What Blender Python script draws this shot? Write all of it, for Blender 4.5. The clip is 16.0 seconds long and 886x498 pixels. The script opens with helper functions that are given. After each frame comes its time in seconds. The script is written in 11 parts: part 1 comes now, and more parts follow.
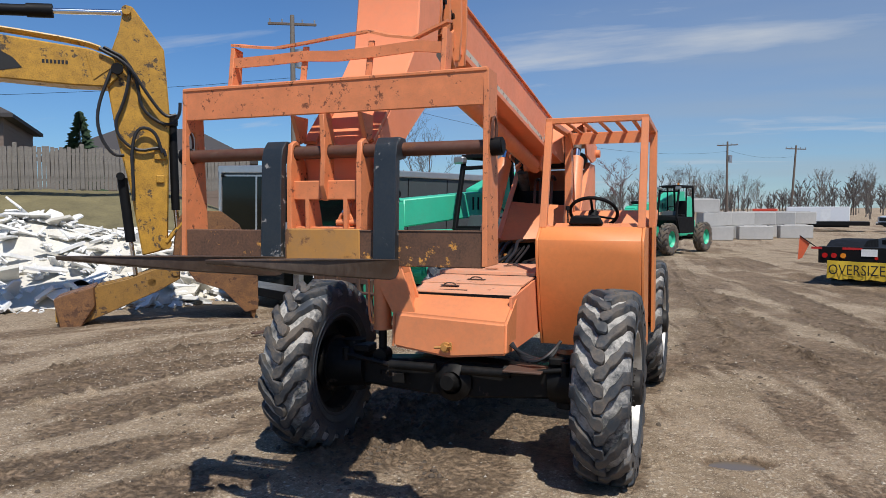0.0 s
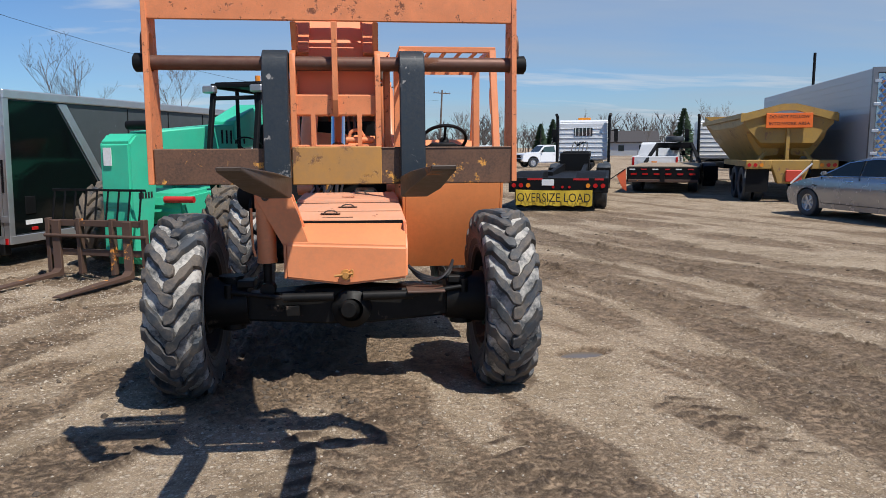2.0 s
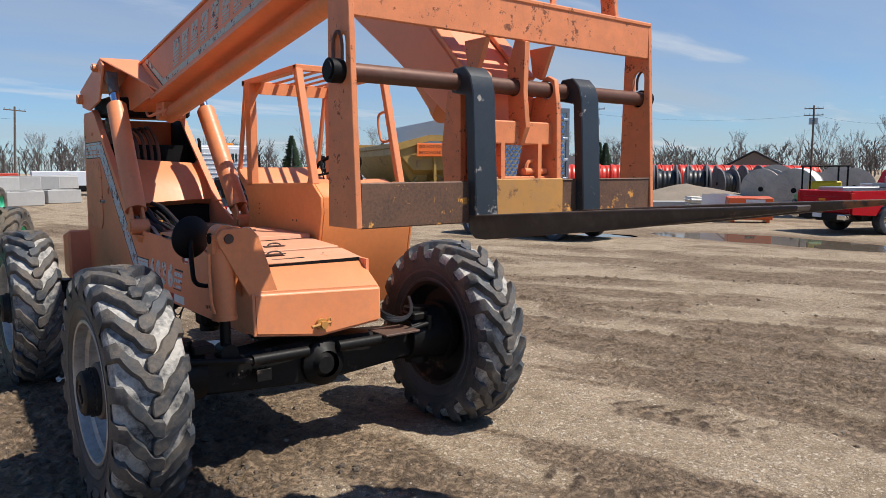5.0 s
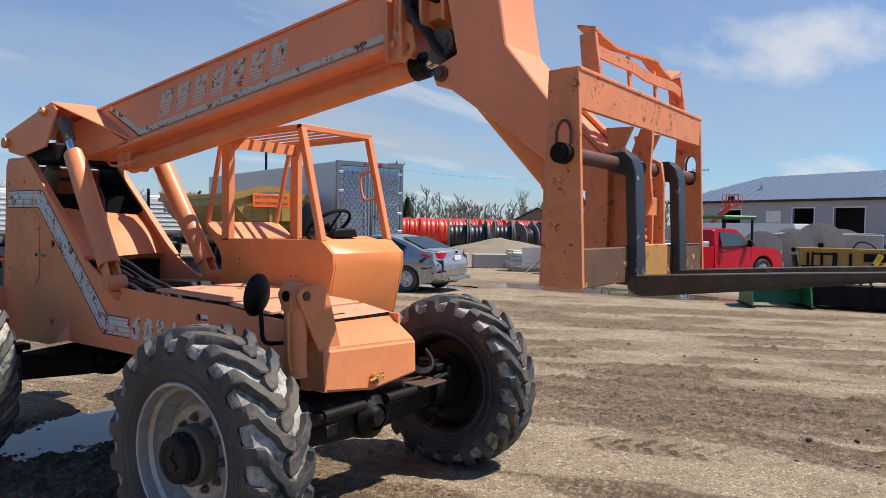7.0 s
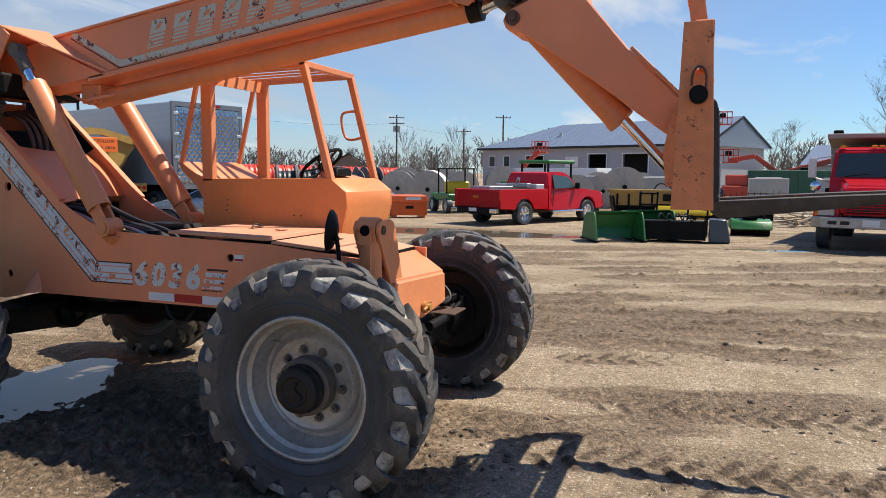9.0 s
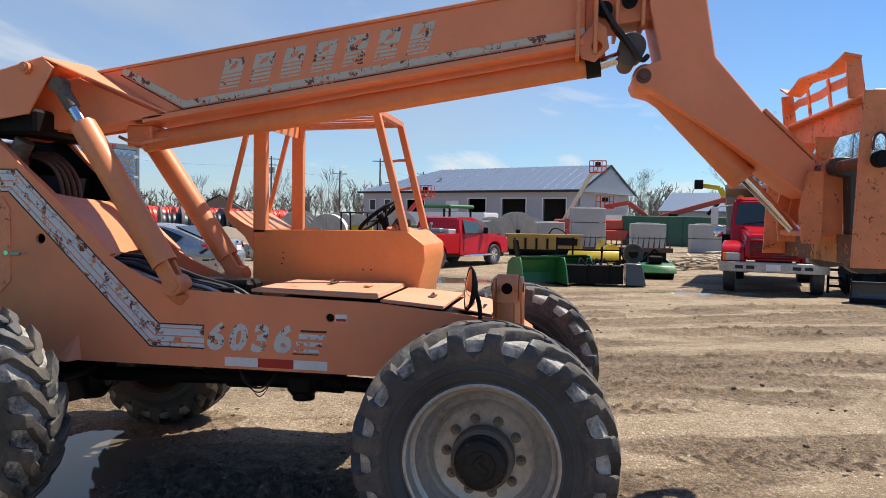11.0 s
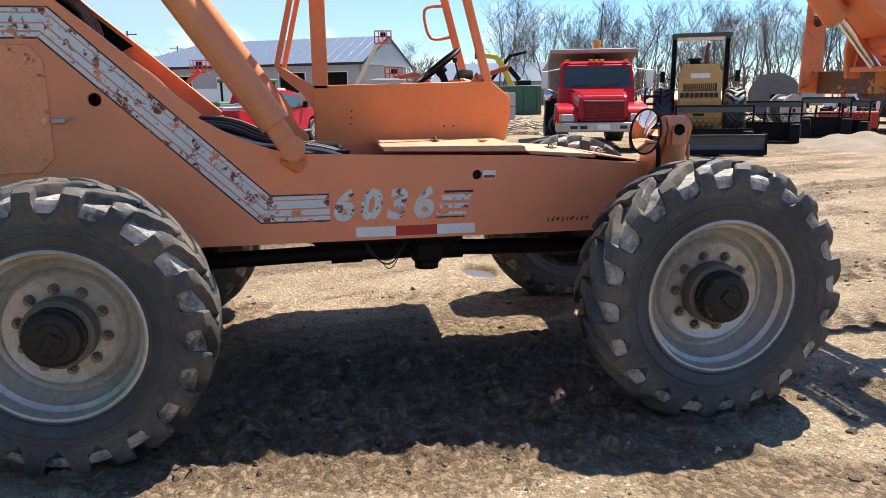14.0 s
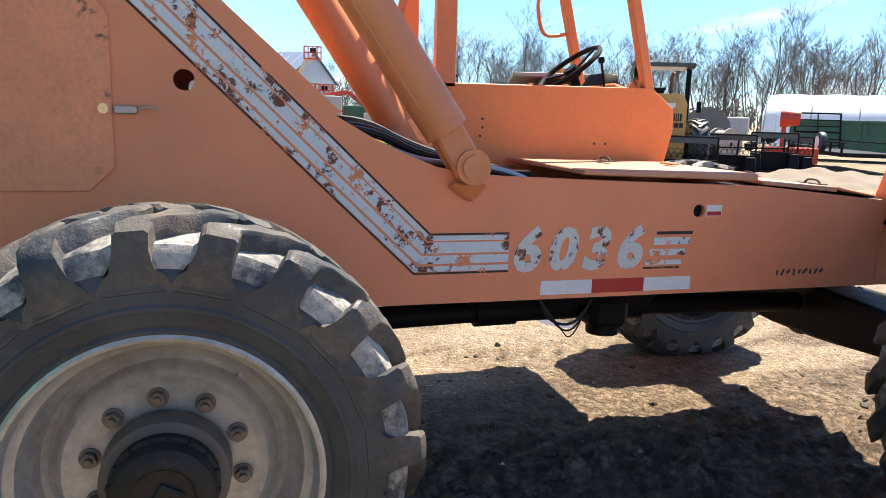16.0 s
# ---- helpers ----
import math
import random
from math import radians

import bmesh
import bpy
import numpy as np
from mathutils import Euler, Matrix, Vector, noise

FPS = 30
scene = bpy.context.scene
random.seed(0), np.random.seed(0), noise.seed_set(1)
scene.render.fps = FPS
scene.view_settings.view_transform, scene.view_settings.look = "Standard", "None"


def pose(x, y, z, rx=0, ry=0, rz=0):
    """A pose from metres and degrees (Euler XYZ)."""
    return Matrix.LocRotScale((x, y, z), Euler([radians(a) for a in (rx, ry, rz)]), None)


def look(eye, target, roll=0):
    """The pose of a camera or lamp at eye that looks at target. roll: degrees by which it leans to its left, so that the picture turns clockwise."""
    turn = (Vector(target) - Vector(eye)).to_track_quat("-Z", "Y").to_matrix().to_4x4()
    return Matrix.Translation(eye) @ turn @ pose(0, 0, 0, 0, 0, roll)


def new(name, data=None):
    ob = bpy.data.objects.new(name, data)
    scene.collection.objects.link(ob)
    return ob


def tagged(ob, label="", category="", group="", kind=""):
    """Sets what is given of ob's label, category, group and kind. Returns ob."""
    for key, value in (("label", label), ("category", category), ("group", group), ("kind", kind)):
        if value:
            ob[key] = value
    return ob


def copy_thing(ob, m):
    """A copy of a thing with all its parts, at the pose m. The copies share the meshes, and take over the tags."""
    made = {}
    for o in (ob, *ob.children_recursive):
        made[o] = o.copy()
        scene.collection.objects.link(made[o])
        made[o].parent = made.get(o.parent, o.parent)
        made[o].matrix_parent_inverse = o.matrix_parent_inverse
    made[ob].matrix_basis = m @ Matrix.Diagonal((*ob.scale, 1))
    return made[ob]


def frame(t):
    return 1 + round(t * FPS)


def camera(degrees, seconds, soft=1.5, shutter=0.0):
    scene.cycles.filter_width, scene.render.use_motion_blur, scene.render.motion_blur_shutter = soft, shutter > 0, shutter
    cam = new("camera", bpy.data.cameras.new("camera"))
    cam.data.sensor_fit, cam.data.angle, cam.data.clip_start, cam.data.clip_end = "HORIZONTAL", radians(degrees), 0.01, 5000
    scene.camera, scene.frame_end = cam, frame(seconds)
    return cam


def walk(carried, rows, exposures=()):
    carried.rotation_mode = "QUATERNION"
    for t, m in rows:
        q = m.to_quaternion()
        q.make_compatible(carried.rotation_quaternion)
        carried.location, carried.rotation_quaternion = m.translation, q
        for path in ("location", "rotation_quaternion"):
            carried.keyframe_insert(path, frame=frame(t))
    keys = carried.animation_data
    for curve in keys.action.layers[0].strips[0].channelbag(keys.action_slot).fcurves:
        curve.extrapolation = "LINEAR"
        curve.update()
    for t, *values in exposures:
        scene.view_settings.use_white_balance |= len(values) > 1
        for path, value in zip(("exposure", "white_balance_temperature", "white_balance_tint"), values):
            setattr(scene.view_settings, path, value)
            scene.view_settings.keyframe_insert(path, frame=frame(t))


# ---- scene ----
cam = camera(63.0, 16.0, soft=0.5)
METRES, EYE, TURN, START = 12.63, 1.75, 20.3, (1.672, -4.79)
EXPOSURES = [(0.0, -0.08, 6350, 10), (1.5, 0.06, 6350, 10), (3.2, 0.18, 6450, 10), (5.5, 0.25, 6600, 10), (8.0, 0.36, 6800, 10), (9.2, 0.44, 6900, 10), (11.5, 0.55, 7000, 10), (12.5, 0.70, 7100, 10), (14.5, 1.03, 7150, 10), (16.0, 1.24, 7200, 10)]
ROWS = [
    (0.0, 0.0, 0.0, 0.0, -0.01, -3.15, 0.19),
    (0.5, -0.0332, -0.0042, -0.0013, -7.6, -3.36, -0.97),
    (1.0, -0.0633, 0.0025, -0.005, -14.81, -4.74, -1.31),
    (1.5, -0.0923, 0.0132, -0.0075, -19.7, -6.49, -0.39),
    (2.0, -0.1243, 0.0235, -0.0077, -26.83, -7.95, 0.31),
    (2.5, -0.1488, 0.0433, -0.0085, -34.61, -8.08, 0.01),
    (3.0, -0.172, 0.0663, -0.0078, -40.64, -7.19, 0.48),
    (5.5, -0.2676, 0.1921, -0.0042, -61.8, -4.64, -0.51),
    (6.0, -0.2878, 0.2156, -0.0031, -65.41, -2.07, -0.97),
    (6.5, -0.3082, 0.2399, -0.0007, -70.66, -2.01, -1.12),
    (7.0, -0.3217, 0.2672, -0.0005, -74.67, -2.01, -0.84),
    (7.5, -0.3383, 0.2919, -0.0025, -78.82, -2.68, -1.42),
    (8.0, -0.3522, 0.3187, -0.0045, -82.78, -6.36, -0.72),
    (8.5, -0.3568, 0.3508, -0.0062, -87.07, -7.14, -0.48),
    (9.0, -0.3599, 0.381, -0.0068, -90.21, -6.04, -0.53),
    (11.5, -0.3248, 0.5265, -0.0023, -102.23, -2.92, -0.25),
    (12.0, -0.3137, 0.5544, -0.0078, -103.22, -5.02, 1.29),
    (12.5, -0.3089, 0.5851, -0.0138, -106.88, -9.03, 0.19),
    (13.0, -0.2991, 0.6065, -0.0178, -110.68, -12.87, -1.41),
    (13.5, -0.2817, 0.627, -0.0179, -114.7, -13.1, -0.79),
    (14.0, -0.2585, 0.6514, -0.0166, -119.41, -12.14, 0.82),
    (14.5, -0.2257, 0.6616, -0.0178, -125.3, -11.36, 0.33),
    (15.0, -0.1932, 0.6667, -0.0193, -125.24, -9.82, 0.21),
    (15.5, -0.1597, 0.6767, -0.0247, -124.98, -9.9, -0.22),
    (16.0, -0.1297, 0.6847, -0.0242, -126.06, -10.37, -1.65),
]
PATH = [(t, pose(*START, EYE, 0, 0, TURN) @ pose(METRES * x, METRES * y, METRES * z, 90 + pitch, roll, yaw)) for t, x, y, z, yaw, pitch, roll in ROWS]
walk(cam, PATH, EXPOSURES)

# ---- sky and sun ----
TO_SUN = Vector((0.38, -0.46, 1.0)).normalized()
world = bpy.data.worlds.new("sky")
scene.world = world
world.use_nodes = True
wt = world.node_tree
wt.nodes.clear()


def wnode(kind, **inputs):
    n = wt.nodes.new(kind)
    for k, v in inputs.items():
        n.inputs[k].default_value = v
    return n


sky = wt.nodes.new("ShaderNodeTexSky")
sky.sky_type = "NISHITA"
sky.sun_disc = False
sky.sun_elevation = math.asin(TO_SUN.z)
sky.sun_rotation = math.atan2(TO_SUN.x, TO_SUN.y)
sky.air_density, sky.dust_density, sky.ozone_density = 1.0, 0.12, 3.0
geo = wt.nodes.new("ShaderNodeTexCoord")
sep = wt.nodes.new("ShaderNodeSeparateXYZ")
wt.links.new(geo.outputs["Generated"], sep.inputs[0])
# cloud layer: the direction laid out on a flat ceiling
zc = wt.nodes.new("ShaderNodeMath")
zc.operation = "ADD"
zc.inputs[1].default_value = 0.10
wt.links.new(sep.outputs["Z"], zc.inputs[0])
zm = wt.nodes.new("ShaderNodeMath")
zm.operation = "MAXIMUM"
zm.inputs[1].default_value = 0.03
wt.links.new(zc.outputs[0], zm.inputs[0])
flat = wt.nodes.new("ShaderNodeVectorMath")
flat.operation = "DIVIDE"
comb = wt.nodes.new("ShaderNodeCombineXYZ")
for a in range(3):
    wt.links.new(zm.outputs[0], comb.inputs[a])
wt.links.new(geo.outputs["Generated"], flat.inputs[0])
wt.links.new(comb.outputs[0], flat.inputs[1])
mapping = wt.nodes.new("ShaderNodeMapping")
mapping.inputs["Rotation"].default_value = (0, 0, radians(-28))
mapping.inputs["Scale"].default_value = (0.42, 1.0, 0.0)
wt.links.new(flat.outputs[0], mapping.inputs["Vector"])
cloud = wnode("ShaderNodeTexNoise", Scale=1.1, Detail=9.0, Roughness=0.56, Distortion=0.35)
wt.links.new(mapping.outputs[0], cloud.inputs["Vector"])
# a milky veil, thickest to the east, and bright wisps of high cloud on it
veil = wt.nodes.new("ShaderNodeMapRange")
veil.inputs["From Min"].default_value, veil.inputs["From Max"].default_value = 0.30, 1.0
veil.inputs["To Min"].default_value, veil.inputs["To Max"].default_value = 0.0, 0.62
east = wt.nodes.new("ShaderNodeVectorMath")
east.operation = "DOT_PRODUCT"
east.inputs[1].default_value = (0.62, 0.785, 0.0)
wt.links.new(geo.outputs["Generated"], east.inputs[0])
wt.links.new(east.outputs["Value"], veil.inputs["Value"])
broad = wnode("ShaderNodeTexNoise", Scale=0.8, Detail=5.0, Roughness=0.5)
wt.links.new(mapping.outputs[0], broad.inputs["Vector"])
uneven = wt.nodes.new("ShaderNodeMapRange")
uneven.inputs["From Min"].default_value, uneven.inputs["From Max"].default_value = 0.35, 0.65
uneven.inputs["To Min"].default_value, uneven.inputs["To Max"].default_value = 0.45, 1.25
wt.links.new(broad.outputs["Fac"], uneven.inputs["Value"])
haze = wt.nodes.new("ShaderNodeMath")
haze.operation = "MULTIPLY"
wt.links.new(veil.outputs[0], haze.inputs[0])
wt.links.new(uneven.outputs[0], haze.inputs[1])
milk = wt.nodes.new("ShaderNodeMix")
milk.data_type = "RGBA"
milk.inputs["B"].default_value = (4.7, 5.35, 6.1, 1)
wt.links.new(haze.outputs[0], milk.inputs["Factor"])
ramp = wt.nodes.new("ShaderNodeMapRange")
ramp.inputs["From Min"].default_value, ramp.inputs["From Max"].default_value = 0.565, 0.70
ramp.inputs["To Max"].default_value = 0.75
wt.links.new(cloud.outputs["Fac"], ramp.inputs["Value"])
mix = wt.nodes.new("ShaderNodeMix")
mix.data_type = "RGBA"
mix.inputs["B"].default_value = (7.2, 7.6, 8.1, 1)
wt.links.new(ramp.outputs[0], mix.inputs["Factor"])
wt.links.new(milk.outputs["Result"], mix.inputs["A"])
tint = wt.nodes.new("ShaderNodeMix")
tint.data_type, tint.blend_type = "RGBA", "MULTIPLY"
tint.inputs["Factor"].default_value = 1.0
tint.inputs["B"].default_value = (0.66, 0.95, 1.28, 1)
wt.links.new(sky.outputs[0], tint.inputs["A"])
wt.links.new(tint.outputs["Result"], milk.inputs["A"])
bg = wt.nodes.new("ShaderNodeBackground")
bg.inputs["Strength"].default_value = 0.082
wt.links.new(mix.outputs["Result"], bg.inputs["Color"])
wout = wt.nodes.new("ShaderNodeOutputWorld")
wt.links.new(bg.outputs[0], wout.inputs["Surface"])

sun = new("sun", bpy.data.lights.new("sun", "SUN"))
sun.data.energy, sun.data.angle, sun.data.color = 5.0, radians(0.55), (1.0, 0.95, 0.87)
sun.matrix_basis = look(TO_SUN * 60, (0, 0, 0))

# ---- materials ----
class Nodes:
    """A small wrapper round one material's node tree."""

    def __init__(self, name):
        self.m = bpy.data.materials.new(name)
        self.m.use_nodes = True
        self.t = self.m.node_tree
        self.b = self.t.nodes["Principled BSDF"]
        self.tc = self.t.nodes.new("ShaderNodeTexCoord")
        self.co = self.tc.outputs["Object"]

    def node(self, kind, **inputs):
        n = self.t.nodes.new(kind)
        for k, v in inputs.items():
            self.put(n.inputs[k.replace("_", " ")], v)
        return n

    def put(self, socket, v):
        if isinstance(v, bpy.types.NodeSocket):
            self.t.links.new(v, socket)
        elif isinstance(v, tuple) and len(v) == 3 and socket.type == "RGBA":
            socket.default_value = (*v, 1)
        else:
            socket.default_value = v

    def noise(self, scale, detail=6.0, rough=0.6, stretch=None, co=None):
        src = co or self.co
        if stretch:
            mp = self.node("ShaderNodeMapping", Vector=src, Scale=stretch)
            src = mp.outputs[0]
        return self.node("ShaderNodeTexNoise", Vector=src, Scale=scale, Detail=detail, Roughness=rough).outputs["Fac"]

    def voronoi(self, scale, feature="F1", out="Distance"):
        n = self.node("ShaderNodeTexVoronoi", Vector=self.co, Scale=scale)
        n.feature = feature
        return n.outputs[out]

    def ramp(self, v, lo, hi, a=0.0, b=1.0):
        return self.node("ShaderNodeMapRange", Value=v, From_Min=lo, From_Max=hi, To_Min=a, To_Max=b).outputs[0]

    def math(self, op, a, b=0.0):
        n = self.t.nodes.new("ShaderNodeMath")
        n.operation = op
        self.put(n.inputs[0], a)
        self.put(n.inputs[1], b)
        return n.outputs[0]

    def mix(self, f, a, b):
        n = self.t.nodes.new("ShaderNodeMix")
        n.data_type = "RGBA"
        self.put(n.inputs["Factor"], f)
        self.put(n.inputs["A"], a)
        self.put(n.inputs["B"], b)
        return n.outputs["Result"]

    def bump(self, h, strength, distance):
        n = self.node("ShaderNodeBump", Height=h, Strength=strength, Distance=distance)
        self.put(self.b.inputs["Normal"], n.outputs[0])

    def set(self, **inputs):
        for k, v in inputs.items():
            self.put(self.b.inputs[k.replace("_", " ")], v)
        return self.m


def mul(c, k):
    return tuple(min(1.0, v * k) for v in c)


def paint(name, col, rough=0.45, wear=0.0, rust=(0.10, 0.04, 0.02), dirt=0.25, dirtcol=(0.20, 0.16, 0.12), scale=1.0, metal=0.0, spec=0.5):
    """Weathered paint: tone shifts, a film of dust, fine relief and chips down to rust."""
    n = Nodes(name)
    big = n.noise(1.3 * scale, 4)
    fine = n.noise(28 * scale, 5, 0.7)
    base = n.mix(n.ramp(big, 0.3, 0.7), mul(col, 0.88), mul(col, 1.10))
    film = n.ramp(n.math("MULTIPLY", n.noise(3.5 * scale, 8, 0.65), fine), 0.18, 0.42, 0, dirt)
    base = n.mix(film, base, dirtcol)
    r = n.ramp(fine, 0.3, 0.7, rough * 0.85, min(1, rough * 1.2))
    if wear > 0:
        chips = n.math("MULTIPLY", n.noise(9 * scale, 10, 0.72), n.noise(2.2 * scale, 3))
        spot = n.ramp(chips, 0.36 - 0.12 * wear, 0.40 - 0.12 * wear)
        base = n.mix(spot, base, n.mix(fine, rust, mul(rust, 2.4)))
        r = n.mix(spot, r, (0.85, 0.85, 0.85))
        n.bump(n.math("SUBTRACT", n.math("MULTIPLY", fine, 0.3), spot), 0.35, 0.004)
    else:
        n.bump(fine, 0.12, 0.003)
    return n.set(Base_Color=base, Roughness=r, Metallic=metal, Specular_IOR_Level=spec)


def plain(name, col, rough=0.6, metal=0.0, var=0.12, scale=6.0, bump=0.15, dist=0.004, spec=0.5):
    n = Nodes(name)
    a, b = n.noise(scale, 7, 0.65), n.noise(scale * 9, 4, 0.7)
    f = n.math("ADD", n.math("MULTIPLY", a, 0.65), n.math("MULTIPLY", b, 0.35))
    base = n.mix(n.ramp(f, 0.32, 0.68), mul(col, 1 - var), mul(col, 1 + var))
    n.bump(b, bump, dist)
    return n.set(Base_Color=base, Roughness=n.ramp(a, 0.3, 0.7, rough * 0.88, min(1, rough * 1.12)), Metallic=metal, Specular_IOR_Level=spec)


ORANGE = (0.76, 0.262, 0.105)
M_ORANGE = paint("orange_paint", ORANGE, 0.42, 0.0, dirt=0.22, dirtcol=(0.30, 0.17, 0.11))
M_ORANGE_WORN = paint("orange_paint_worn", ORANGE, 0.5, 0.55, dirt=0.25, dirtcol=(0.30, 0.17, 0.11))
# faded side paint, also lightened to make up for the machine's shaded side
M_ORANGE_LIFTED = paint("orange_paint_lifted", (0.88, 0.285, 0.130), 0.5, 0.0, dirt=0.32, dirtcol=(0.70, 0.30, 0.175))
M_RUSTBAR = paint("rusted_bar", (0.085, 0.048, 0.034), 0.62, 0.08, rust=(0.45, 0.17, 0.03), dirt=0.4, dirtcol=(0.12, 0.07, 0.04))
M_AMBER = paint("worn_amber_paint", (0.52, 0.25, 0.06), 0.6, 0.35, rust=(0.12, 0.06, 0.03))
M_ROD = paint("rusty_rod", (0.13, 0.055, 0.035), 0.5, 0.3, metal=0.3)
M_FORK = paint("fork_black", (0.018, 0.025, 0.031), 0.42, 0.10, rust=(0.16, 0.15, 0.14), dirt=0.3, dirtcol=(0.06, 0.055, 0.05), scale=3.0)
M_FORKBLADE = paint("fork_blade", (0.05, 0.032, 0.022), 0.5, 0.12, rust=(0.16, 0.07, 0.03), dirt=0.3)
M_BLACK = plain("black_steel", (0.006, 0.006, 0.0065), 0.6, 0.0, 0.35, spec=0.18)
M_AXLE = paint("axle_black", (0.007, 0.007, 0.007), 0.5, 0.1, rust=(0.05, 0.038, 0.030), dirt=0.20, dirtcol=(0.045, 0.037, 0.030), spec=0.2)
M_RUBBERHOSE = plain("rubber_hose", (0.014, 0.014, 0.016), 0.5, 0.0, 0.3)
M_CHROME = plain("chrome", (0.75, 0.77, 0.80), 0.12, 1.0, 0.05, bump=0.02)
M_STEEL = plain("bare_steel", (0.42, 0.42, 0.42), 0.4, 0.8, 0.15)
M_RIM = paint("rim_grey", (0.50, 0.49, 0.46), 0.40, 0.0, rust=(0.2, 0.12, 0.07), dirt=0.6, dirtcol=(0.22, 0.175, 0.13), metal=0.45)
M_HUB = paint("hub_grease", (0.014, 0.013, 0.012), 0.55, 0.2, rust=(0.07, 0.05, 0.035), dirt=0.35, dirtcol=(0.07, 0.055, 0.045), spec=0.3)
M_WHITE = paint("white_paint", (0.78, 0.78, 0.76), 0.45, 0.0, dirt=0.18)
M_REDREFL = plain("red_reflector", (0.50, 0.02, 0.02), 0.35, 0.0, 0.1)


def decal_material(name, col, worn=0.5, under=ORANGE):
    """Old vinyl, flaked away to the paint and to rust under it."""
    n = Nodes(name)
    flake = n.noise(16, 8, 0.75)
    cut = n.ramp(flake, 0.60 - 0.2 * worn, 0.62 - 0.2 * worn)
    low = n.mix(n.ramp(n.noise(7, 4), 0.44, 0.48), under, (0.16, 0.045, 0.025))
    base = n.mix(cut, n.mix(n.noise(40, 4), mul(col, 0.8), col), low)
    return n.set(Base_Color=base, Roughness=0.55)


M_DECAL = decal_material("stripe_vinyl", (0.74, 0.77, 0.78), 0.28)
M_NUMBER = decal_material("number_vinyl", (0.74, 0.73, 0.68), 0.2)
M_DECAL_OLD = decal_material("letter_vinyl", (0.64, 0.60, 0.49), 0.26)
M_DECAL_BLACK = decal_material("black_vinyl", (0.02, 0.02, 0.02), 0.3)


def tyre_material(name, mud=0.5, mudcol=(0.21, 0.18, 0.145)):
    n = Nodes(name)
    a, b = n.noise(5, 8, 0.65), n.noise(45, 5, 0.7)
    f = n.ramp(n.math("ADD", n.math("MULTIPLY", a, 0.75), n.math("MULTIPLY", b, 0.25)), 0.62 - 0.25 * mud, 0.78 - 0.25 * mud)
    rubber = n.mix(n.ramp(n.noise(2.4, 4), 0.35, 0.7), (0.018, 0.022, 0.027), (0.062, 0.073, 0.085))
    base = n.mix(f, rubber, n.mix(b, mul(mudcol, 0.6), mul(mudcol, 1.25)))
    n.bump(n.math("ADD", n.math("MULTIPLY", f, 0.6), b), 0.45, 0.006)
    return n.set(Base_Color=base, Roughness=n.ramp(f, 0, 1, 0.5, 0.92))


M_TYRE = tyre_material("tyre_rubber", 0.26, (0.110, 0.105, 0.098))
M_TREAD = tyre_material("tread_muddy", 0.72, (0.145, 0.121, 0.098))
M_TREADBASE = tyre_material("tread_dried_mud", 0.86, (0.47, 0.445, 0.405))
M_CARTYRE = tyre_material("road_tyre", 0.1)


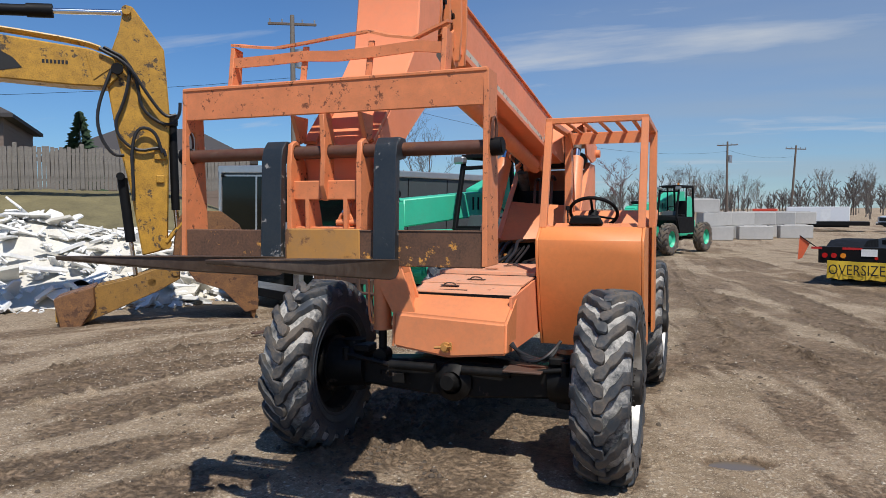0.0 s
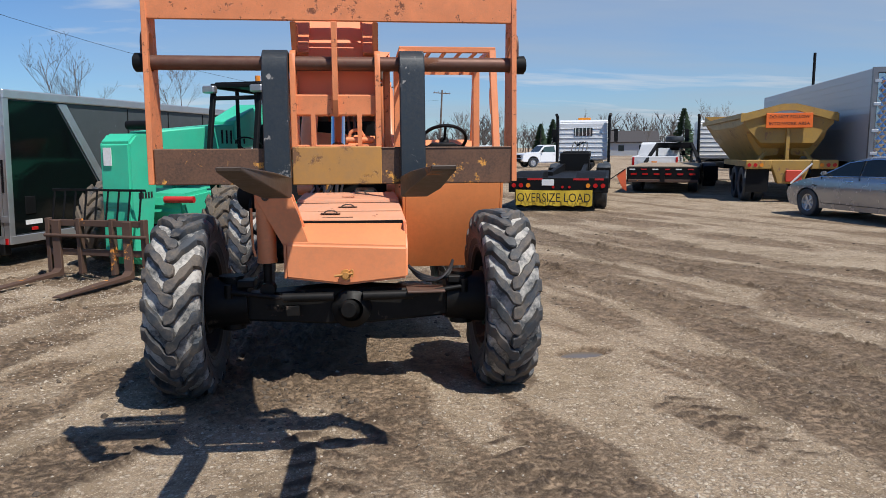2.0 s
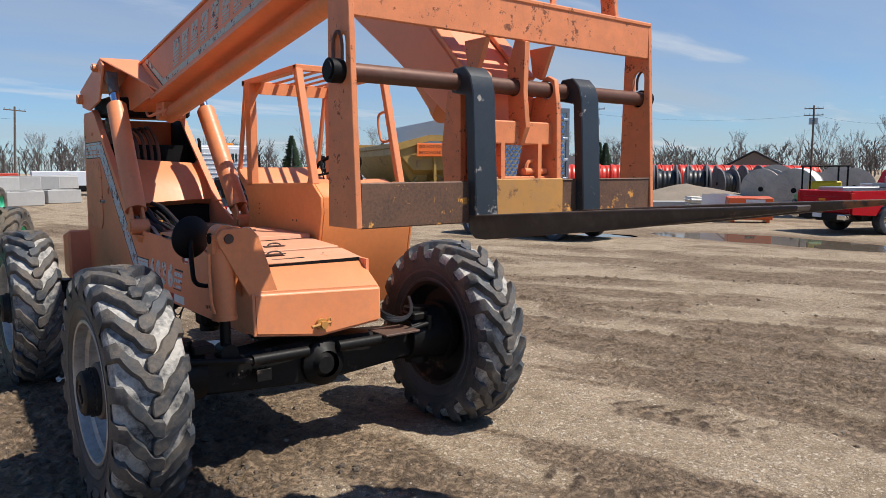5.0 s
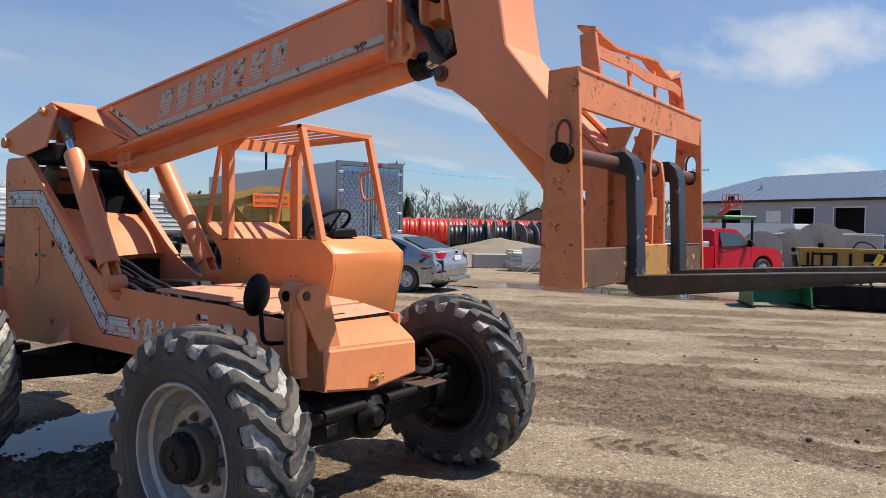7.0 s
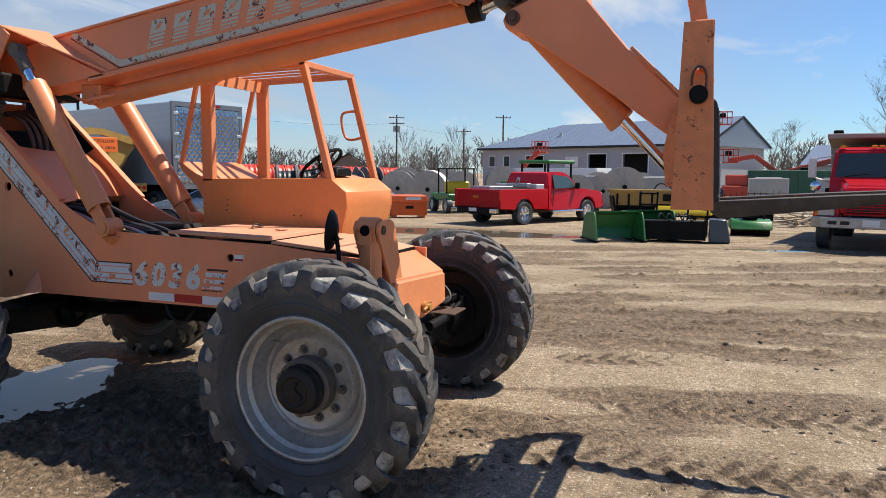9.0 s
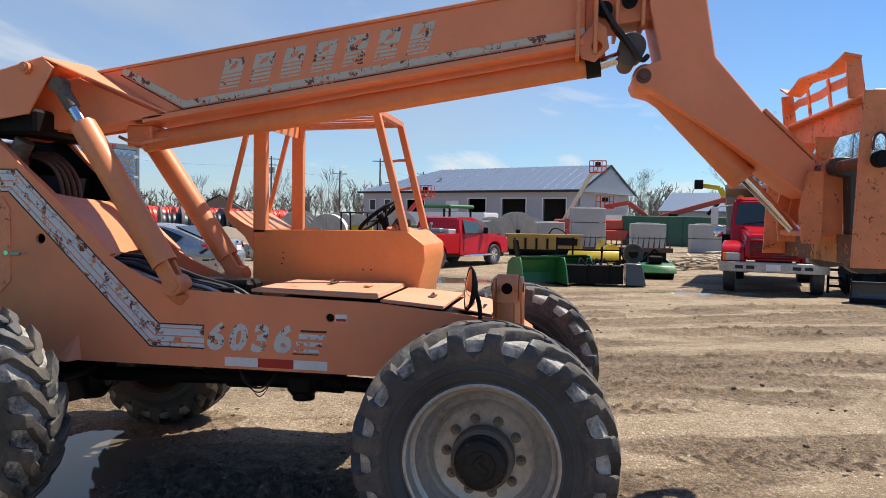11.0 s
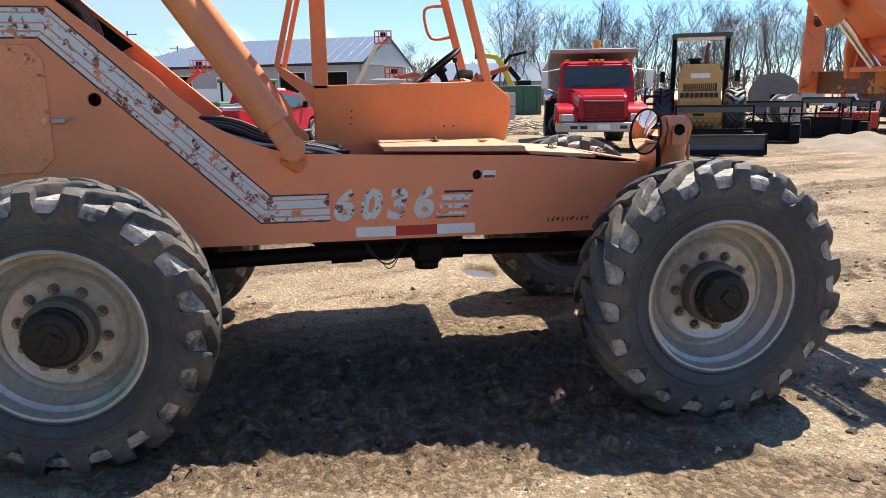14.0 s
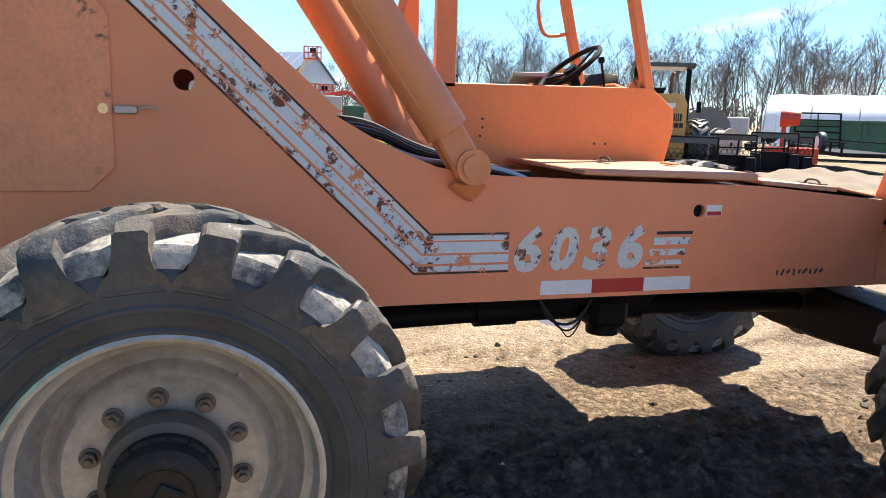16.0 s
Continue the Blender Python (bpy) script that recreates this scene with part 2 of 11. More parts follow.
def ground_material():
    """Pale stony gravel, with smooth brown mud where the tyres have pressed it out."""
    n = Nodes("gravel_dirt")

    def attribute(name):
        at = n.t.nodes.new("ShaderNodeAttribute")
        at.attribute_name = name
        return at.outputs["Fac"]

    wide = n.noise(0.17, 4, 0.6)
    mid = n.noise(1.3, 9, 0.68)
    crumb = n.noise(9.0, 8, 0.72)
    grit = n.noise(48, 5, 0.8)
    bent = n.node("ShaderNodeVectorMath", Vector=n.co)
    wob = n.node("ShaderNodeTexNoise", Vector=n.co, Scale=38.0, Detail=2.0)
    sc = n.node("ShaderNodeVectorMath", Vector=wob.outputs["Color"])
    sc.operation = "SCALE"
    sc.inputs["Scale"].default_value = 0.014
    bent.operation = "ADD"
    n.t.links.new(sc.outputs[0], bent.inputs[1])

    def pebbles(scale):
        v = n.node("ShaderNodeTexVoronoi", Vector=bent.outputs[0], Scale=scale)
        c = n.node("ShaderNodeSeparateColor", Color=v.outputs["Color"])
        return n.ramp(v.outputs["Distance"], 0.34, 0.66, 1.0, 0.0), c.outputs[0], c.outputs[1]

    big, big_tone, big_pick = pebbles(40.0)
    small, small_tone, small_pick = pebbles(100.0)
    big = n.math("MULTIPLY", big, n.ramp(n.math("ADD", big_pick, n.ramp(mid, 0.38, 0.62, -0.30, 0.22)), 0.58, 0.68))
    small = n.math("MULTIPLY", small, n.ramp(n.math("ADD", small_pick, n.ramp(mid, 0.35, 0.65, -0.35, 0.25)), 0.30, 0.42))
    soil = n.mix(n.ramp(mid, 0.36, 0.64), (0.232, 0.172, 0.110), (0.405, 0.306, 0.203))
    soil = n.mix(n.ramp(crumb, 0.34, 0.50, 0.75, 0.0), soil, (0.097, 0.067, 0.045))
    gravel = n.mix(n.math("MULTIPLY", small, 0.85), soil, n.mix(small_tone, (0.235, 0.177, 0.121), (0.590, 0.485, 0.350)))
    gravel = n.mix(n.math("MULTIPLY", big, 0.9), gravel, n.mix(big_tone, (0.245, 0.186, 0.133), (0.640, 0.540, 0.410)))
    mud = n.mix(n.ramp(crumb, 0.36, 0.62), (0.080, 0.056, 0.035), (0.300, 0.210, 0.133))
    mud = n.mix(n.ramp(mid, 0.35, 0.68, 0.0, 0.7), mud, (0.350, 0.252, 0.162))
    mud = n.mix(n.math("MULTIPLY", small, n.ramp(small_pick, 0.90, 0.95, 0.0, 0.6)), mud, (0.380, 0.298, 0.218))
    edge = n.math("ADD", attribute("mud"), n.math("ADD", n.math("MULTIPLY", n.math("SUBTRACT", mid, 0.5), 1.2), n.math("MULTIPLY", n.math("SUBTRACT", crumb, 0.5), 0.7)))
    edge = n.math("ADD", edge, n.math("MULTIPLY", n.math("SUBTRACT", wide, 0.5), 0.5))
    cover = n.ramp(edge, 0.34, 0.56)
    # strongest mud goes darkest: puddle edges, and painted shade beneath the machine
    wet_and_shade = n.ramp(n.math("ADD", attribute("mud"), n.math("MULTIPLY", n.math("SUBTRACT", mid, 0.5), 1.1)), 0.95, 1.35, 0.0, 0.6)
    mud = n.mix(wet_and_shade, mud, n.mix(n.ramp(crumb, 0.38, 0.60), (0.046, 0.033, 0.021), (0.260, 0.183, 0.122)))
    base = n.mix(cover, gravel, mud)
    fresh = n.math("MULTIPLY", n.ramp(attribute("broken"), 0.15, 0.6), n.ramp(crumb, 0.42, 0.54, 0.25, 1.0))
    base = n.mix(n.math("MULTIPLY", fresh, 0.9), base, n.mix(crumb, (0.040, 0.029, 0.021), (0.150, 0.107, 0.073)))
    base = n.mix(n.ramp(grit, 0.34, 0.48, 0.45, 0.0), base, (0.068, 0.048, 0.033))
    clod = n.noise(26, 6, 0.72)
    base = n.mix(n.math("MULTIPLY", n.ramp(clod, 0.53, 0.60), n.ramp(edge, 0.20, 0.60, 0.10, 0.48)), base, (0.098, 0.068, 0.044))
    h = n.math("ADD", n.math("MULTIPLY", mid, 0.020), n.math("MULTIPLY", crumb, 0.018))
    h = n.math("ADD", h, n.math("MULTIPLY", n.ramp(clod, 0.46, 0.68), n.ramp(cover, 0.0, 1.0, 0.004, 0.016)))
    stones = n.math("ADD", n.math("MULTIPLY", big, 0.0065), n.math("MULTIPLY", small, 0.0030))
    h = n.math("ADD", h, n.math("MULTIPLY", stones, n.ramp(cover, 0.0, 1.0, 1.0, 0.25)))
    h = n.math("ADD", h, n.math("MULTIPLY", grit, 0.0050))
    n.bump(h, 1.0, 1.0)
    return n.set(Base_Color=base, Roughness=n.math("SUBTRACT", n.ramp(cover, 0, 1, 0.95, 0.80), n.math("MULTIPLY", wet_and_shade, 0.22)), Specular_IOR_Level=0.22)


M_GROUND = ground_material()


def water_material():
    n = Nodes("puddle_water")
    n.bump(n.noise(3.0, 3), 0.03, 0.01)
    return n.set(Base_Color=(0.13, 0.105, 0.08), Roughness=0.04, IOR=1.33)


M_WATER = water_material()


def glass_material(name, col=(0.02, 0.03, 0.035), rough=0.05):
    n = Nodes(name)
    return n.set(Base_Color=col, Roughness=rough, IOR=1.5)


M_DARKGLASS = glass_material("tinted_glass")
M_TRUCKGLASS = glass_material("green_tinted_glass", (0.045, 0.075, 0.072), 0.06)

# ---- mesh helpers ----
def link(name, bm, material, smooth=0.6):
    me = bpy.data.meshes.new(name)
    bmesh.ops.recalc_face_normals(bm, faces=bm.faces)
    bm.to_mesh(me)
    bm.free()
    if smooth:
        for p in me.polygons:
            p.use_smooth = True
        me.set_sharp_from_angle(angle=smooth)
    me.materials.append(material)
    return new(name, me)


def part(name, bm, material, parent, label="", smooth=0.6):
    """Links a bmesh as one mesh object under a thing or a part."""
    ob = link(name, bm, material, smooth)
    ob.parent = parent
    return tagged(ob, label)


def thing(name, label, category, group="", at=None, kind=""):
    ob = new(name)
    ob.empty_display_size = 0.2
    if at is not None:
        ob.matrix_basis = at
    return tagged(ob, label, category, group, kind)


def share(name, src, parent, m):
    """Another object on the mesh of src, under parent, at m."""
    ob = new(name, src.data)
    ob.parent = parent
    ob.matrix_basis = m
    return ob


def soften(bm, r, seg=1):
    if r > 0:
        edges = [e for e in bm.edges if len(e.link_faces) == 2 and e.calc_face_angle(0) > 0.4]
        bmesh.ops.bevel(bm, geom=edges, offset=r, segments=seg, affect="EDGES", clamp_overlap=True)
    return bm


def box(lo, hi, r=0.0, seg=1):
    bm = bmesh.new()
    bmesh.ops.create_cube(bm, size=1)
    for v in bm.verts:
        v.co = Vector([lo[i] + (hi[i] - lo[i]) * (v.co[i] + 0.5) for i in range(3)])
    return soften(bm, r, seg)


def plate(outer, axis, a, b, holes=(), r=0.0):
    """A flat outline, with holes, given depth from a to b along axis. Outline in the other two axes, in order."""
    bm = bmesh.new()

    def put(p, d):
        q = {"x": (d, p[0], p[1]), "y": (p[0], d, p[1]), "z": (p[0], p[1], d)}[axis]
        return bm.verts.new(q)

    if holes:
        edges = []
        for loop in (outer, *holes):
            vs = [put(p, a) for p in loop]
            edges += [bm.edges.new((vs[i], vs[(i + 1) % len(vs)])) for i in range(len(vs))]
        bmesh.ops.triangle_fill(bm, edges=edges, use_beauty=True)
    else:
        bm.faces.new([put(p, a) for p in outer])
    ret = bmesh.ops.extrude_face_region(bm, geom=bm.faces[:])
    shift = {"x": (b - a, 0, 0), "y": (0, b - a, 0), "z": (0, 0, b - a)}[axis]
    bmesh.ops.translate(bm, vec=shift, verts=[g for g in ret["geom"] if isinstance(g, bmesh.types.BMVert)])
    bmesh.ops.recalc_face_normals(bm, faces=bm.faces)
    return soften(bm, r)


def ring(cx, cy, r, n=16, ry=None):
    return [(cx + r * math.cos(2 * math.pi * i / n), cy + (ry or r) * math.sin(2 * math.pi * i / n)) for i in range(n)]


def hull(points, r=0.0, seg=1):
    bm = bmesh.new()
    for p in points:
        bm.verts.new(p)
    out = bmesh.ops.convex_hull(bm, input=bm.verts[:])
    loose = [v for v in bm.verts if not v.link_faces]
    bmesh.ops.delete(bm, geom=loose, context="VERTS")
    bmesh.ops.dissolve_limit(bm, angle_limit=0.02, verts=bm.verts[:], edges=bm.edges[:])
    return soften(bm, r, seg)


def rod(p, q, r, r2=None, n=14, caps=True):
    p, q = Vector(p), Vector(q)
    bm = bmesh.new()
    d = q - p
    bmesh.ops.create_cone(bm, cap_ends=caps, segments=n, radius1=r, radius2=r if r2 is None else r2, depth=d.length)
    m = Matrix.Translation((p + q) / 2) @ d.to_track_quat("Z", "Y").to_matrix().to_4x4()
    bmesh.ops.transform(bm, matrix=m, verts=bm.verts)
    return bm


def tube(points, r, n=8, closed=False, rounds=2):
    """A bent pipe through the points, corners rounded off."""
    pts = [Vector(p) for p in points]
    for _ in range(rounds):
        nxt = [] if closed else [pts[0]]
        pairs = list(zip(pts, pts[1:] + ([pts[0]] if closed else [])))
        for a, b in pairs:
            nxt += [a.lerp(b, 0.25), a.lerp(b, 0.75)]
        if not closed:
            nxt.append(pts[-1])
        pts = nxt
    bm = bmesh.new()
    rings, up = [], Vector((0.13, 0.21, 0.97))
    m = len(pts)
    for i, p in enumerate(pts):
        t = (pts[(i + 1) % m] - pts[i - 1]) if closed else (pts[min(i + 1, m - 1)] - pts[max(i - 1, 0)])
        t.normalize()
        u = up - t * up.dot(t)
        u.normalize()
        up = u
        w = t.cross(u)
        rings.append([bm.verts.new(p + r * (math.cos(2 * math.pi * k / n) * u + math.sin(2 * math.pi * k / n) * w)) for k in range(n)])
    for i in range(m if closed else m - 1):
        a, b = rings[i], rings[(i + 1) % m]
        for k in range(n):
            bm.faces.new((a[k], a[(k + 1) % n], b[(k + 1) % n], b[k]))
    if not closed:
        bm.faces.new(rings[0])
        bm.faces.new(rings[-1][::-1])
    return bm


def lathe(profile, axis="x", n=48, closed=False):
    """A profile of (along, radius) turned round an axis through the origin."""
    bm = bmesh.new()
    rows = []
    for i in range(n):
        a = 2 * math.pi * i / n
        c, s = math.cos(a), math.sin(a)
        row = []
        for u, r in profile:
            row.append(bm.verts.new({"x": (u, r * c, r * s), "y": (r * c, u, r * s), "z": (r * c, r * s, u)}[axis]))
        rows.append(row)
    k = len(profile)
    for i in range(n):
        a, b = rows[i], rows[(i + 1) % n]
        for j in range(k if closed else k - 1):
            q = (a[j], a[(j + 1) % k], b[(j + 1) % k], b[j])
            try:
                bm.faces.new(q)
            except ValueError:
                pass
    bmesh.ops.remove_doubles(bm, verts=bm.verts, dist=1e-5)
    return bm


def moved(bm, m):
    bmesh.ops.transform(bm, matrix=m, verts=bm.verts)
    return bm


def joined(*bms):
    """Several pieces of one part in one bmesh."""
    out = bmesh.new()
    for b in bms:
        tmp = bpy.data.meshes.new("tmp")
        b.to_mesh(tmp)
        b.free()
        out.from_mesh(tmp)
        bpy.data.meshes.remove(tmp)
    return out


def bar(p, q, w, h, r=0.004, up=(0, 0, 1)):
    """A straight square bar from p to q, w wide and h high."""
    p, q = Vector(p), Vector(q)
    d = q - p
    z = d.normalized()
    x = Vector(up).cross(z)
    if x.length < 1e-4:
        x = Vector((1, 0, 0))
    x.normalize()
    y = z.cross(x)
    bm = box((-w / 2, -h / 2, 0), (w / 2, h / 2, d.length), r)
    m = Matrix((x, y, z)).transposed().to_4x4()
    m.translation = p
    return moved(bm, m)


def ribbon(path, off, width, x, thick=0.002):
    """A flat stripe beside a bent line in the y-z plane, lying at x."""
    def side(path, d):
        out = []
        for i, p in enumerate(path):
            p = Vector(p)
            dirs = []
            if i:
                dirs.append((p - Vector(path[i - 1])).normalized())
            if i < len(path) - 1:
                dirs.append((Vector(path[i + 1]) - p).normalized())
            ns = [Vector((-v.y, v.x)) for v in dirs]
            nsum = sum(ns, Vector((0, 0))).normalized()
            k = 1 / max(0.4, nsum.dot(ns[0]))
            out.append(p + nsum * d * k)
        return out

    a, b = side(path, off - width / 2), side(path, off + width / 2)
    bm = bmesh.new()
    for i in range(len(path) - 1):
        q = [a[i], a[i + 1], b[i + 1], b[i]]
        vs = [bm.verts.new((x, p.x, p.y)) for p in q]
        bm.faces.new(vs)
    bmesh.ops.remove_doubles(bm, verts=bm.verts, dist=1e-5)
    ret = bmesh.ops.extrude_face_region(bm, geom=bm.faces[:])
    bmesh.ops.translate(bm, vec=(thick, 0, 0), verts=[g for g in ret["geom"] if isinstance(g, bmesh.types.BMVert)])
    return bm


def text_bm(words, size, thick=0.002, shear=0.0, spacing=1.0, bold=0.0):
    """Words in the built-in font, in the x-y plane, centred."""
    cu = bpy.data.curves.new("words", "FONT")
    cu.body, cu.size, cu.extrude, cu.shear, cu.space_character = words, size, thick, shear, spacing
    cu.align_x, cu.align_y = "CENTER", "CENTER"
    cu.resolution_u = 3
    cu.offset = bold
    tmp = bpy.data.objects.new("words", cu)
    me = bpy.data.meshes.new_from_object(tmp)
    bm = bmesh.new()
    bm.from_mesh(me)
    bpy.data.meshes.remove(me)
    bpy.data.objects.remove(tmp)
    bpy.data.curves.remove(cu)
    return bm


FACE_MX = Matrix(((0, 0, -1, 0), (-1, 0, 0, 0), (0, 1, 0, 0), (0, 0, 0, 1)))  # x-y drawing -> upright, read from -x

# ---- ground ----
TABLE = np.random.RandomState(11).rand(256, 256)


def soft_noise(x, y, seed=0):
    """Smooth value noise in 0..1 on arrays."""
    x, y = np.asarray(x) + 17.3 * seed, np.asarray(y) - 9.7 * seed
    xi, yi = np.floor(x).astype(int), np.floor(y).astype(int)
    fx, fy = x - xi, y - yi
    fx, fy = fx * fx * (3 - 2 * fx), fy * fy * (3 - 2 * fy)
    q = lambda i, j: TABLE[(xi + i) & 255, (yi + j) & 255]
    return (q(0, 0) * (1 - fx) + q(1, 0) * fx) * (1 - fy) + (q(0, 1) * (1 - fx) + q(1, 1) * fx) * fy


def turned(x, y, a):
    c, s = math.cos(a), math.sin(a)
    return x * c - y * s, x * s + y * c


def layers(x, y, f, n, seed=0, rough=0.5):
    """A few octaves of soft noise, about 0..1."""
    h, amp, total = 0.0, 1.0, 0.0
    for k in range(n):
        u, v = turned(x, y, 0.7 + 1.1 * k)
        h = h + amp * soft_noise(u * f, v * f, seed + k)
        total += amp
        amp *= rough
        f *= 2.07
    return h / total


# tyre tracks: x at y = 0, lean, bend, from y, to y, half width, depth, mud, tread print
TRACKS = [(-7.2, 0.40, 0.0, -12, 12, 0.34, 0.026, 1.0, 0.1), (-6.0, 0.41, 0.0, -12, 9, 0.30, 0.026, 1.0, 0.15), (-5.19, 0.36, 0.0, -11, 6.0, 0.26, 0.026, 1.0, 0.2), (-4.40, 0.38, 0.0, -10, 4.2, 0.24, 0.024, 0.9, 0.4),
          (-3.69, 0.38, 0.0, -9, 3.0, 0.30, 0.028, 1.0, 0.25), (-3.10, 0.30, 0.0, -8, 1.8, 0.20, 0.020, 0.9, 0.5), (-2.42, 0.26, 0.0, -8, 0.9, 0.20, 0.020, 0.95, 0.2), (-1.92, 0.47, 0.0, -6, 0.6, 0.22, 0.022, 1.0, 0.2), (-0.75, 0.60, 0.0, -6, -0.8, 0.24, 0.022, 1.0, 0.3),
          (-1.08, 0.02, 0.0, 0.2, 2.9, 0.27, 0.022, 0.9, 0.2), (-0.62, 0.04, 0.0, -0.6, 3.2, 0.20, 0.018, 0.8, 0.4), (1.05, 0.0, 0.0, -0.4, 3.4, 0.22, 0.02, 0.5, 0.5),
          (-0.26, -0.10, 0.0, -5.5, -0.8, 0.20, 0.010, 0.35, 1.2), (0.84, -0.10, 0.0, -4.0, -0.3, 0.20, 0.012, 0.40, 1.2), (1.85, -0.34, 0.0, -6.5, -0.6, 0.19, 0.012, 0.40, 0.7), (0.2, 0.35, 0.0, -5.0, -1.6, 0.19, 0.010, 0.3, 0.7),
          (2.75, -0.10, -0.01, -5.5, 5, 0.22, 0.022, 0.8, 0.3), (3.45, -0.12, 0.0, -5, 4, 0.24, 0.024, 0.9, 0.3), (3.65, -0.28, 0.0, -8, 1.0, 0.22, 0.020, 0.8, 0.3), (4.04, -0.34, 0.0, -8, 8, 0.26, 0.026, 0.9, 0.2), (4.80, -0.16, 0.0, -9, 26, 0.28, 0.028, 0.9, 0.2),
          (5.3, -0.42, 0.0, -9, 9, 0.24, 0.024, 0.8, 0.3), (6.18, -0.37, 0.0, -10, 6, 0.28, 0.026, 0.9, 0.2), (7.15, -0.52, 0.0, -9, 14, 0.28, 0.028, 0.9, 0.1), (6.6, -0.18, 0.0, 4, 28, 0.30, 0.03, 0.9, 0.1), (8.3, -0.48, 0.0, -10, 12, 0.28, 0.026, 0.8, 0.2),
          (9.4, -0.35, 0.0, -12, 26, 0.30, 0.026, 0.8, 0.1), (10.9, -0.45, 0.0, -14, 20, 0.34, 0.026, 0.8, 0.1), (12.6, -0.4, 0.0, -16, 22, 0.34, 0.026, 0.7, 0.1), (2.2, -0.11, 0.0, 3.0, 24, 0.26, 0.028, 0.9, 0.1), (3.1, -0.14, 0.0, 4.0, 26, 0.26, 0.028, 0.9, 0.1)]
PUDDLES = [(-0.02, 2.96, 0.86, 0.50, 0.3), (1.86, 0.50, 0.20, 0.11, 0.2), (15.3, 5.2, 1.15, 3.6, 0.0), (13.6, -3.3, 0.30, 0.9, 0.1), (13.4, 8.6, 0.5, 0.9, 0.2)]
LEVEL = -0.036


def relief(x, y):
    """Height of the yard, and how muddy it is, on arrays of x and y."""
    d = np.hypot(x, y)
    h = 0.05 * (layers(x, y, 0.22, 2, 3) - 0.5) * np.clip(1 - d / 60, 0, 1)
    near = np.clip(1.3 - d / 15, 0, 1)
    h = h + near * (0.010 * (layers(x, y, 1.4, 3, 9) - 0.5) + 0.010 * (layers(x, y, 9.0, 2, 5) - 0.5))
    crumbs = layers(x, y, 11.0, 3, 21, 0.65)
    lumps = np.clip(crumbs - 0.50, 0, 1)
    patchy = layers(x, y, 0.55, 3, 31)
    # mud smeared out along the ways that are driven most
    way = -0.33 + 0.71 / (1 + np.exp(np.clip((x + 0.6) * 2.2, -30, 30)))
    u = x - way * y
    smear = 0.5 * soft_noise(u * 1.5, y * 0.22, 3) + 0.3 * soft_noise(u * 3.7, y * 0.5, 4) + 0.2 * soft_noise(u * 8.5, y * 1.3, 5)
    mud = np.clip((0.62 * smear + 0.38 * patchy - 0.475) * 4.5, 0, 0.85)
    broken = np.clip((soft_noise(u * 2.6, y * 0.9, 6) - 0.62) * 4, 0, 1) * np.clip(lumps * 7, 0, 1) * np.clip(mud + 0.2, 0, 1)
    h = h + near * broken * (0.014 + 0.04 * lumps)
    for k, (x0, lean, bend, ya, yb, w, depth, dirt, print_) in enumerate(TRACKS):
        mid = x0 + lean * y + bend * y * y + 0.10 * (soft_noise(y * 0.5, np.full_like(y, k * 3.1), 40) - 0.5)
        v = (x - mid) / math.sqrt(1 + lean * lean)
        q = np.abs(v) / w
        on = (q < 2.4) & (y > ya - 0.5) & (y < yb + 0.5)
        if not on.any():
            continue
        xx, yy, vv, qq = x[on], y[on], v[on], q[on]
        ends = np.clip((yy - ya) / 0.5 + 0.5, 0, 1) * np.clip((yb - yy) / 0.5 + 0.5, 0, 1)
        worn = np.clip(layers(xx, yy, 0.8, 2, 50 + k) * 2.6 - 0.55, 0, 1.15) * ends
        floor_ = np.exp(-(qq ** 4) * 1.1)
        lip = np.exp(-((qq - 1.25) ** 2) * 14)
        along = yy * math.sqrt(1 + lean * lean)
        # bars of the tread pressed in, slanting from the middle to each shoulder
        phase = (along + 0.55 * np.abs(vv) + np.where(vv > 0, 0.095, 0.0)) / 0.19
        saw = np.abs((phase - np.floor(phase)) * 2 - 1)
        bars = np.clip((saw - 0.55) * 4, 0, 1) * (0.35 + 1.3 * soft_noise(xx * 7, yy * 7, 61)) * np.clip(1.15 - qq, 0, 1) ** 0.5 * np.clip(qq * 3 + 0.3, 0, 1)
        h[on] += worn * (depth * (-0.8 * floor_ + 0.22 * lip) + lip * lumps[on] * 0.16 * dirt + print_ * bars * (0.018 + 0.05 * lumps[on]))
        mud[on] = np.maximum(mud[on], worn * dirt * np.clip(1.25 * np.exp(-(qq ** 3) * 0.55), 0, 1) + print_ * worn * bars * 0.5)
        broken[on] = np.maximum(broken[on], worn * (0.5 * lip * dirt + print_ * bars))
    # ground churned by the machine's own wheels, its mud darkened for the machine's shade
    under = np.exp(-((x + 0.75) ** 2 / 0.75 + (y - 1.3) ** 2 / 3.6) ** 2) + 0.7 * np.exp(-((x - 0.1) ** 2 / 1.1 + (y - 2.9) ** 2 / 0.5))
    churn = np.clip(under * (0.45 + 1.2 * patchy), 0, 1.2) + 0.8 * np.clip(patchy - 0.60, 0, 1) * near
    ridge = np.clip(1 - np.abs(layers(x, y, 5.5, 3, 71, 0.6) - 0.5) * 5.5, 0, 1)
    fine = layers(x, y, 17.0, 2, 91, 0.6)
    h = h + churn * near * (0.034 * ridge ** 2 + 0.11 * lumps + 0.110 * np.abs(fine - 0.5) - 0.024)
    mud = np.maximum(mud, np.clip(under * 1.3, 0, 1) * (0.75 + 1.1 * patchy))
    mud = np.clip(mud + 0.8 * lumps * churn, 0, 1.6)
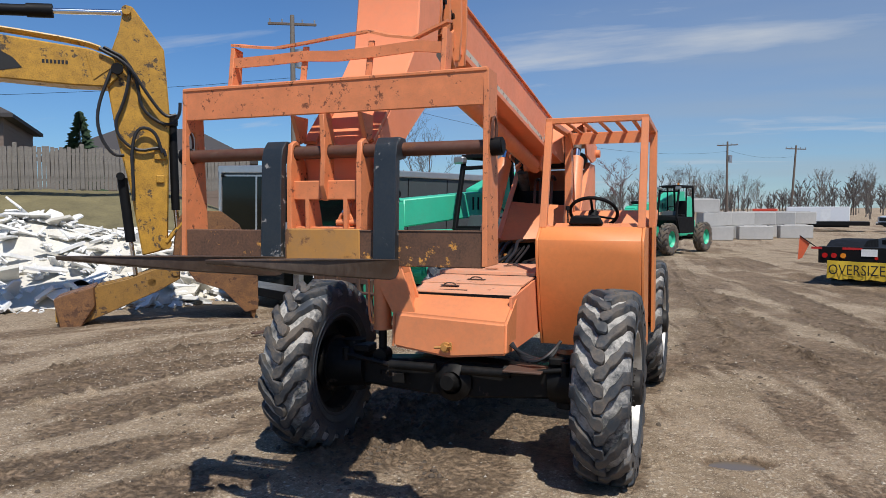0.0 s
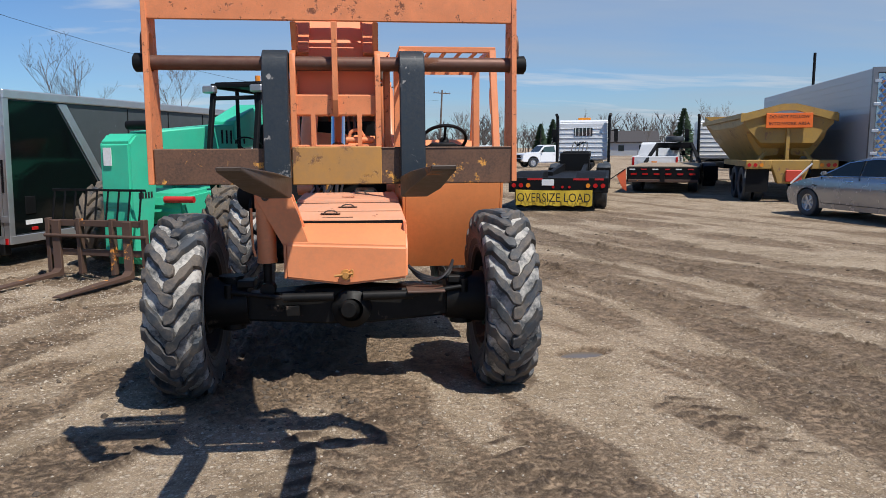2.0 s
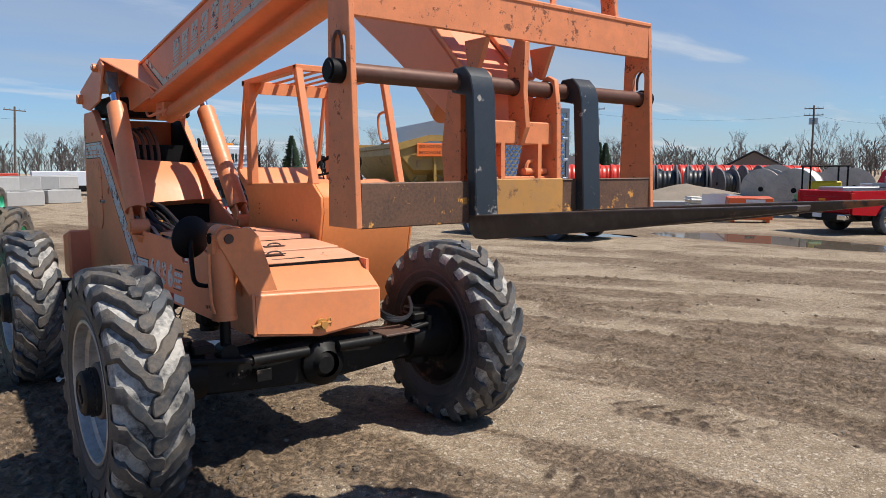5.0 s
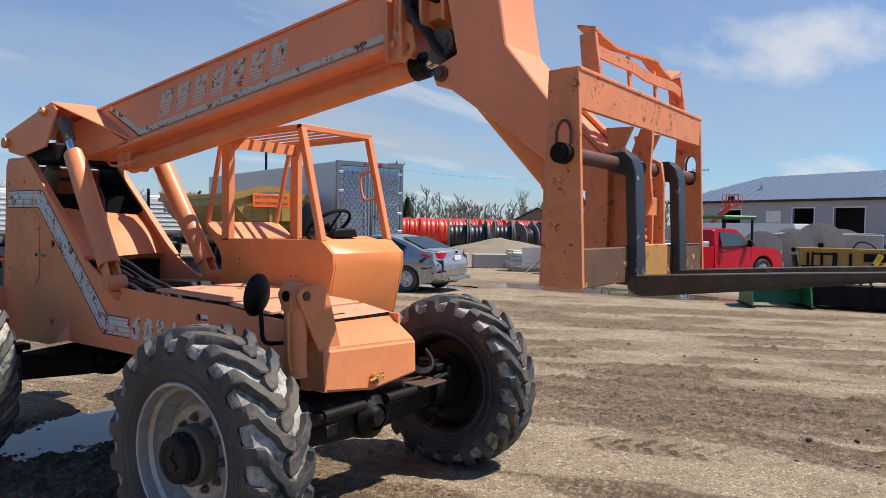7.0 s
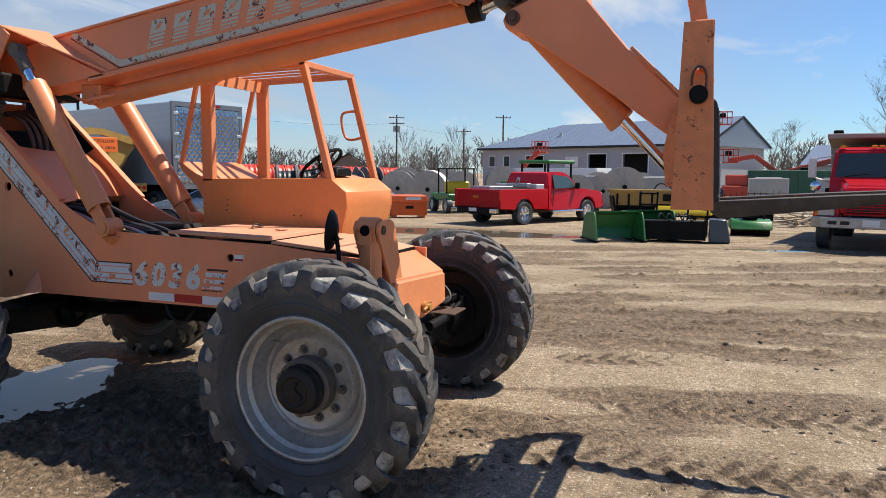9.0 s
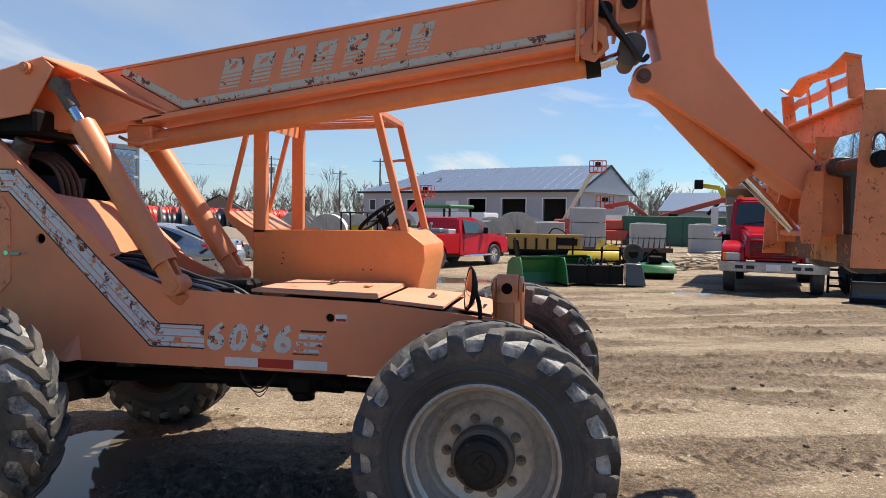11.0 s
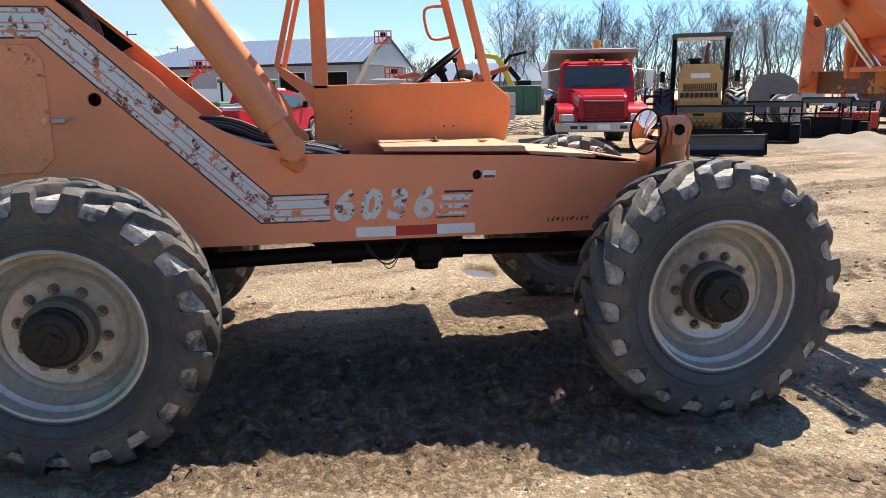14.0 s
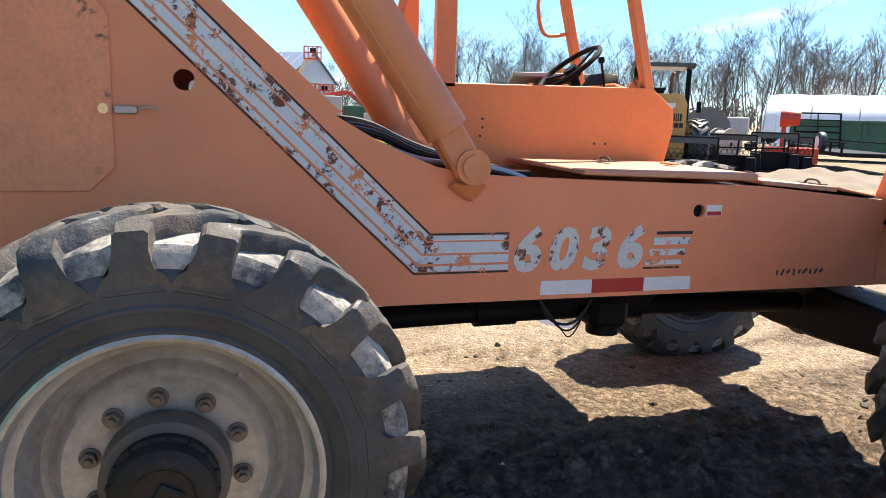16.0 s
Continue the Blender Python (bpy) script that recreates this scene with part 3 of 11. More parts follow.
    for cx, cy, rx, ry, a in PUDDLES:
        u, v = turned(x - cx, y - cy, -a)
        e = (u / rx) ** 2 + (v / ry) ** 2 + 0.9 * (layers(x, y, 1.6 / max(rx, ry) ** 0.5, 3, 81) - 0.5)
        w = np.exp(-np.clip(e, 0, 9) ** 1.5)
        h = h * (1 - 0.85 * w) - 0.078 * w
        mud = np.maximum(mud, 1.1 * np.exp(-np.clip(e, 0, 9) * 0.5))
    return h - 0.006, mud, broken


def spread(lo, hi, fine, mid):
    """Stations along one axis: fine in the middle, then growing out to the horizon."""
    inner = [lo + fine * i for i in range(int((hi - lo) / fine) + 1)]
    out, step, far = [], fine, 0.0
    while far < 4200:
        step = step * 1.045 if step < mid else (step if far < 18 else step * 1.2)
        far += step
        out.append(far)
    return np.array([lo - f for f in out[::-1]] + inner + [inner[-1] + f for f in out])


CORE, FINE = (-6.5, 8.0, -6.2, 8.2), 0.031
GX, GY = spread(CORE[0], CORE[1], FINE, 0.16), spread(CORE[2], CORE[3], FINE, 0.16)
GZ, GMUD, GBROKEN = relief(*np.meshgrid(GX, GY))


def height(x, y):
    """Height of the ground sheet at one point."""
    i, j = int(np.clip(np.searchsorted(GX, x) - 1, 0, len(GX) - 2)), int(np.clip(np.searchsorted(GY, y) - 1, 0, len(GY) - 2))
    u, v = (x - GX[i]) / (GX[i + 1] - GX[i]), (y - GY[j]) / (GY[j + 1] - GY[j])
    return float((GZ[j, i] * (1 - u) + GZ[j, i + 1] * u) * (1 - v) + (GZ[j + 1, i] * (1 - u) + GZ[j + 1, i + 1] * u) * v)


def build_ground():
    nx, ny = len(GX), len(GY)
    X, Y = np.meshgrid(GX, GY)
    co = np.stack([X, Y, GZ], -1).reshape(-1, 3).astype(np.float32)
    i = (np.arange(ny - 1)[:, None] * nx + np.arange(nx - 1)[None, :]).ravel()
    quads = np.stack([i, i + 1, i + nx + 1, i + nx], -1).astype(np.int32)
    me = bpy.data.meshes.new("ground")
    me.vertices.add(len(co))
    me.vertices.foreach_set("co", co.ravel())
    me.loops.add(quads.size)
    me.loops.foreach_set("vertex_index", quads.ravel())
    me.polygons.add(len(quads))
    me.polygons.foreach_set("loop_start", np.arange(0, quads.size, 4, dtype=np.int32))
    me.polygons.foreach_set("use_smooth", np.ones(len(quads), dtype=bool))
    me.update(calc_edges=True)
    # where tyres have pressed out smooth mud, plus shade under the machine, and where none has dried yet
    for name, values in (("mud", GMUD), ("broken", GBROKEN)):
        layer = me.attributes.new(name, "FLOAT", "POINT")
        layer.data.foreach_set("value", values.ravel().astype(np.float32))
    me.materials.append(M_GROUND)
    return tagged(new("ground", me), "grey-brown gravel and dirt yard with wet tyre ruts", "ground", kind="structure")


build_ground()
for px, py, rx, ry, pa in PUDDLES:
    bm = bmesh.new()
    bmesh.ops.create_circle(bm, cap_ends=True, segments=40, radius=1)
    for v in bm.verts:
        v.co.x *= rx * 1.7
        v.co.y *= ry * 1.7
    w = link("puddle", bm, M_WATER, 0)
    w.matrix_basis = pose(px, py, LEVEL, 0, 0, math.degrees(pa))
    tagged(w, "still muddy puddle reflecting the sky", "puddle", kind="structure")

# ---- telehandler ----
def tyre_profile(w, R, rim):
    h = w / 2
    d = R - rim
    half = [(h * 0.78, rim), (h * 0.90, rim + 0.008), (h * 0.925, rim + d * 0.10), (h * 0.905, rim + d * 0.13), (h * 0.955, rim + d * 0.18), (h * 0.975, rim + d * 0.28), (h * 1.0, rim + d * 0.30), (h * 1.005, rim + d * 0.34), (h * 0.985, rim + d * 0.36),
            (h, rim + d * 0.50), (h * 1.015, rim + d * 0.62), (h * 1.0, rim + d * 0.64), (h * 0.97, rim + d * 0.76), (h * 0.86, R * 0.955), (h * 0.6, R * 0.985)]
    return [(-x, r) for x, r in half] + [(0, R)] + half[::-1]


def lugs(w, R, depth, count, seed=0, lug_w=0.5):
    """The chevron bars of a traction tread, each a curved block that steps over the shoulder."""
    rnd = random.Random(seed)
    bm = bmesh.new()
    h = w / 2
    # across the half tread: share of the half width, lag along the tread, lug height, foot
    steps = [(-0.16, -0.02, 0.90, 0.955), (-0.13, -0.01, 1.0, 0.955), (-0.06, 0.00, 1.0, 0.955), (0.14, 0.06, 1.0, 0.955), (0.24, 0.18, 1.0, 0.955), (0.36, 0.42, 1.0, 0.955), (0.56, 0.58, 1.0, 0.953), (0.70, 0.78, 0.98, 0.948), (0.80, 0.98, 0.90, 0.938),
             (0.98, 1.02, 0.45, 0.925), (1.035, 1.04, -0.25, 0.90), (1.045, 1.05, -0.95, 0.875), (1.03, 1.06, -1.60, 0.86), (1.0, 1.07, -2.5, 0.81)]
    pitch = 2 * math.pi / count
    for side in (-1, 1):
        for i in range(count):
            a0 = pitch * (i + (0.5 if side > 0 else 0)) + rnd.uniform(-0.01, 0.01)
            rows = []
            for k, (u, lag, up, foot) in enumerate(steps):
                x = side * h * u
                a = a0 - pitch * lag * 0.92 + rnd.uniform(-0.006, 0.006)
                half = pitch * lug_w / 2 * (0.45, 0.82, 1.05, 1.0)[min(k, 3)] * (1.0, 0.92, 0.97, 1.12, 1.5, 2.05)[max(0, k - 8)] * rnd.uniform(0.95, 1.05)
                top = R * (1 - 0.018 * min(1, u * u)) + depth * up + rnd.uniform(-0.003, 0.002)
                low = min(R * foot, top - 0.004)
                row = []
                for rr, aa in ((low, a - half * 1.08), (top - depth * 0.16, a - half * 0.92), (top, a - half * 0.72), (top, a + half * 0.72), (top - depth * 0.16, a + half * 0.92), (low, a + half * 1.08)):
                    row.append(bm.verts.new((x, rr * math.cos(aa), rr * math.sin(aa))))
                rows.append(row)
            for p, q in zip(rows, rows[1:]):
                for j in range(5):
                    bm.faces.new((p[j], p[j + 1], q[j + 1], q[j]))
            bm.faces.new(rows[0])
            bm.faces.new(rows[-1])
    return bm


def loader_wheel(parent, at, side, seed):
    """side -1: the outer face looks to -x."""
    w, R = 0.345, 0.592
    s = side
    m = Matrix.Translation(at) @ Matrix.Rotation(seed * 0.7, 4, "X")
    face = Matrix.Translation((s * 0.022, 0, 0)) @ m
    rim = part("wheel", moved(lathe([(s * 0.140, 0.358), (s * 0.158, 0.368), (s * 0.162, 0.360), (s * 0.158, 0.352), (s * 0.140, 0.347), (s * 0.105, 0.342), (s * 0.094, 0.330), (s * 0.090, 0.322), (s * 0.050, 0.314), (s * 0.034, 0.298), (s * 0.006, 0.288), (-s * 0.004, 0.274),
                                     (s * 0.004, 0.262), (s * 0.036, 0.250), (s * 0.046, 0.236), (s * 0.040, 0.222), (s * 0.034, 0.205), (s * 0.034, 0.14), (s * 0.034, 0.0)], "x", 64), m), M_RIM, parent, "dusty silver-grey dished steel wheel")
    part("inner_rim", moved(lathe([(-s * 0.155, 0.36), (-s * 0.14, 0.335), (-s * 0.05, 0.32), (-s * 0.022, 0.30), (-s * 0.022, 0.12)], "x", 40), m), M_HUB, rim)
    part("tyre", moved(lathe(tyre_profile(w, R, 0.352), "x", 72), m), M_TYRE, rim, "worn black rubber tyre with dried mud")
    part("tread_base", moved(lathe([(-w * 0.497, R * 0.875), (-w * 0.494, R * 0.92), (-w * 0.45, R * 0.962), (-w * 0.3, R * 0.99), (0, R * 1.004), (w * 0.3, R * 0.99), (w * 0.45, R * 0.962), (w * 0.494, R * 0.92), (w * 0.497, R * 0.875)], "x", 72), m), M_TREADBASE, rim, "pale dried mud between the bars")
    part("tread", moved(lugs(w, R, 0.042, 20, seed, 0.47), m), M_TREAD, rim, "muddy chevron tread bars", smooth=0.6)
    part("hub_drum", moved(lathe([(s * 0.03, 0.150), (s * 0.095, 0.146), (s * 0.102, 0.138), (s * 0.104, 0.05)], "x", 36), face), M_HUBBROWN, rim, "greasy brown planetary drum")
    hub = lathe([(s * 0.095, 0.124), (s * 0.125, 0.124), (s * 0.130, 0.116), (s * 0.168, 0.112), (s * 0.178, 0.100), (s * 0.181, 0.075), (s * 0.174, 0.066), (s * 0.174, 0.0)], "x", 36)
    part("hub", moved(joined(hub, box((s * 0.178 - 0.006, -0.050, -0.020), (s * 0.178 + 0.006, 0.020, 0.012), 0.004), box((s * 0.178 - 0.006, 0.012, -0.020), (s * 0.178 + 0.006, 0.032, 0.040), 0.004)), face), M_HUB, rim, "greasy black planetary hub")
    flange = [rod((s * 0.122, 0.119 * math.cos(a), 0.119 * math.sin(a)), (s * 0.136, 0.119 * math.cos(a), 0.119 * math.sin(a)), 0.007, n=6)
              for a in [2 * math.pi * i / 16 for i in range(16)]]
    tagged(part("hub_bolts", moved(joined(*flange), face), M_HUB, rim), kind="stuff")
    nut = None
    for i in range(10):
        a = 2 * math.pi * (i + 0.5) / 10
        mm = Matrix.Translation(at) @ Matrix.Rotation(a + seed * 0.7, 4, "X") @ Matrix.Translation((0, 0, 0.178))
        if nut is None:
            nut = part("wheel_nut", joined(rod((s * 0.026, 0, 0), (s * 0.040, 0, 0), 0.025, n=14), rod((s * 0.038, 0, 0), (s * 0.058, 0, 0), 0.019, n=6), rod((s * 0.056, 0, 0), (s * 0.070, 0, 0), 0.010, n=8)), M_NUT, rim)
            nut.matrix_basis = mm
        else:
            share("wheel_nut", nut, rim, mm)
    part("valve", moved(rod((s * 0.03, 0.27, 0.03), (s * 0.075, 0.29, 0.03), 0.005, n=6), m), M_STEEL, rim)
    return rim


def arc(cx, cy, r, a0, a1, n):
    return [(cx + r * math.cos(radians(a0 + (a1 - a0) * i / n)), cy + r * math.sin(radians(a0 + (a1 - a0) * i / n))) for i in range(n + 1)]


def boom_top(y):
    return 2.835 - 0.150 * (y - 1.2)


def boom_low(y):
    return 2.545 - 0.157 * (y - 0.9)


def build_telehandler():
    T = thing("telehandler", "faded orange telehandler with pallet forks, open cab and muddy tyres", "telehandler")

    # wheels and axles
    for i, (x, y) in enumerate(((-1.078, 0.0), (1.078, 0.0), (-1.078, 2.927), (1.078, 2.927))):
        loader_wheel(T, (x, y, 0.590), -1 if x < 0 else 1, i + 1)
    for y in (0.0, 2.927):
        beam = joined(hull([(sx * x, y + sy * d, 0.575 + sz * h) for sx in (-1, 1) for x, d, h in ((0.15, 0.11, 0.125), (0.74, 0.09, 0.088)) for sy in (-1, 1) for sz in (-1, 1)], 0.015),
                      moved(lathe([(-0.14, 0.08), (-0.10, 0.135), (0.0, 0.15), (0.10, 0.135), (0.14, 0.08)], "y", 24), Matrix.Translation((0.02, y - 0.04, 0.56))),
                      moved(lathe([(-0.21, 0.0), (-0.21, 0.05), (-0.19, 0.06), (-0.14, 0.09)], "y", 20), Matrix.Translation((0.0, y, 0.565))))
        axle = part("axle", beam, M_AXLE, T, "greasy black drive axle")
        for s in (-1, 1):
            knuckle = joined(rod((s * 0.80, y, 0.42), (s * 0.80, y, 0.79), 0.085, n=18), rod((s * 0.68, y, 0.6), (s * 0.99, y, 0.6), 0.15, 0.19, n=24),
                             box((s * 0.72 - 0.03, y - 0.13, 0.72), (s * 0.72 + 0.09, y + 0.02, 0.77), 0.008), rod((s * 0.95, y, 0.6), (s * 1.0, y, 0.6), 0.21, n=28))
            part("knuckle", knuckle, M_AXLE, axle)
            part("steering_rod", joined(rod((s * 0.10, y - 0.17, 0.655), (s * 0.44, y - 0.17, 0.655), 0.032), rod((s * 0.44, y - 0.17, 0.655), (s * 0.80, y - 0.15, 0.70), 0.017),
                                        rod((s * 0.80, y - 0.15, 0.66), (s * 0.80, y - 0.15, 0.75), 0.026)), M_AXLE, axle)
    part("axle_plate", box((-0.42, -0.18, 0.53), (-0.33, -0.165, 0.60), 0.003), M_AXLE, T)
    part("cast_mark", joined(*[box((-0.56 + 0.035 * i, -0.119, 0.565), (-0.54 + 0.035 * i, -0.112, 0.595), 0.002) for i in range(7)]), M_AXLE, T)
    tagged(T.children[-1], kind="stuff")
    part("step_plate", box((0.40, -0.24, 0.675), (0.66, -0.02, 0.69), 0.004), M_RUSTBAR, T)

    # driveline under the frame
    part("drive_shaft", joined(rod((-0.05, 0.15, 0.61), (-0.05, 1.18, 0.64), 0.048), rod((-0.05, 1.68, 0.64), (-0.05, 2.8, 0.61), 0.048), rod((-0.05, 1.02, 0.637), (-0.05, 1.20, 0.64), 0.066, n=16), rod((-0.05, 1.62, 0.64), (-0.05, 1.80, 0.637), 0.066, n=16), rod((-0.05, 1.15, 0.64), (-0.05, 1.72, 0.64), 0.055, n=16)), M_BLACK, T)
    part("transmission", joined(box((-0.24, 1.16, 0.58), (0.06, 1.34, 0.86), 0.03), box((-0.3, 1.05, 0.70), (0.28, 1.9, 0.95), 0.04), rod((-0.16, 1.25, 0.55), (-0.16, 1.25, 0.68), 0.07)), M_BLACK, T)
    part("loose_wire", joined(*[tube([(-0.3, 1.62, 0.76), (-0.32, 1.58 - 0.03 * k, 0.66 - 0.02 * k), (-0.31, 1.47, 0.63 - 0.03 * k), (-0.3, 1.40, 0.70), (-0.28, 1.36, 0.76)], 0.006 - 0.0015 * k, 5) for k in range(3)]), M_RUBBERHOSE, T)
    part("belly_pan", box((-0.39, 0.15, 0.80), (0.39, 3.7, 0.83)), M_BLACK, T)

    # main frame: two side plates
    edge = [(-0.03, 0.775), (2.70, 0.775), (2.98, 0.715), (3.78, 0.70), (3.70, 2.18), (3.66, 2.248), (3.37, 2.248), (3.295, 2.20), (3.10, 2.02), (2.87, 1.825), (2.43, 1.437)]
    edge += [(2.31, 1.370), (2.19, 1.315), (2.08, 1.272), (1.98, 1.250), (1.90, 1.243), (1.50, 1.228), (0.70, 1.205), (0.12, 1.15), (-0.03, 1.145)]
    holes = [ring(2.905, 1.535, 0.033), ring(0.998, 1.108, 0.026), ring(2.93, 0.90, 0.028)]
    plateR = part("side_plate", plate(edge, "x", -0.412, -0.392, holes), M_ORANGE_LIFTED, T, "dusty, brightened orange frame plate")
    part("side_plate", plate(edge, "x", 0.392, 0.412, holes), M_ORANGE_LIFTED, T)
    part("rear_plate", box((-0.39, 3.66, 0.72), (0.39, 3.70, 2.2)), M_ORANGE_LIFTED, T)
    part("counterweight", hull([(sx * 0.60, y, z) for sx in (-1, 1) for y, z in ((3.72, 0.66), (3.72, 1.15), (3.98, 1.10), (3.98, 0.70))], 0.02), M_ORANGE_LIFTED, T)
    part("frame_lip", plate([(3.37, 2.248), (3.295, 2.20), (3.10, 2.02), (2.87, 1.825), (2.43, 1.437), (2.415, 1.452), (2.855, 1.841), (3.085, 2.036), (3.28, 2.218), (3.36, 2.264)], "x", -0.412, -0.36), M_ORANGE_LIFTED, T)
    part("frame_lip", plate([(3.37, 2.248), (3.295, 2.20), (3.10, 2.02), (2.87, 1.825), (2.43, 1.437), (2.415, 1.452), (2.855, 1.841), (3.085, 2.036), (3.28, 2.218), (3.36, 2.264)], "x", 0.36, 0.412), M_ORANGE_LIFTED, T)
    part("gusset", hull([(-0.412, 2.62, 0.78), (-0.412, 2.80, 0.78), (-0.412, 2.64, 0.95), (-0.50, 2.66, 0.78), (-0.50, 2.69, 0.78)], 0.003), M_ORANGE_LIFTED, T)

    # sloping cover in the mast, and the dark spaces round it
    top = [(-0.388, 2.885, 1.835), (-0.20, 2.90, 1.815), (0.0, 2.91, 1.80), (0.20, 2.92, 1.79), (0.388, 2.93, 1.78)]
    low = [(-0.388, 2.43, 1.425), (-0.20, 2.50, 1.435), (0.0, 2.56, 1.445), (0.20, 2.60, 1.452), (0.388, 2.60, 1.455)]
    bm = bmesh.new()
    rows = [[bm.verts.new(Vector(a).lerp(Vector(b), k / 6) + Vector((0, -0.02, 0.02)) * math.sin(math.pi * k / 6)) for a, b in zip(top, low)] for k in range(7)]
    rows.append([bm.verts.new((v.co.x, v.co.y + 0.05, v.co.z - 0.04)) for v in rows[-1]])
    for a, b in zip(rows, rows[1:]):
        for i in range(4):
            bm.faces.new((a[i], a[i + 1], b[i + 1], b[i]))
    part("mast_cover", bm, M_ORANGE, T)
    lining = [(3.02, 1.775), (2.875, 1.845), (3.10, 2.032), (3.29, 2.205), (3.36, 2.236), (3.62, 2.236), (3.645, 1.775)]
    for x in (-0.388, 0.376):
        part("mast_lining", plate(lining, "x", x, x + 0.012, r=0.003), M_BLACK, T, "black sheet inside the mast")
    # solid black boxes stand in for the shade inside the mast
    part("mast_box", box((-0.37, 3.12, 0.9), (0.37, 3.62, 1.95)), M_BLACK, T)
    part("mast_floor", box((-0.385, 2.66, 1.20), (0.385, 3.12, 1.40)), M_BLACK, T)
    part("engine", joined(box((-0.30, 1.62, 0.85), (0.30, 2.45, 1.14), 0.03), rod((-0.2, 1.75, 1.15), (-0.2, 2.25, 1.18), 0.075, n=18), box((0.02, 1.7, 1.12), (0.26, 2.2, 1.27), 0.03),
                          rod((-0.28, 1.72, 1.14), (-0.28, 1.72, 1.25), 0.05, n=14)), M_AXLE, T, "oily engine block")
    part("valve_block", joined(box((-0.30, 2.02, 1.16), (-0.18, 2.16, 1.25), 0.01), rod((-0.26, 1.98, 1.2), (-0.26, 1.9, 1.2), 0.03), rod((-0.22, 2.1, 1.22), (-0.22, 2.1, 1.31), 0.018)), M_AMBER, T)
    for k in range(6):
        x0 = -0.33 + 0.05 * k
        part("hose", tube([(x0, 2.50, 1.32 + 0.01 * k), (x0 + 0.01, 2.30, 1.28 + 0.008 * k), (x0 - 0.02, 2.02, 1.22), (x0 + 0.05, 1.80, 1.19 + 0.01 * k), (x0 + 0.02, 1.60, 1.10)], 0.013, 7), M_RUBBERHOSE, T)
    for k in range(4):
        x0 = -0.26 + 0.06 * k
        part("hose", tube([(x0 + 0.1, 3.34, 2.08), (x0 + 0.1, 3.16, 2.08 + 0.015 * k), (x0 + 0.12, 3.03, 2.02), (x0 + 0.13, 2.97, 1.90), (x0 + 0.13, 2.96, 1.76)], 0.016, 7), M_ROD, T)
    for k, (dx, dz, r, mt) in enumerate(((-0.365, 0.0, 0.012, M_STEEL), (-0.34, 0.02, 0.016, M_RUBBERHOSE), (-0.31, -0.01, 0.016, M_RUBBERHOSE), (-0.27, 0.03, 0.018, M_RUBBERHOSE), (-0.22, 0.0, 0.016, M_RUBBERHOSE), (-0.16, 0.05, 0.018, M_RUBBERHOSE))):
        part("hose", tube([(dx, 2.54, 1.38 + dz), (dx, 2.42, 1.375 + dz), (dx + 0.01, 2.28, 1.345 + dz + 0.02 * (k % 2)), (dx + 0.02 * (k % 3), 2.12, 1.285 + dz), (dx + 0.03, 1.92, 1.275), (dx + 0.04 * (k % 2), 1.74, 1.24), (dx + 0.03, 1.6, 1.16)], r, 7), mt, T)
    part("transfer_cylinder", rod((-0.30, 3.22, 1.95), (-0.30, 3.10, 2.16), 0.06, n=18), M_HUBBROWN, T)

    # decals on the right side plate
    line = [(3.66, 1.895), (3.10, 1.895), (2.125, 0.957), (1.795, 0.957)]
    for off, wd, mt in ((0.060, 0.018, M_DECAL), (0.025, 0.040, M_DECAL), (-0.018, 0.030, M_DECAL), (-0.052, 0.020, M_DECAL), (0.074, 0.007, M_DECAL_BLACK), (-0.068, 0.007, M_DECAL_BLACK)):
        part("stripe", ribbon(line, -off, wd, -0.4145), mt, plateR, "flaking white vinyl stripe")
    for k, (z, wd) in enumerate(((1.022, 0.012), (0.990, 0.028), (0.945, 0.026), (0.905, 0.018), (0.884, 0.007))):
        sh = 0.05 * (z - 0.95) / 0.14
        part("stripe", ribbon([(1.205 - sh, z), (1.045 - sh, z)], 0, wd, -0.4145), M_DECAL_BLACK if k in (0, 4) else M_DECAL, plateR)
    part("model_number", moved(text_bm("6036", 0.216, 0.001, 0.20, 1.32, 0.010), Matrix.Translation((-0.4135, 1.515, 0.958)) @ FACE_MX), M_NUMBER, plateR, "flaking white number 6036")
    for y0, y1, mt in ((1.66, 1.447, M_WHITE), (1.447, 1.222, M_REDREFL), (1.222, 1.012, M_WHITE)):
        part("reflector_tape", ribbon([(y0, 0.819), (y1, 0.819)], 0, 0.054, -0.4145), mt, plateR)
    part("warning_sticker", ribbon([(0.965, 1.108), (0.895, 1.108)], 0, 0.045, -0.4142), M_WHITE, plateR)
    part("warning_sticker", ribbon([(0.962, 1.097), (0.898, 1.097)], 0, 0.016, -0.4150), M_REDREFL, plateR)
    mark = part("serial_mark", joined(*[ribbon([(0.60 - 0.028 * k, 0.845 + 0.004 * (k % 3)), (0.592 - 0.028 * k, 0.845)], 0, 0.02 + 0.008 * (k % 2), -0.4140) for k in range(9)]), M_RUSTBAR, plateR)
    tagged(mark, kind="stuff")
    part("hatch", plate([(3.115, 1.26), (3.115, 1.72), (3.17, 1.795), (3.62, 1.815), (3.63, 1.185), (3.19, 1.185)], "x", -0.4215, -0.412, r=0.003), M_HATCH, plateR, "stained orange access hatch")
    part("hatch_latch", joined(box((-0.430, 3.045, 1.425), (-0.412, 3.11, 1.45), 0.003), rod((-0.412, 3.05, 1.437), (-0.436, 3.05, 1.437), 0.008, n=8), tube([(-0.43, 3.04, 1.44), (-0.435, 3.01, 1.45), (-0.43, 2.985, 1.44)], 0.004, 5)), M_STEEL, plateR)
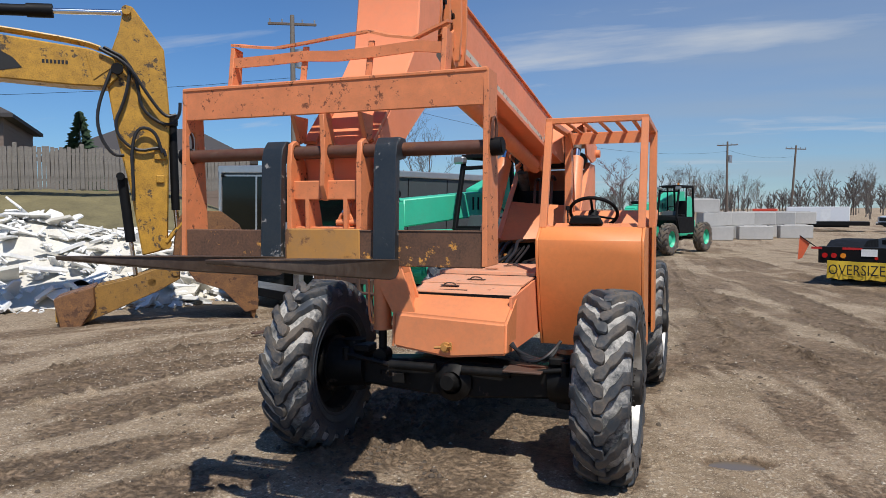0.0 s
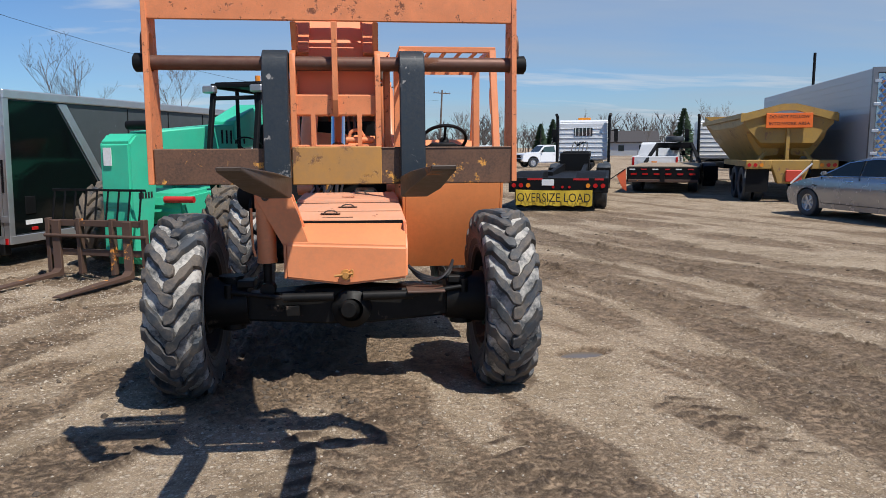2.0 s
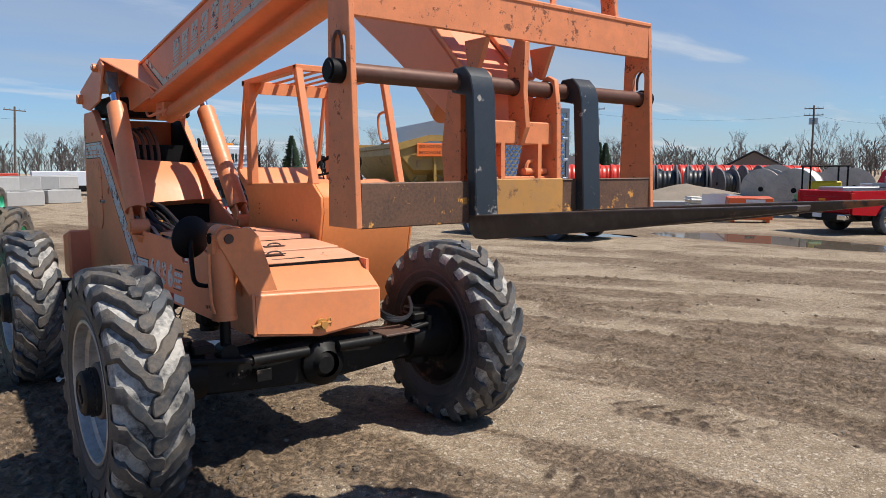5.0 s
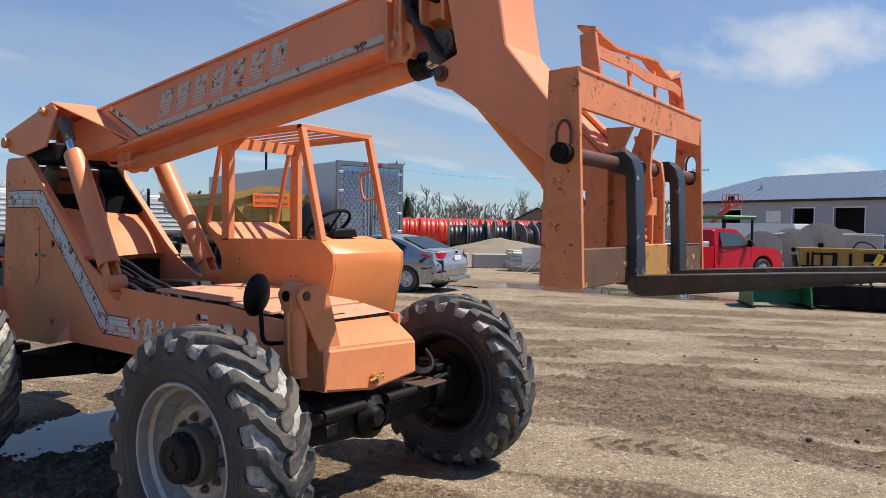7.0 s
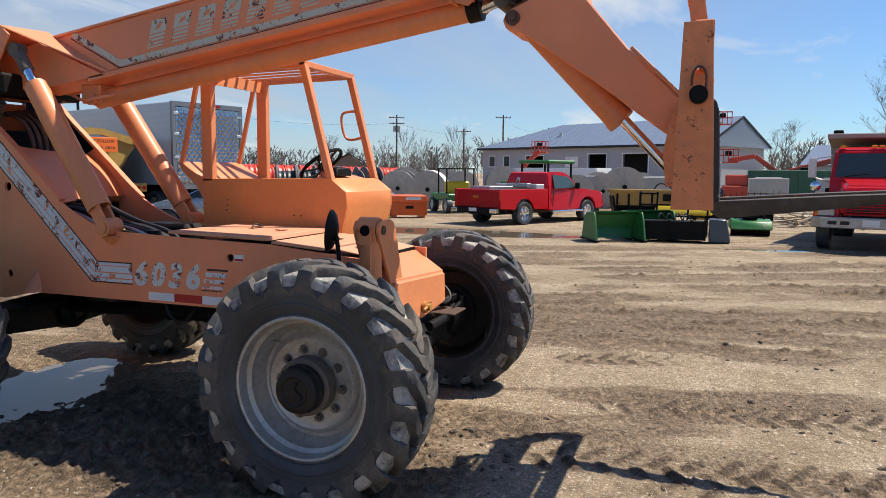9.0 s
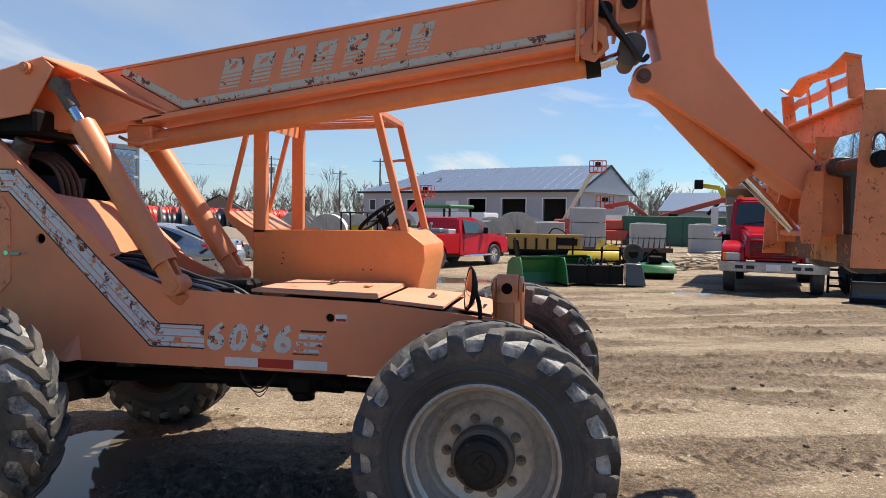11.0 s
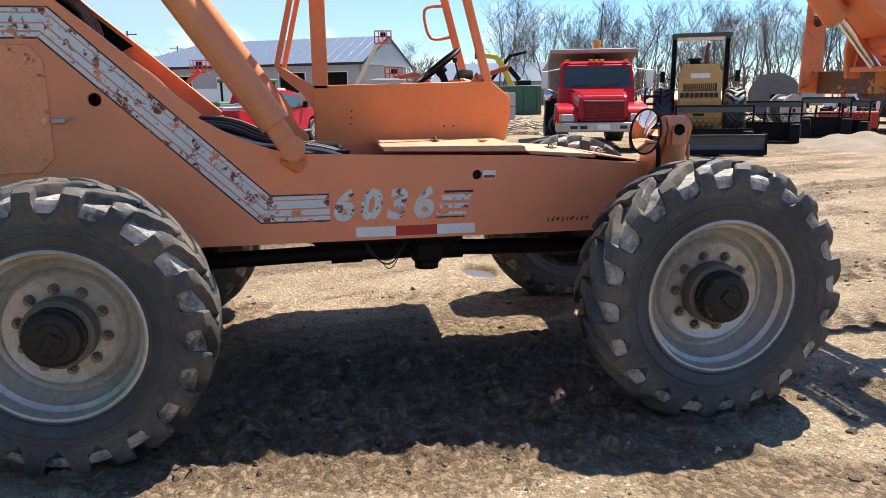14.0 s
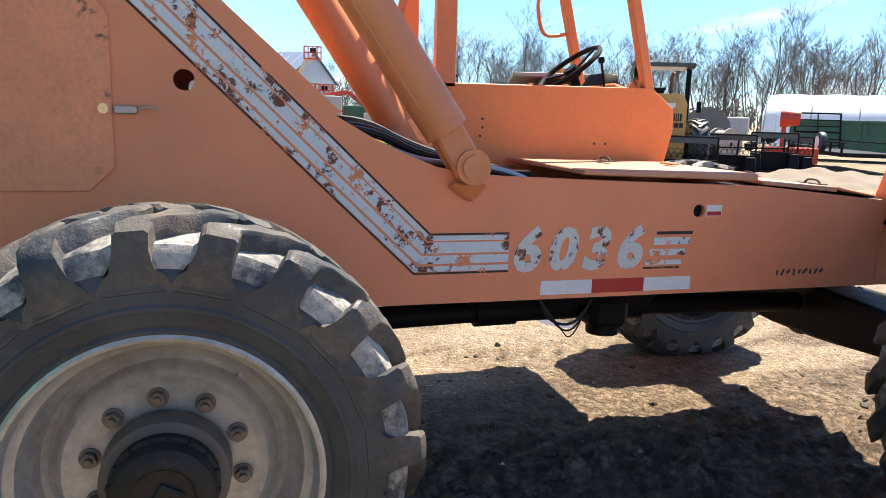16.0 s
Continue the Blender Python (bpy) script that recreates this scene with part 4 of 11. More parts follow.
    part("hatch_lock", rod((-0.42, 3.14, 1.44), (-0.43, 3.14, 1.44), 0.016, n=14), M_CHROME, plateR)
    for y, z in ((3.37, 2.045), (3.645, 2.03), (3.65, 1.3), (3.62, 1.66), (3.16, 1.25)):
        part("plate_bolt", rod((-0.41, y, z), (-0.424, y, z), 0.014, n=6), M_ORANGE, plateR)

    # deck lids and nose
    part("deck_lid", joined(hull([(-0.40, 0.72, 1.225), (-0.40, 1.50, 1.245), (0.40, 0.72, 1.225), (0.40, 1.50, 1.245), (-0.40, 0.73, 1.255), (-0.40, 1.50, 1.263), (0.40, 0.73, 1.255), (0.40, 1.50, 1.263)], 0.004),
                            box((-0.05, 0.86, 1.262), (0.05, 0.90, 1.272), 0.003)), M_LID, T, "loose orange sheet-metal deck lid")
    part("deck_lid", hull([(-0.40, 0.325, 1.180), (-0.40, 0.70, 1.21), (0.40, 0.325, 1.180), (0.40, 0.70, 1.21), (-0.40, 0.325, 1.200), (-0.40, 0.70, 1.226), (0.40, 0.325, 1.200), (0.40, 0.70, 1.226)], 0.004), M_LID, T)
    for x, y, z in ((0.00, 0.46, 1.213), (-0.12, 0.20, 1.190), (0.10, 1.15, 1.268)):
        part("lid_handle", joined(box((x - 0.07, y - 0.02, z), (x + 0.07, y + 0.02, z + 0.004)), tube([(x - 0.05, y, z), (x - 0.03, y, z + 0.02), (x + 0.03, y, z + 0.02), (x + 0.05, y, z)], 0.005, 6)), M_RUSTBAR, T)
    part("deck_floor", box((-0.39, 0.05, 1.08), (0.39, 1.55, 1.15)), M_BLACK, T)
    part("nose_box", hull([(-0.415, 0.10, 1.150), (0.415, 0.10, 1.140), (-0.415, 0.052, 1.145), (0.42, 0.052, 1.133), (-0.417, -0.150, 1.022), (0.411, -0.168, 0.985), (-0.419, -0.165, 0.784), (0.410, -0.176, 0.772), (-0.011, -0.179, 0.732),
                           (-0.415, 0.10, 0.78), (0.41, 0.10, 0.77), (-0.011, 0.10, 0.735)], 0.016, 3), M_ORANGE, T, "bright orange folded steel nose box")
    part("nose_fold", hull([(-0.425, -0.168, 0.786), (-0.405, -0.170, 0.786), (-0.425, -0.155, 1.02), (-0.405, -0.157, 1.02), (-0.425, -0.150, 0.786), (-0.425, -0.13, 1.02)], 0.003), M_ORANGE, T)
    part("nose_lid", hull([(-0.36, 0.285, 1.185), (0.40, 0.285, 1.178), (-0.34, 0.056, 1.150), (0.41, 0.056, 1.140), (-0.36, 0.285, 1.198), (0.40, 0.285, 1.191), (-0.34, 0.056, 1.160), (0.41, 0.056, 1.150)], 0.003), M_LID, T, "bent dusty sheet-metal lid")
    part("nose_slot", box((-0.18, 0.115, 1.160), (0.04, 0.145, 1.170), 0.002), M_BLACK, T)
    part("tow_hook", moved(joined(rod((0.0, -0.40, 0.845), (0.0, -0.425, 0.845), 0.036, n=18), rod((0.0, -0.42, 0.845), (0.0, -0.45, 0.845), 0.022, n=10), rod((-0.075, -0.43, 0.84), (0.05, -0.43, 0.855), 0.009, n=8),
                                  tube([(0.03, -0.425, 0.87), (0.05, -0.43, 0.885), (0.045, -0.43, 0.83)], 0.006, 6)), Matrix.Translation((-0.014, 0.222, -0.038))), M_AMBER, T, "orange tow pin with a cotter")
    for k in range(3):
        part("hose", tube([(0.42, -0.05 - 0.03 * k, 0.84), (0.50, -0.10, 0.74 + 0.02 * k), (0.62, -0.14 + 0.03 * k, 0.74), (0.70, -0.10, 0.80 - 0.02 * k), (0.74, 0.0, 0.86)], 0.011, 6), M_RUBBERHOSE, T)

    # levelling cylinder and its bracket beside the nose
    part("levelling_cylinder", joined(rod((-0.545, -0.06, 0.90), (-0.545, -0.06, 1.27), 0.064, n=22), rod((-0.545, -0.06, 0.885), (-0.545, -0.06, 0.91), 0.069, n=22), tube([(-0.615, -0.10, 0.93), (-0.635, -0.10, 1.0), (-0.635, -0.10, 1.26)], 0.009, 6)), M_ORANGE, T)
    part("cylinder_rod", joined(rod((-0.545, -0.06, 0.70), (-0.545, -0.06, 0.90), 0.03), rod((-0.545, -0.12, 0.70), (-0.545, 0.0, 0.70), 0.05)), M_AXLE, T)
    part("cylinder_head", joined(box((-0.612, -0.112, 1.235), (-0.478, 0.002, 1.375), 0.02, 2), rod((-0.545, -0.112, 1.35), (-0.545, 0.002, 1.35), 0.058, n=22)), M_ORANGE, T)
    part("grease_hole", rod((-0.606, -0.055, 1.335), (-0.6165, -0.055, 1.335), 0.030, n=18), M_DARKHOLE, T, "burnt black hole")
    ear = [(-0.600, 1.345), (-0.575, 1.385), (-0.43, 1.392), (-0.395, 1.375), (-0.362, 1.335), (-0.262, 1.03), (-0.30, 0.97), (-0.40, 0.955), (-0.585, 1.295)]
    for y in (-0.135, 0.006):
        part("bracket_ear", plate(ear, "y", y, y + 0.020, [ring(-0.535, 1.335, 0.026, 14)], r=0.003), M_ORANGE, T)
    part("bracket_web", hull([(-0.36, -0.11, 1.29), (-0.35, -0.11, 1.30), (-0.30, -0.11, 0.98), (-0.29, -0.11, 1.0), (-0.36, 0.005, 1.29), (-0.35, 0.005, 1.30), (-0.30, 0.005, 0.98), (-0.29, 0.005, 1.0)]), M_ORANGE, T)
    part("bracket_pin", rod((-0.535, -0.142, 1.335), (-0.535, 0.035, 1.335), 0.025, n=16), M_RUSTBAR, T)

    # round mirror on a bent arm
    mir = part("mirror_arm", tube([(-0.655, 0.115, 1.33), (-0.668, 0.085, 1.26), (-0.665, 0.078, 1.15), (-0.66, 0.078, 1.09), (-0.62, 0.08, 1.06), (-0.52, 0.075, 1.055), (-0.415, 0.065, 1.052)], 0.013, 8), M_BLACK, T)
    turn = Matrix.Translation((-0.64, 0.14, 1.33)) @ Matrix.Rotation(radians(16), 4, "Z") @ Matrix.Rotation(radians(6), 4, "X")
    part("mirror_shell", moved(lathe([(-0.038, 0.0), (-0.035, 0.04), (-0.014, 0.098), (0.004, 0.120), (0.012, 0.121), (0.012, 0.112)], "y", 36), turn), M_BLACK, mir, "black round mirror housing")
    part("mirror_glass", moved(lathe([(0.022, 0.0), (0.020, 0.05), (0.009, 0.113)], "y", 36), turn), M_MIRROR, mir, "convex mirror glass")

    # cab
    shape = [(0.735, 1.615), (0.605, 1.515), (0.600, 1.405), (0.70, 0.98), (0.80, 0.69), (1.86, 0.69), (1.86, 1.60)]
    cab = part("cab_side", plate(shape, "x", 0.425, 0.445, r=0.003), M_CAB, T, "deep orange sheet-steel cab wall")
    part("cab_side", plate([(0.735, 1.615), (0.605, 1.515), (0.600, 1.405), (0.70, 0.98), (0.80, 0.69), (1.06, 0.69), (1.00, 1.60)], "x", 1.205, 1.225, r=0.003), M_CAB, T)
    part("cab_side", plate([(1.62, 0.69), (1.86, 0.69), (1.86, 1.60), (1.62, 1.60)], "x", 1.205, 1.225), M_CAB, T)
    front = [(0.735, 1.615), (0.605, 1.515), (0.600, 1.405), (0.70, 0.98), (0.80, 0.69), (0.815, 0.69), (0.715, 0.98), (0.617, 1.405), (0.622, 1.51), (0.745, 1.60)]
    part("cab_front", plate(front, "x", 0.447, 1.203, r=0.003), M_CAB, T, "orange folded cab front sheet")
    part("cab_floor", box((0.45, 0.82, 0.70), (1.2, 1.85, 0.74)), M_BLACK, T)
    part("cab_rear", box((0.447, 1.845, 0.74), (1.203, 1.865, 1.60)), M_CAB, T)
    part("dash", joined(hull([(0.52, 0.76, 1.60), (1.15, 0.76, 1.60), (0.52, 0.90, 1.64), (1.15, 0.90, 1.64), (0.52, 0.90, 1.45), (1.15, 0.90, 1.45)], 0.01),
                        hull([(0.45, 0.76, 1.60), (0.45, 0.86, 1.60), (0.50, 0.86, 1.60), (0.45, 0.82, 1.675), (0.50, 0.76, 1.60)], 0.003)), M_ORANGE_WORN, T)
    part("gauge_panel", joined(hull([(0.64, 0.80, 1.63), (0.9, 0.80, 1.63), (0.66, 0.80, 1.69), (0.88, 0.80, 1.69), (0.64, 0.90, 1.63), (0.9, 0.90, 1.63), (0.68, 0.87, 1.70), (0.86, 0.87, 1.70)], 0.008)), M_BLACK, T)
    posts = []
    for x in (0.455, 1.195):
        posts.append(("front_post", bar((x, 0.745, 1.60), (x, 0.965, 2.44), 0.055, 0.050)))
        posts.append(("rear_post", bar((x, 1.815, 1.58), (x, 1.815, 2.42), 0.06, 0.095)))
        posts.append(("rear_brace", bar((x, 2.075, 1.72), (x, 1.90, 2.40), 0.03, 0.035)))
        posts.append(("roof_rail", bar((x, 0.945, 2.445), (x, 1.93, 2.42), 0.05, 0.045)))
    for y, z in ((0.965, 2.445), (1.90, 2.42)):
        posts.append(("roof_cross", bar((0.43, y, z), (1.22, y, z), 0.05, 0.045)))
    for k in range(1, 6):
        posts.append(("roof_slat", bar((0.43 + 0.79 * k / 6, 0.98, 2.452), (0.43 + 0.79 * k / 6, 1.90, 2.43), 0.035, 0.012, 0.002)))
    for name, b in posts:
        part(name, b, M_ORANGE, T)
    part("roof_skirt", joined(box((0.48, 1.80, 2.33), (1.17, 1.812, 2.42)), hull([(0.48, 1.78, 2.42), (0.48, 1.62, 2.42), (0.48, 1.80, 2.30), (0.50, 1.78, 2.42), (0.50, 1.62, 2.42), (0.50, 1.80, 2.30)])), M_ORANGE, T)
    part("rear_tray", joined(hull([(0.435, 1.86, 1.585), (1.215, 1.86, 1.585), (0.435, 2.09, 1.72), (1.215, 2.09, 1.72), (0.435, 1.86, 1.60), (1.215, 1.86, 1.60), (0.435, 2.08, 1.735), (1.215, 2.08, 1.735)], 0.002),
                              plate([(1.86, 1.44), (1.86, 1.60), (2.09, 1.735), (2.06, 1.66), (1.93, 1.55)], "x", 0.43, 0.442), plate([(1.86, 1.44), (1.86, 1.60), (2.09, 1.735), (2.06, 1.66), (1.93, 1.55)], "x", 1.208, 1.22)), M_ORANGE, T)
    part("grab_handle", tube([(1.20, 0.885, 2.16), (1.20, 1.02, 2.16), (1.20, 1.06, 2.12), (1.20, 1.03, 1.96), (1.20, 0.98, 1.92), (1.20, 0.83, 1.95)], 0.011, 8), M_ORANGE, T)
    part("steering_wheel", joined(moved(lathe([(0.014 * math.cos(a), 0.185 + 0.014 * math.sin(a)) for a in [2 * math.pi * i / 8 for i in range(8)]], "z", 40, True), STEER),
                                  moved(joined(*[bar((0, 0, -0.03), (0.18 * math.cos(a), 0.18 * math.sin(a), 0), 0.02, 0.01, 0.002) for a in (0.5, 2.6, 4.7)], rod((0, 0, -0.06), (0, 0, 0.0), 0.04)), STEER)), M_BLACK, T, "black steering wheel")
    part("steering_column", rod(STEER @ Vector((0, 0, -0.03)), (0.80, 0.84, 1.30), 0.025), M_BLACK, T)
    part("lever", joined(rod((0.62, 0.90, 1.62), (0.61, 0.93, 1.74), 0.006), rod((0.61, 0.93, 1.74), (0.608, 0.936, 1.77), 0.016)), M_BLACK, T)
    part("seat", joined(box((0.62, 1.30, 1.16), (1.05, 1.72, 1.24), 0.03, 2), box((0.62, 1.66, 1.2), (1.05, 1.76, 1.56), 0.03, 2), box((0.70, 1.36, 0.74), (0.98, 1.66, 1.16))), M_BLACK, T, "black vinyl operator seat")
    for y, z in ((1.63, 1.44), (1.63, 1.40), (1.64, 1.36), (0.98, 1.335), (1.04, 1.335)):
        part("cab_screw", rod((0.426, y, z), (0.421, y, z), 0.007, n=6), M_RUSTBAR, cab)

    # lift cylinders
    for s in (-1, 1):
        top, foot = Vector((s * 0.365, 2.80, 2.50)), Vector((s * 0.425, 1.965, 1.275))
        cyl = part("lift_cylinder", joined(rod(foot.lerp(top, 0.10), foot.lerp(top, 0.79), 0.079, n=32), rod(foot.lerp(top, 0.785), foot.lerp(top, 0.80), 0.070, n=32), rod(foot.lerp(top, 0.10), foot.lerp(top, 0.125), 0.074, n=32)), M_ORANGE, T, "orange hydraulic lift cylinder")
        part("piston_rod", rod(foot.lerp(top, 0.78), foot.lerp(top, 0.91), 0.036, n=18), M_CHROME, cyl, "shiny chrome piston rod")
        part("feed_pipe", tube([foot.lerp(top, f) + Vector((0.05 * s, 0.075, 0.02)) for f in (0.14, 0.3, 0.5, 0.66)] + [foot.lerp(top, 0.70) + Vector((0.03 * s, 0.04, 0.0))], 0.010, 6), M_ORANGE, cyl)
        # eye coloured brown, not orange, for the shade under the gusset
        part("rod_eye", joined(rod(foot.lerp(top, 0.88), foot.lerp(top, 1.0), 0.045, n=14), rod(top + Vector((-0.04, 0, 0)), top + Vector((0.04, 0, 0)), 0.05, n=18)), M_HUBBROWN, cyl)
        part("clevis", joined(*[bar(foot + Vector((dx, 0.0, -0.02)), foot.lerp(top, 0.13) + Vector((dx, 0, 0)), 0.022, 0.11, 0.012) for dx in (-0.042, 0.042)]), M_ORANGE, cyl)
        part("foot_pin", joined(rod(foot + Vector((-0.075, 0, 0)), foot + Vector((0.075, 0, 0)), 0.042, n=22), rod(foot + Vector((-0.066, 0, 0)), foot + Vector((0.066, 0, 0)), 0.062, n=22)), M_ORANGE, cyl)
        part("pad", hull([(s * 0.395, 1.88, 1.20), (s * 0.46, 1.90, 1.22), (s * 0.395, 2.05, 1.20), (s * 0.46, 2.03, 1.22), (s * 0.395, 1.94, 1.14), (s * 0.44, 1.96, 1.15)], 0.01), M_ORANGE, T)

    # boom
    ya, yb = -0.44, 3.30
    boom = part("boom", plate([(ya, boom_low(ya)), (yb, boom_low(yb) + 0.02), (yb, boom_top(yb)), (ya, boom_top(ya))], "x", -0.155, 0.155, r=0.008), M_ORANGE_LIFTED, T, "long orange box-section boom")
    part("boom_flange", plate([(ya, boom_low(ya) - 0.035), (2.35, boom_low(2.35) - 0.03), (2.35, boom_low(2.35) + 0.004), (ya, boom_low(ya) + 0.006)], "x", -0.185, 0.185, r=0.003), M_ORANGE_LIFTED, boom)
    part("boom_top_plate", plate([(ya, boom_top(ya) - 0.004), (2.7, boom_top(2.7) - 0.004), (2.7, boom_top(2.7) + 0.014), (ya, boom_top(ya) + 0.014)], "x", -0.172, 0.172, r=0.003), M_ORANGE_LIFTED, boom)
    for s in (-1, 1):
        rail = [(2.50, boom_top(2.50) - 0.01), (2.07, boom_low(2.07) + 0.047), (ya, boom_low(ya) + 0.050)]
        part("boom_stripe", ribbon(rail, 0.0, 0.042, s * 0.1575, s * 0.002), M_DECAL_OLD, boom, "flaking cream stripe")
        part("boom_stripe", ribbon(rail, 0.034 if s < 0 else 0.034, 0.008, s * 0.1575, s * 0.002), M_DECAL_BLACK, boom)
    # the maker's lettering as seven plain slanted blocks with their lower halves cut into lines
    for k in range(7):
        y0 = 1.835 - 0.202 * k
        for z0, z1 in ((0.0, 0.010), (0.020, 0.034), (0.044, 0.060), (0.069, 0.086), (0.094, 0.185)):
            base = boom_low(y0) + 0.098
            slope, sh = 0.154, -0.26
            q = [(y0 + sh * z0, base + z0), (y0 - 0.135 + sh * z0, base + z0 + 0.135 * slope), (y0 - 0.135 + sh * z1, base + z1 + 0.135 * slope), (y0 + sh * z1, base + z1)]
            if z1 > 0.18:
                m = 0.045
                hole = [(q[0][0] - m * 0.9, q[0][1] + m * 0.55), (q[1][0] + m * 0.9, q[1][1] + m * 0.55), (q[2][0] + m, q[2][1] - m * 0.6), (q[3][0] - m, q[3][1] - m * 0.6)]
                part("letter_block", plate(q, "x", -0.1575, -0.1555, [hole]), M_DECAL_OLD, boom)
            else:
                part("letter_block", plate(q, "x", -0.1575, -0.1555), M_DECAL_OLD, boom)
    ly = lambda y: boom_low(y) - 0.125
    part("extend_cylinder", joined(rod((0, 2.44, ly(2.44)), (0, -0.455, ly(-0.455)), 0.066, n=28), rod((-0.11, 2.42, ly(2.42)), (0.11, 2.42, ly(2.42)), 0.05), box((-0.09, 2.34, ly(2.40) - 0.04), (0.09, 2.52, ly(2.40) + 0.10), 0.01)), M_ORANGE, boom, "orange extension cylinder under the boom")
    part("hose_guide", joined(*[tube([(-0.17, 2.52, 2.20), (-0.19, 2.40, 2.15), (-0.16, 2.28, 2.17 + 0.01 * k), (-0.1, 2.2, 2.20)], 0.010, 6) for k in range(2)]), M_ORANGE, boom)
    # rear housing of the boom
    cap = [(2.868, 2.665), (3.67, 2.455), (3.60, 2.30), (3.36, 2.255), (2.97, 2.315), (2.795, 2.60)]
    for s in (-1, 1):
        part("boom_cap", plate(cap, "x", s * 0.435, s * 0.415, r=0.003), M_ORANGE_LIFTED, boom)
        part("boom_gusset", hull([(s * 0.437, 2.868, 2.668), (s * 0.155, 2.74, 2.660), (s * 0.155, 2.15, 2.345), (s * 0.437, 2.856, 2.655), (s * 0.155, 2.73, 2.645), (s * 0.155, 2.15, 2.330)]), M_ORANGE_LIFTED, boom)
        part("cap_pin", joined(rod((s * 0.43, 2.965, 2.592), (s * 0.475, 2.965, 2.592), 0.036, n=20), rod((s * 0.47, 2.965, 2.592), (s * 0.485, 2.965, 2.592), 0.022, n=8)), M_ORANGE, boom)
        part("cap_pin", rod((s * 0.42, 3.60, 2.375), (s * 0.48, 3.60, 2.375), 0.045, n=20), M_ORANGE, boom)
        part("inner_web", plate([(2.20, 2.33), (2.80, 2.58), (3.3, 2.47), (3.3, 2.28), (2.9, 2.24)], "x", s * 0.165, s * 0.185), M_ORANGE_LIFTED, boom)
    # black block added to darken the hollow under the cap
    part("pivot_block", box((-0.36, 2.98, 2.20), (0.36, 3.50, 2.36), 0.02), M_BLACK, boom)
    part("cap_sheet", hull([(-0.43, 2.868, 2.668), (0.43, 2.868, 2.668), (-0.43, 3.67, 2.458), (0.43, 3.67, 2.458), (-0.43, 2.868, 2.656), (0.43, 2.868, 2.656), (-0.43, 3.66, 2.445), (0.43, 3.66, 2.445)]), M_ORANGE_LIFTED, boom)

    # boom tip: collars, inner boom, hose rollers
    for y, grow in ((-0.40, 0.0), (-0.50, 0.03)):
        o = [(-0.20, boom_low(y) - 0.10), (0.20, boom_low(y) - 0.10), (0.215, boom_low(y) + 0.10), (0.215, boom_top(y) + 0.05), (-0.215, boom_top(y) + 0.05), (-0.215, boom_low(y) + 0.10)]
        part("boom_collar", plate(o, "y", y - 0.012, y + 0.012, r=0.004), M_ORANGE, boom)
    for s in (-1, 1):
        part("collar_ear", plate([(-0.40, boom_low(-0.4)), (-0.42, boom_low(-0.4) - 0.10), (-0.50, boom_low(-0.5) - 0.14), (-0.58, boom_low(-0.5) - 0.06), (-0.56, boom_low(-0.5) + 0.06), (-0.50, boom_low(-0.5) + 0.10)], "x", s * 0.16 - 0.01, s * 0.16 + 0.01, [ring(-0.51, boom_low(-0.5) - 0.05, 0.03, 12)], r=0.003), M_ORANGE, boom)
    part("inner_boom", plate([(-0.44, boom_low(-0.44) + 0.06), (-0.44, boom_top(-0.44) - 0.05), (-1.0, boom_top(-1.0) - 0.05), (-1.0, boom_low(-1.0) + 0.06)], "x", -0.12, 0.12, r=0.006), M_ORANGE, boom)
    part("gland", rod((0, -0.45, ly(-0.45)), (0, -0.535, ly(-0.535)), 0.074, n=24), M_AXLE, boom)
    part("extend_rod", rod((0, -0.53, ly(-0.53)), (0, -0.70, 2.70), 0.036, n=18), M_CHROME, boom, "short bright piston rod")
    part("rod_knuckle", joined(rod((-0.115, -0.715, 2.725), (0.115, -0.715, 2.725), 0.078, n=26), rod((-0.13, -0.69, 2.66), (0.13, -0.69, 2.66), 0.050, n=20), rod((-0.125, -0.715, 2.725), (0.125, -0.715, 2.725), 0.05, n=12)), M_HUBBROWN, boom, "brown greasy rod knuckle")
    for y in (-0.62, -0.765):
        part("boom_web", plate([(-0.175, boom_low(y) + 0.02), (0.175, boom_low(y) + 0.02), (0.185, boom_low(y) + 0.12), (0.185, boom_top(y) + 0.02), (-0.185, boom_top(y) + 0.02), (-0.185, boom_low(y) + 0.12)], "y", y - 0.011, y + 0.011, r=0.004), M_ORANGE, boom)
    for y, z, r in ((-0.55, 2.93, 0.045), (-0.69, 2.98, 0.045)):
        part("hose_roller", joined(rod((-0.16, y, z), (0.16, y, z), r, n=18), rod((-0.18, y, z), (0.18, y, z), r * 0.4, n=10)), M_BLACK, boom)
    for k in range(4):
        part("hose", tube([(-0.19 + 0.03 * k, -0.48, 3.05), (-0.20 + 0.03 * k, -0.58, 2.86), (-0.19 + 0.03 * k, -0.68, 2.74), (-0.17, -0.76, 2.62), (-0.15 + 0.02 * k, -0.80, 2.66)], 0.014, 7), M_RUBBERHOSE, boom)

    # goose-neck head
    neck = [(-0.79, 3.22), (-0.80, 2.93), (-0.868, 2.63), (-0.755, 2.585), (-0.715, 2.53), (-0.735, 2.478), (-0.83, 2.450), (-1.22, 2.184), (-1.60, 1.905), (-1.70, 1.85), (-1.71, 2.05), (-1.43, 2.325), (-1.165, 2.64), (-1.115, 2.92), (-1.08, 3.19)]
    head = part("boom_head", plate(neck, "x", -0.188, 0.188, r=0.008), M_ORANGE_LIFTED, T, "orange goose-neck boom head")
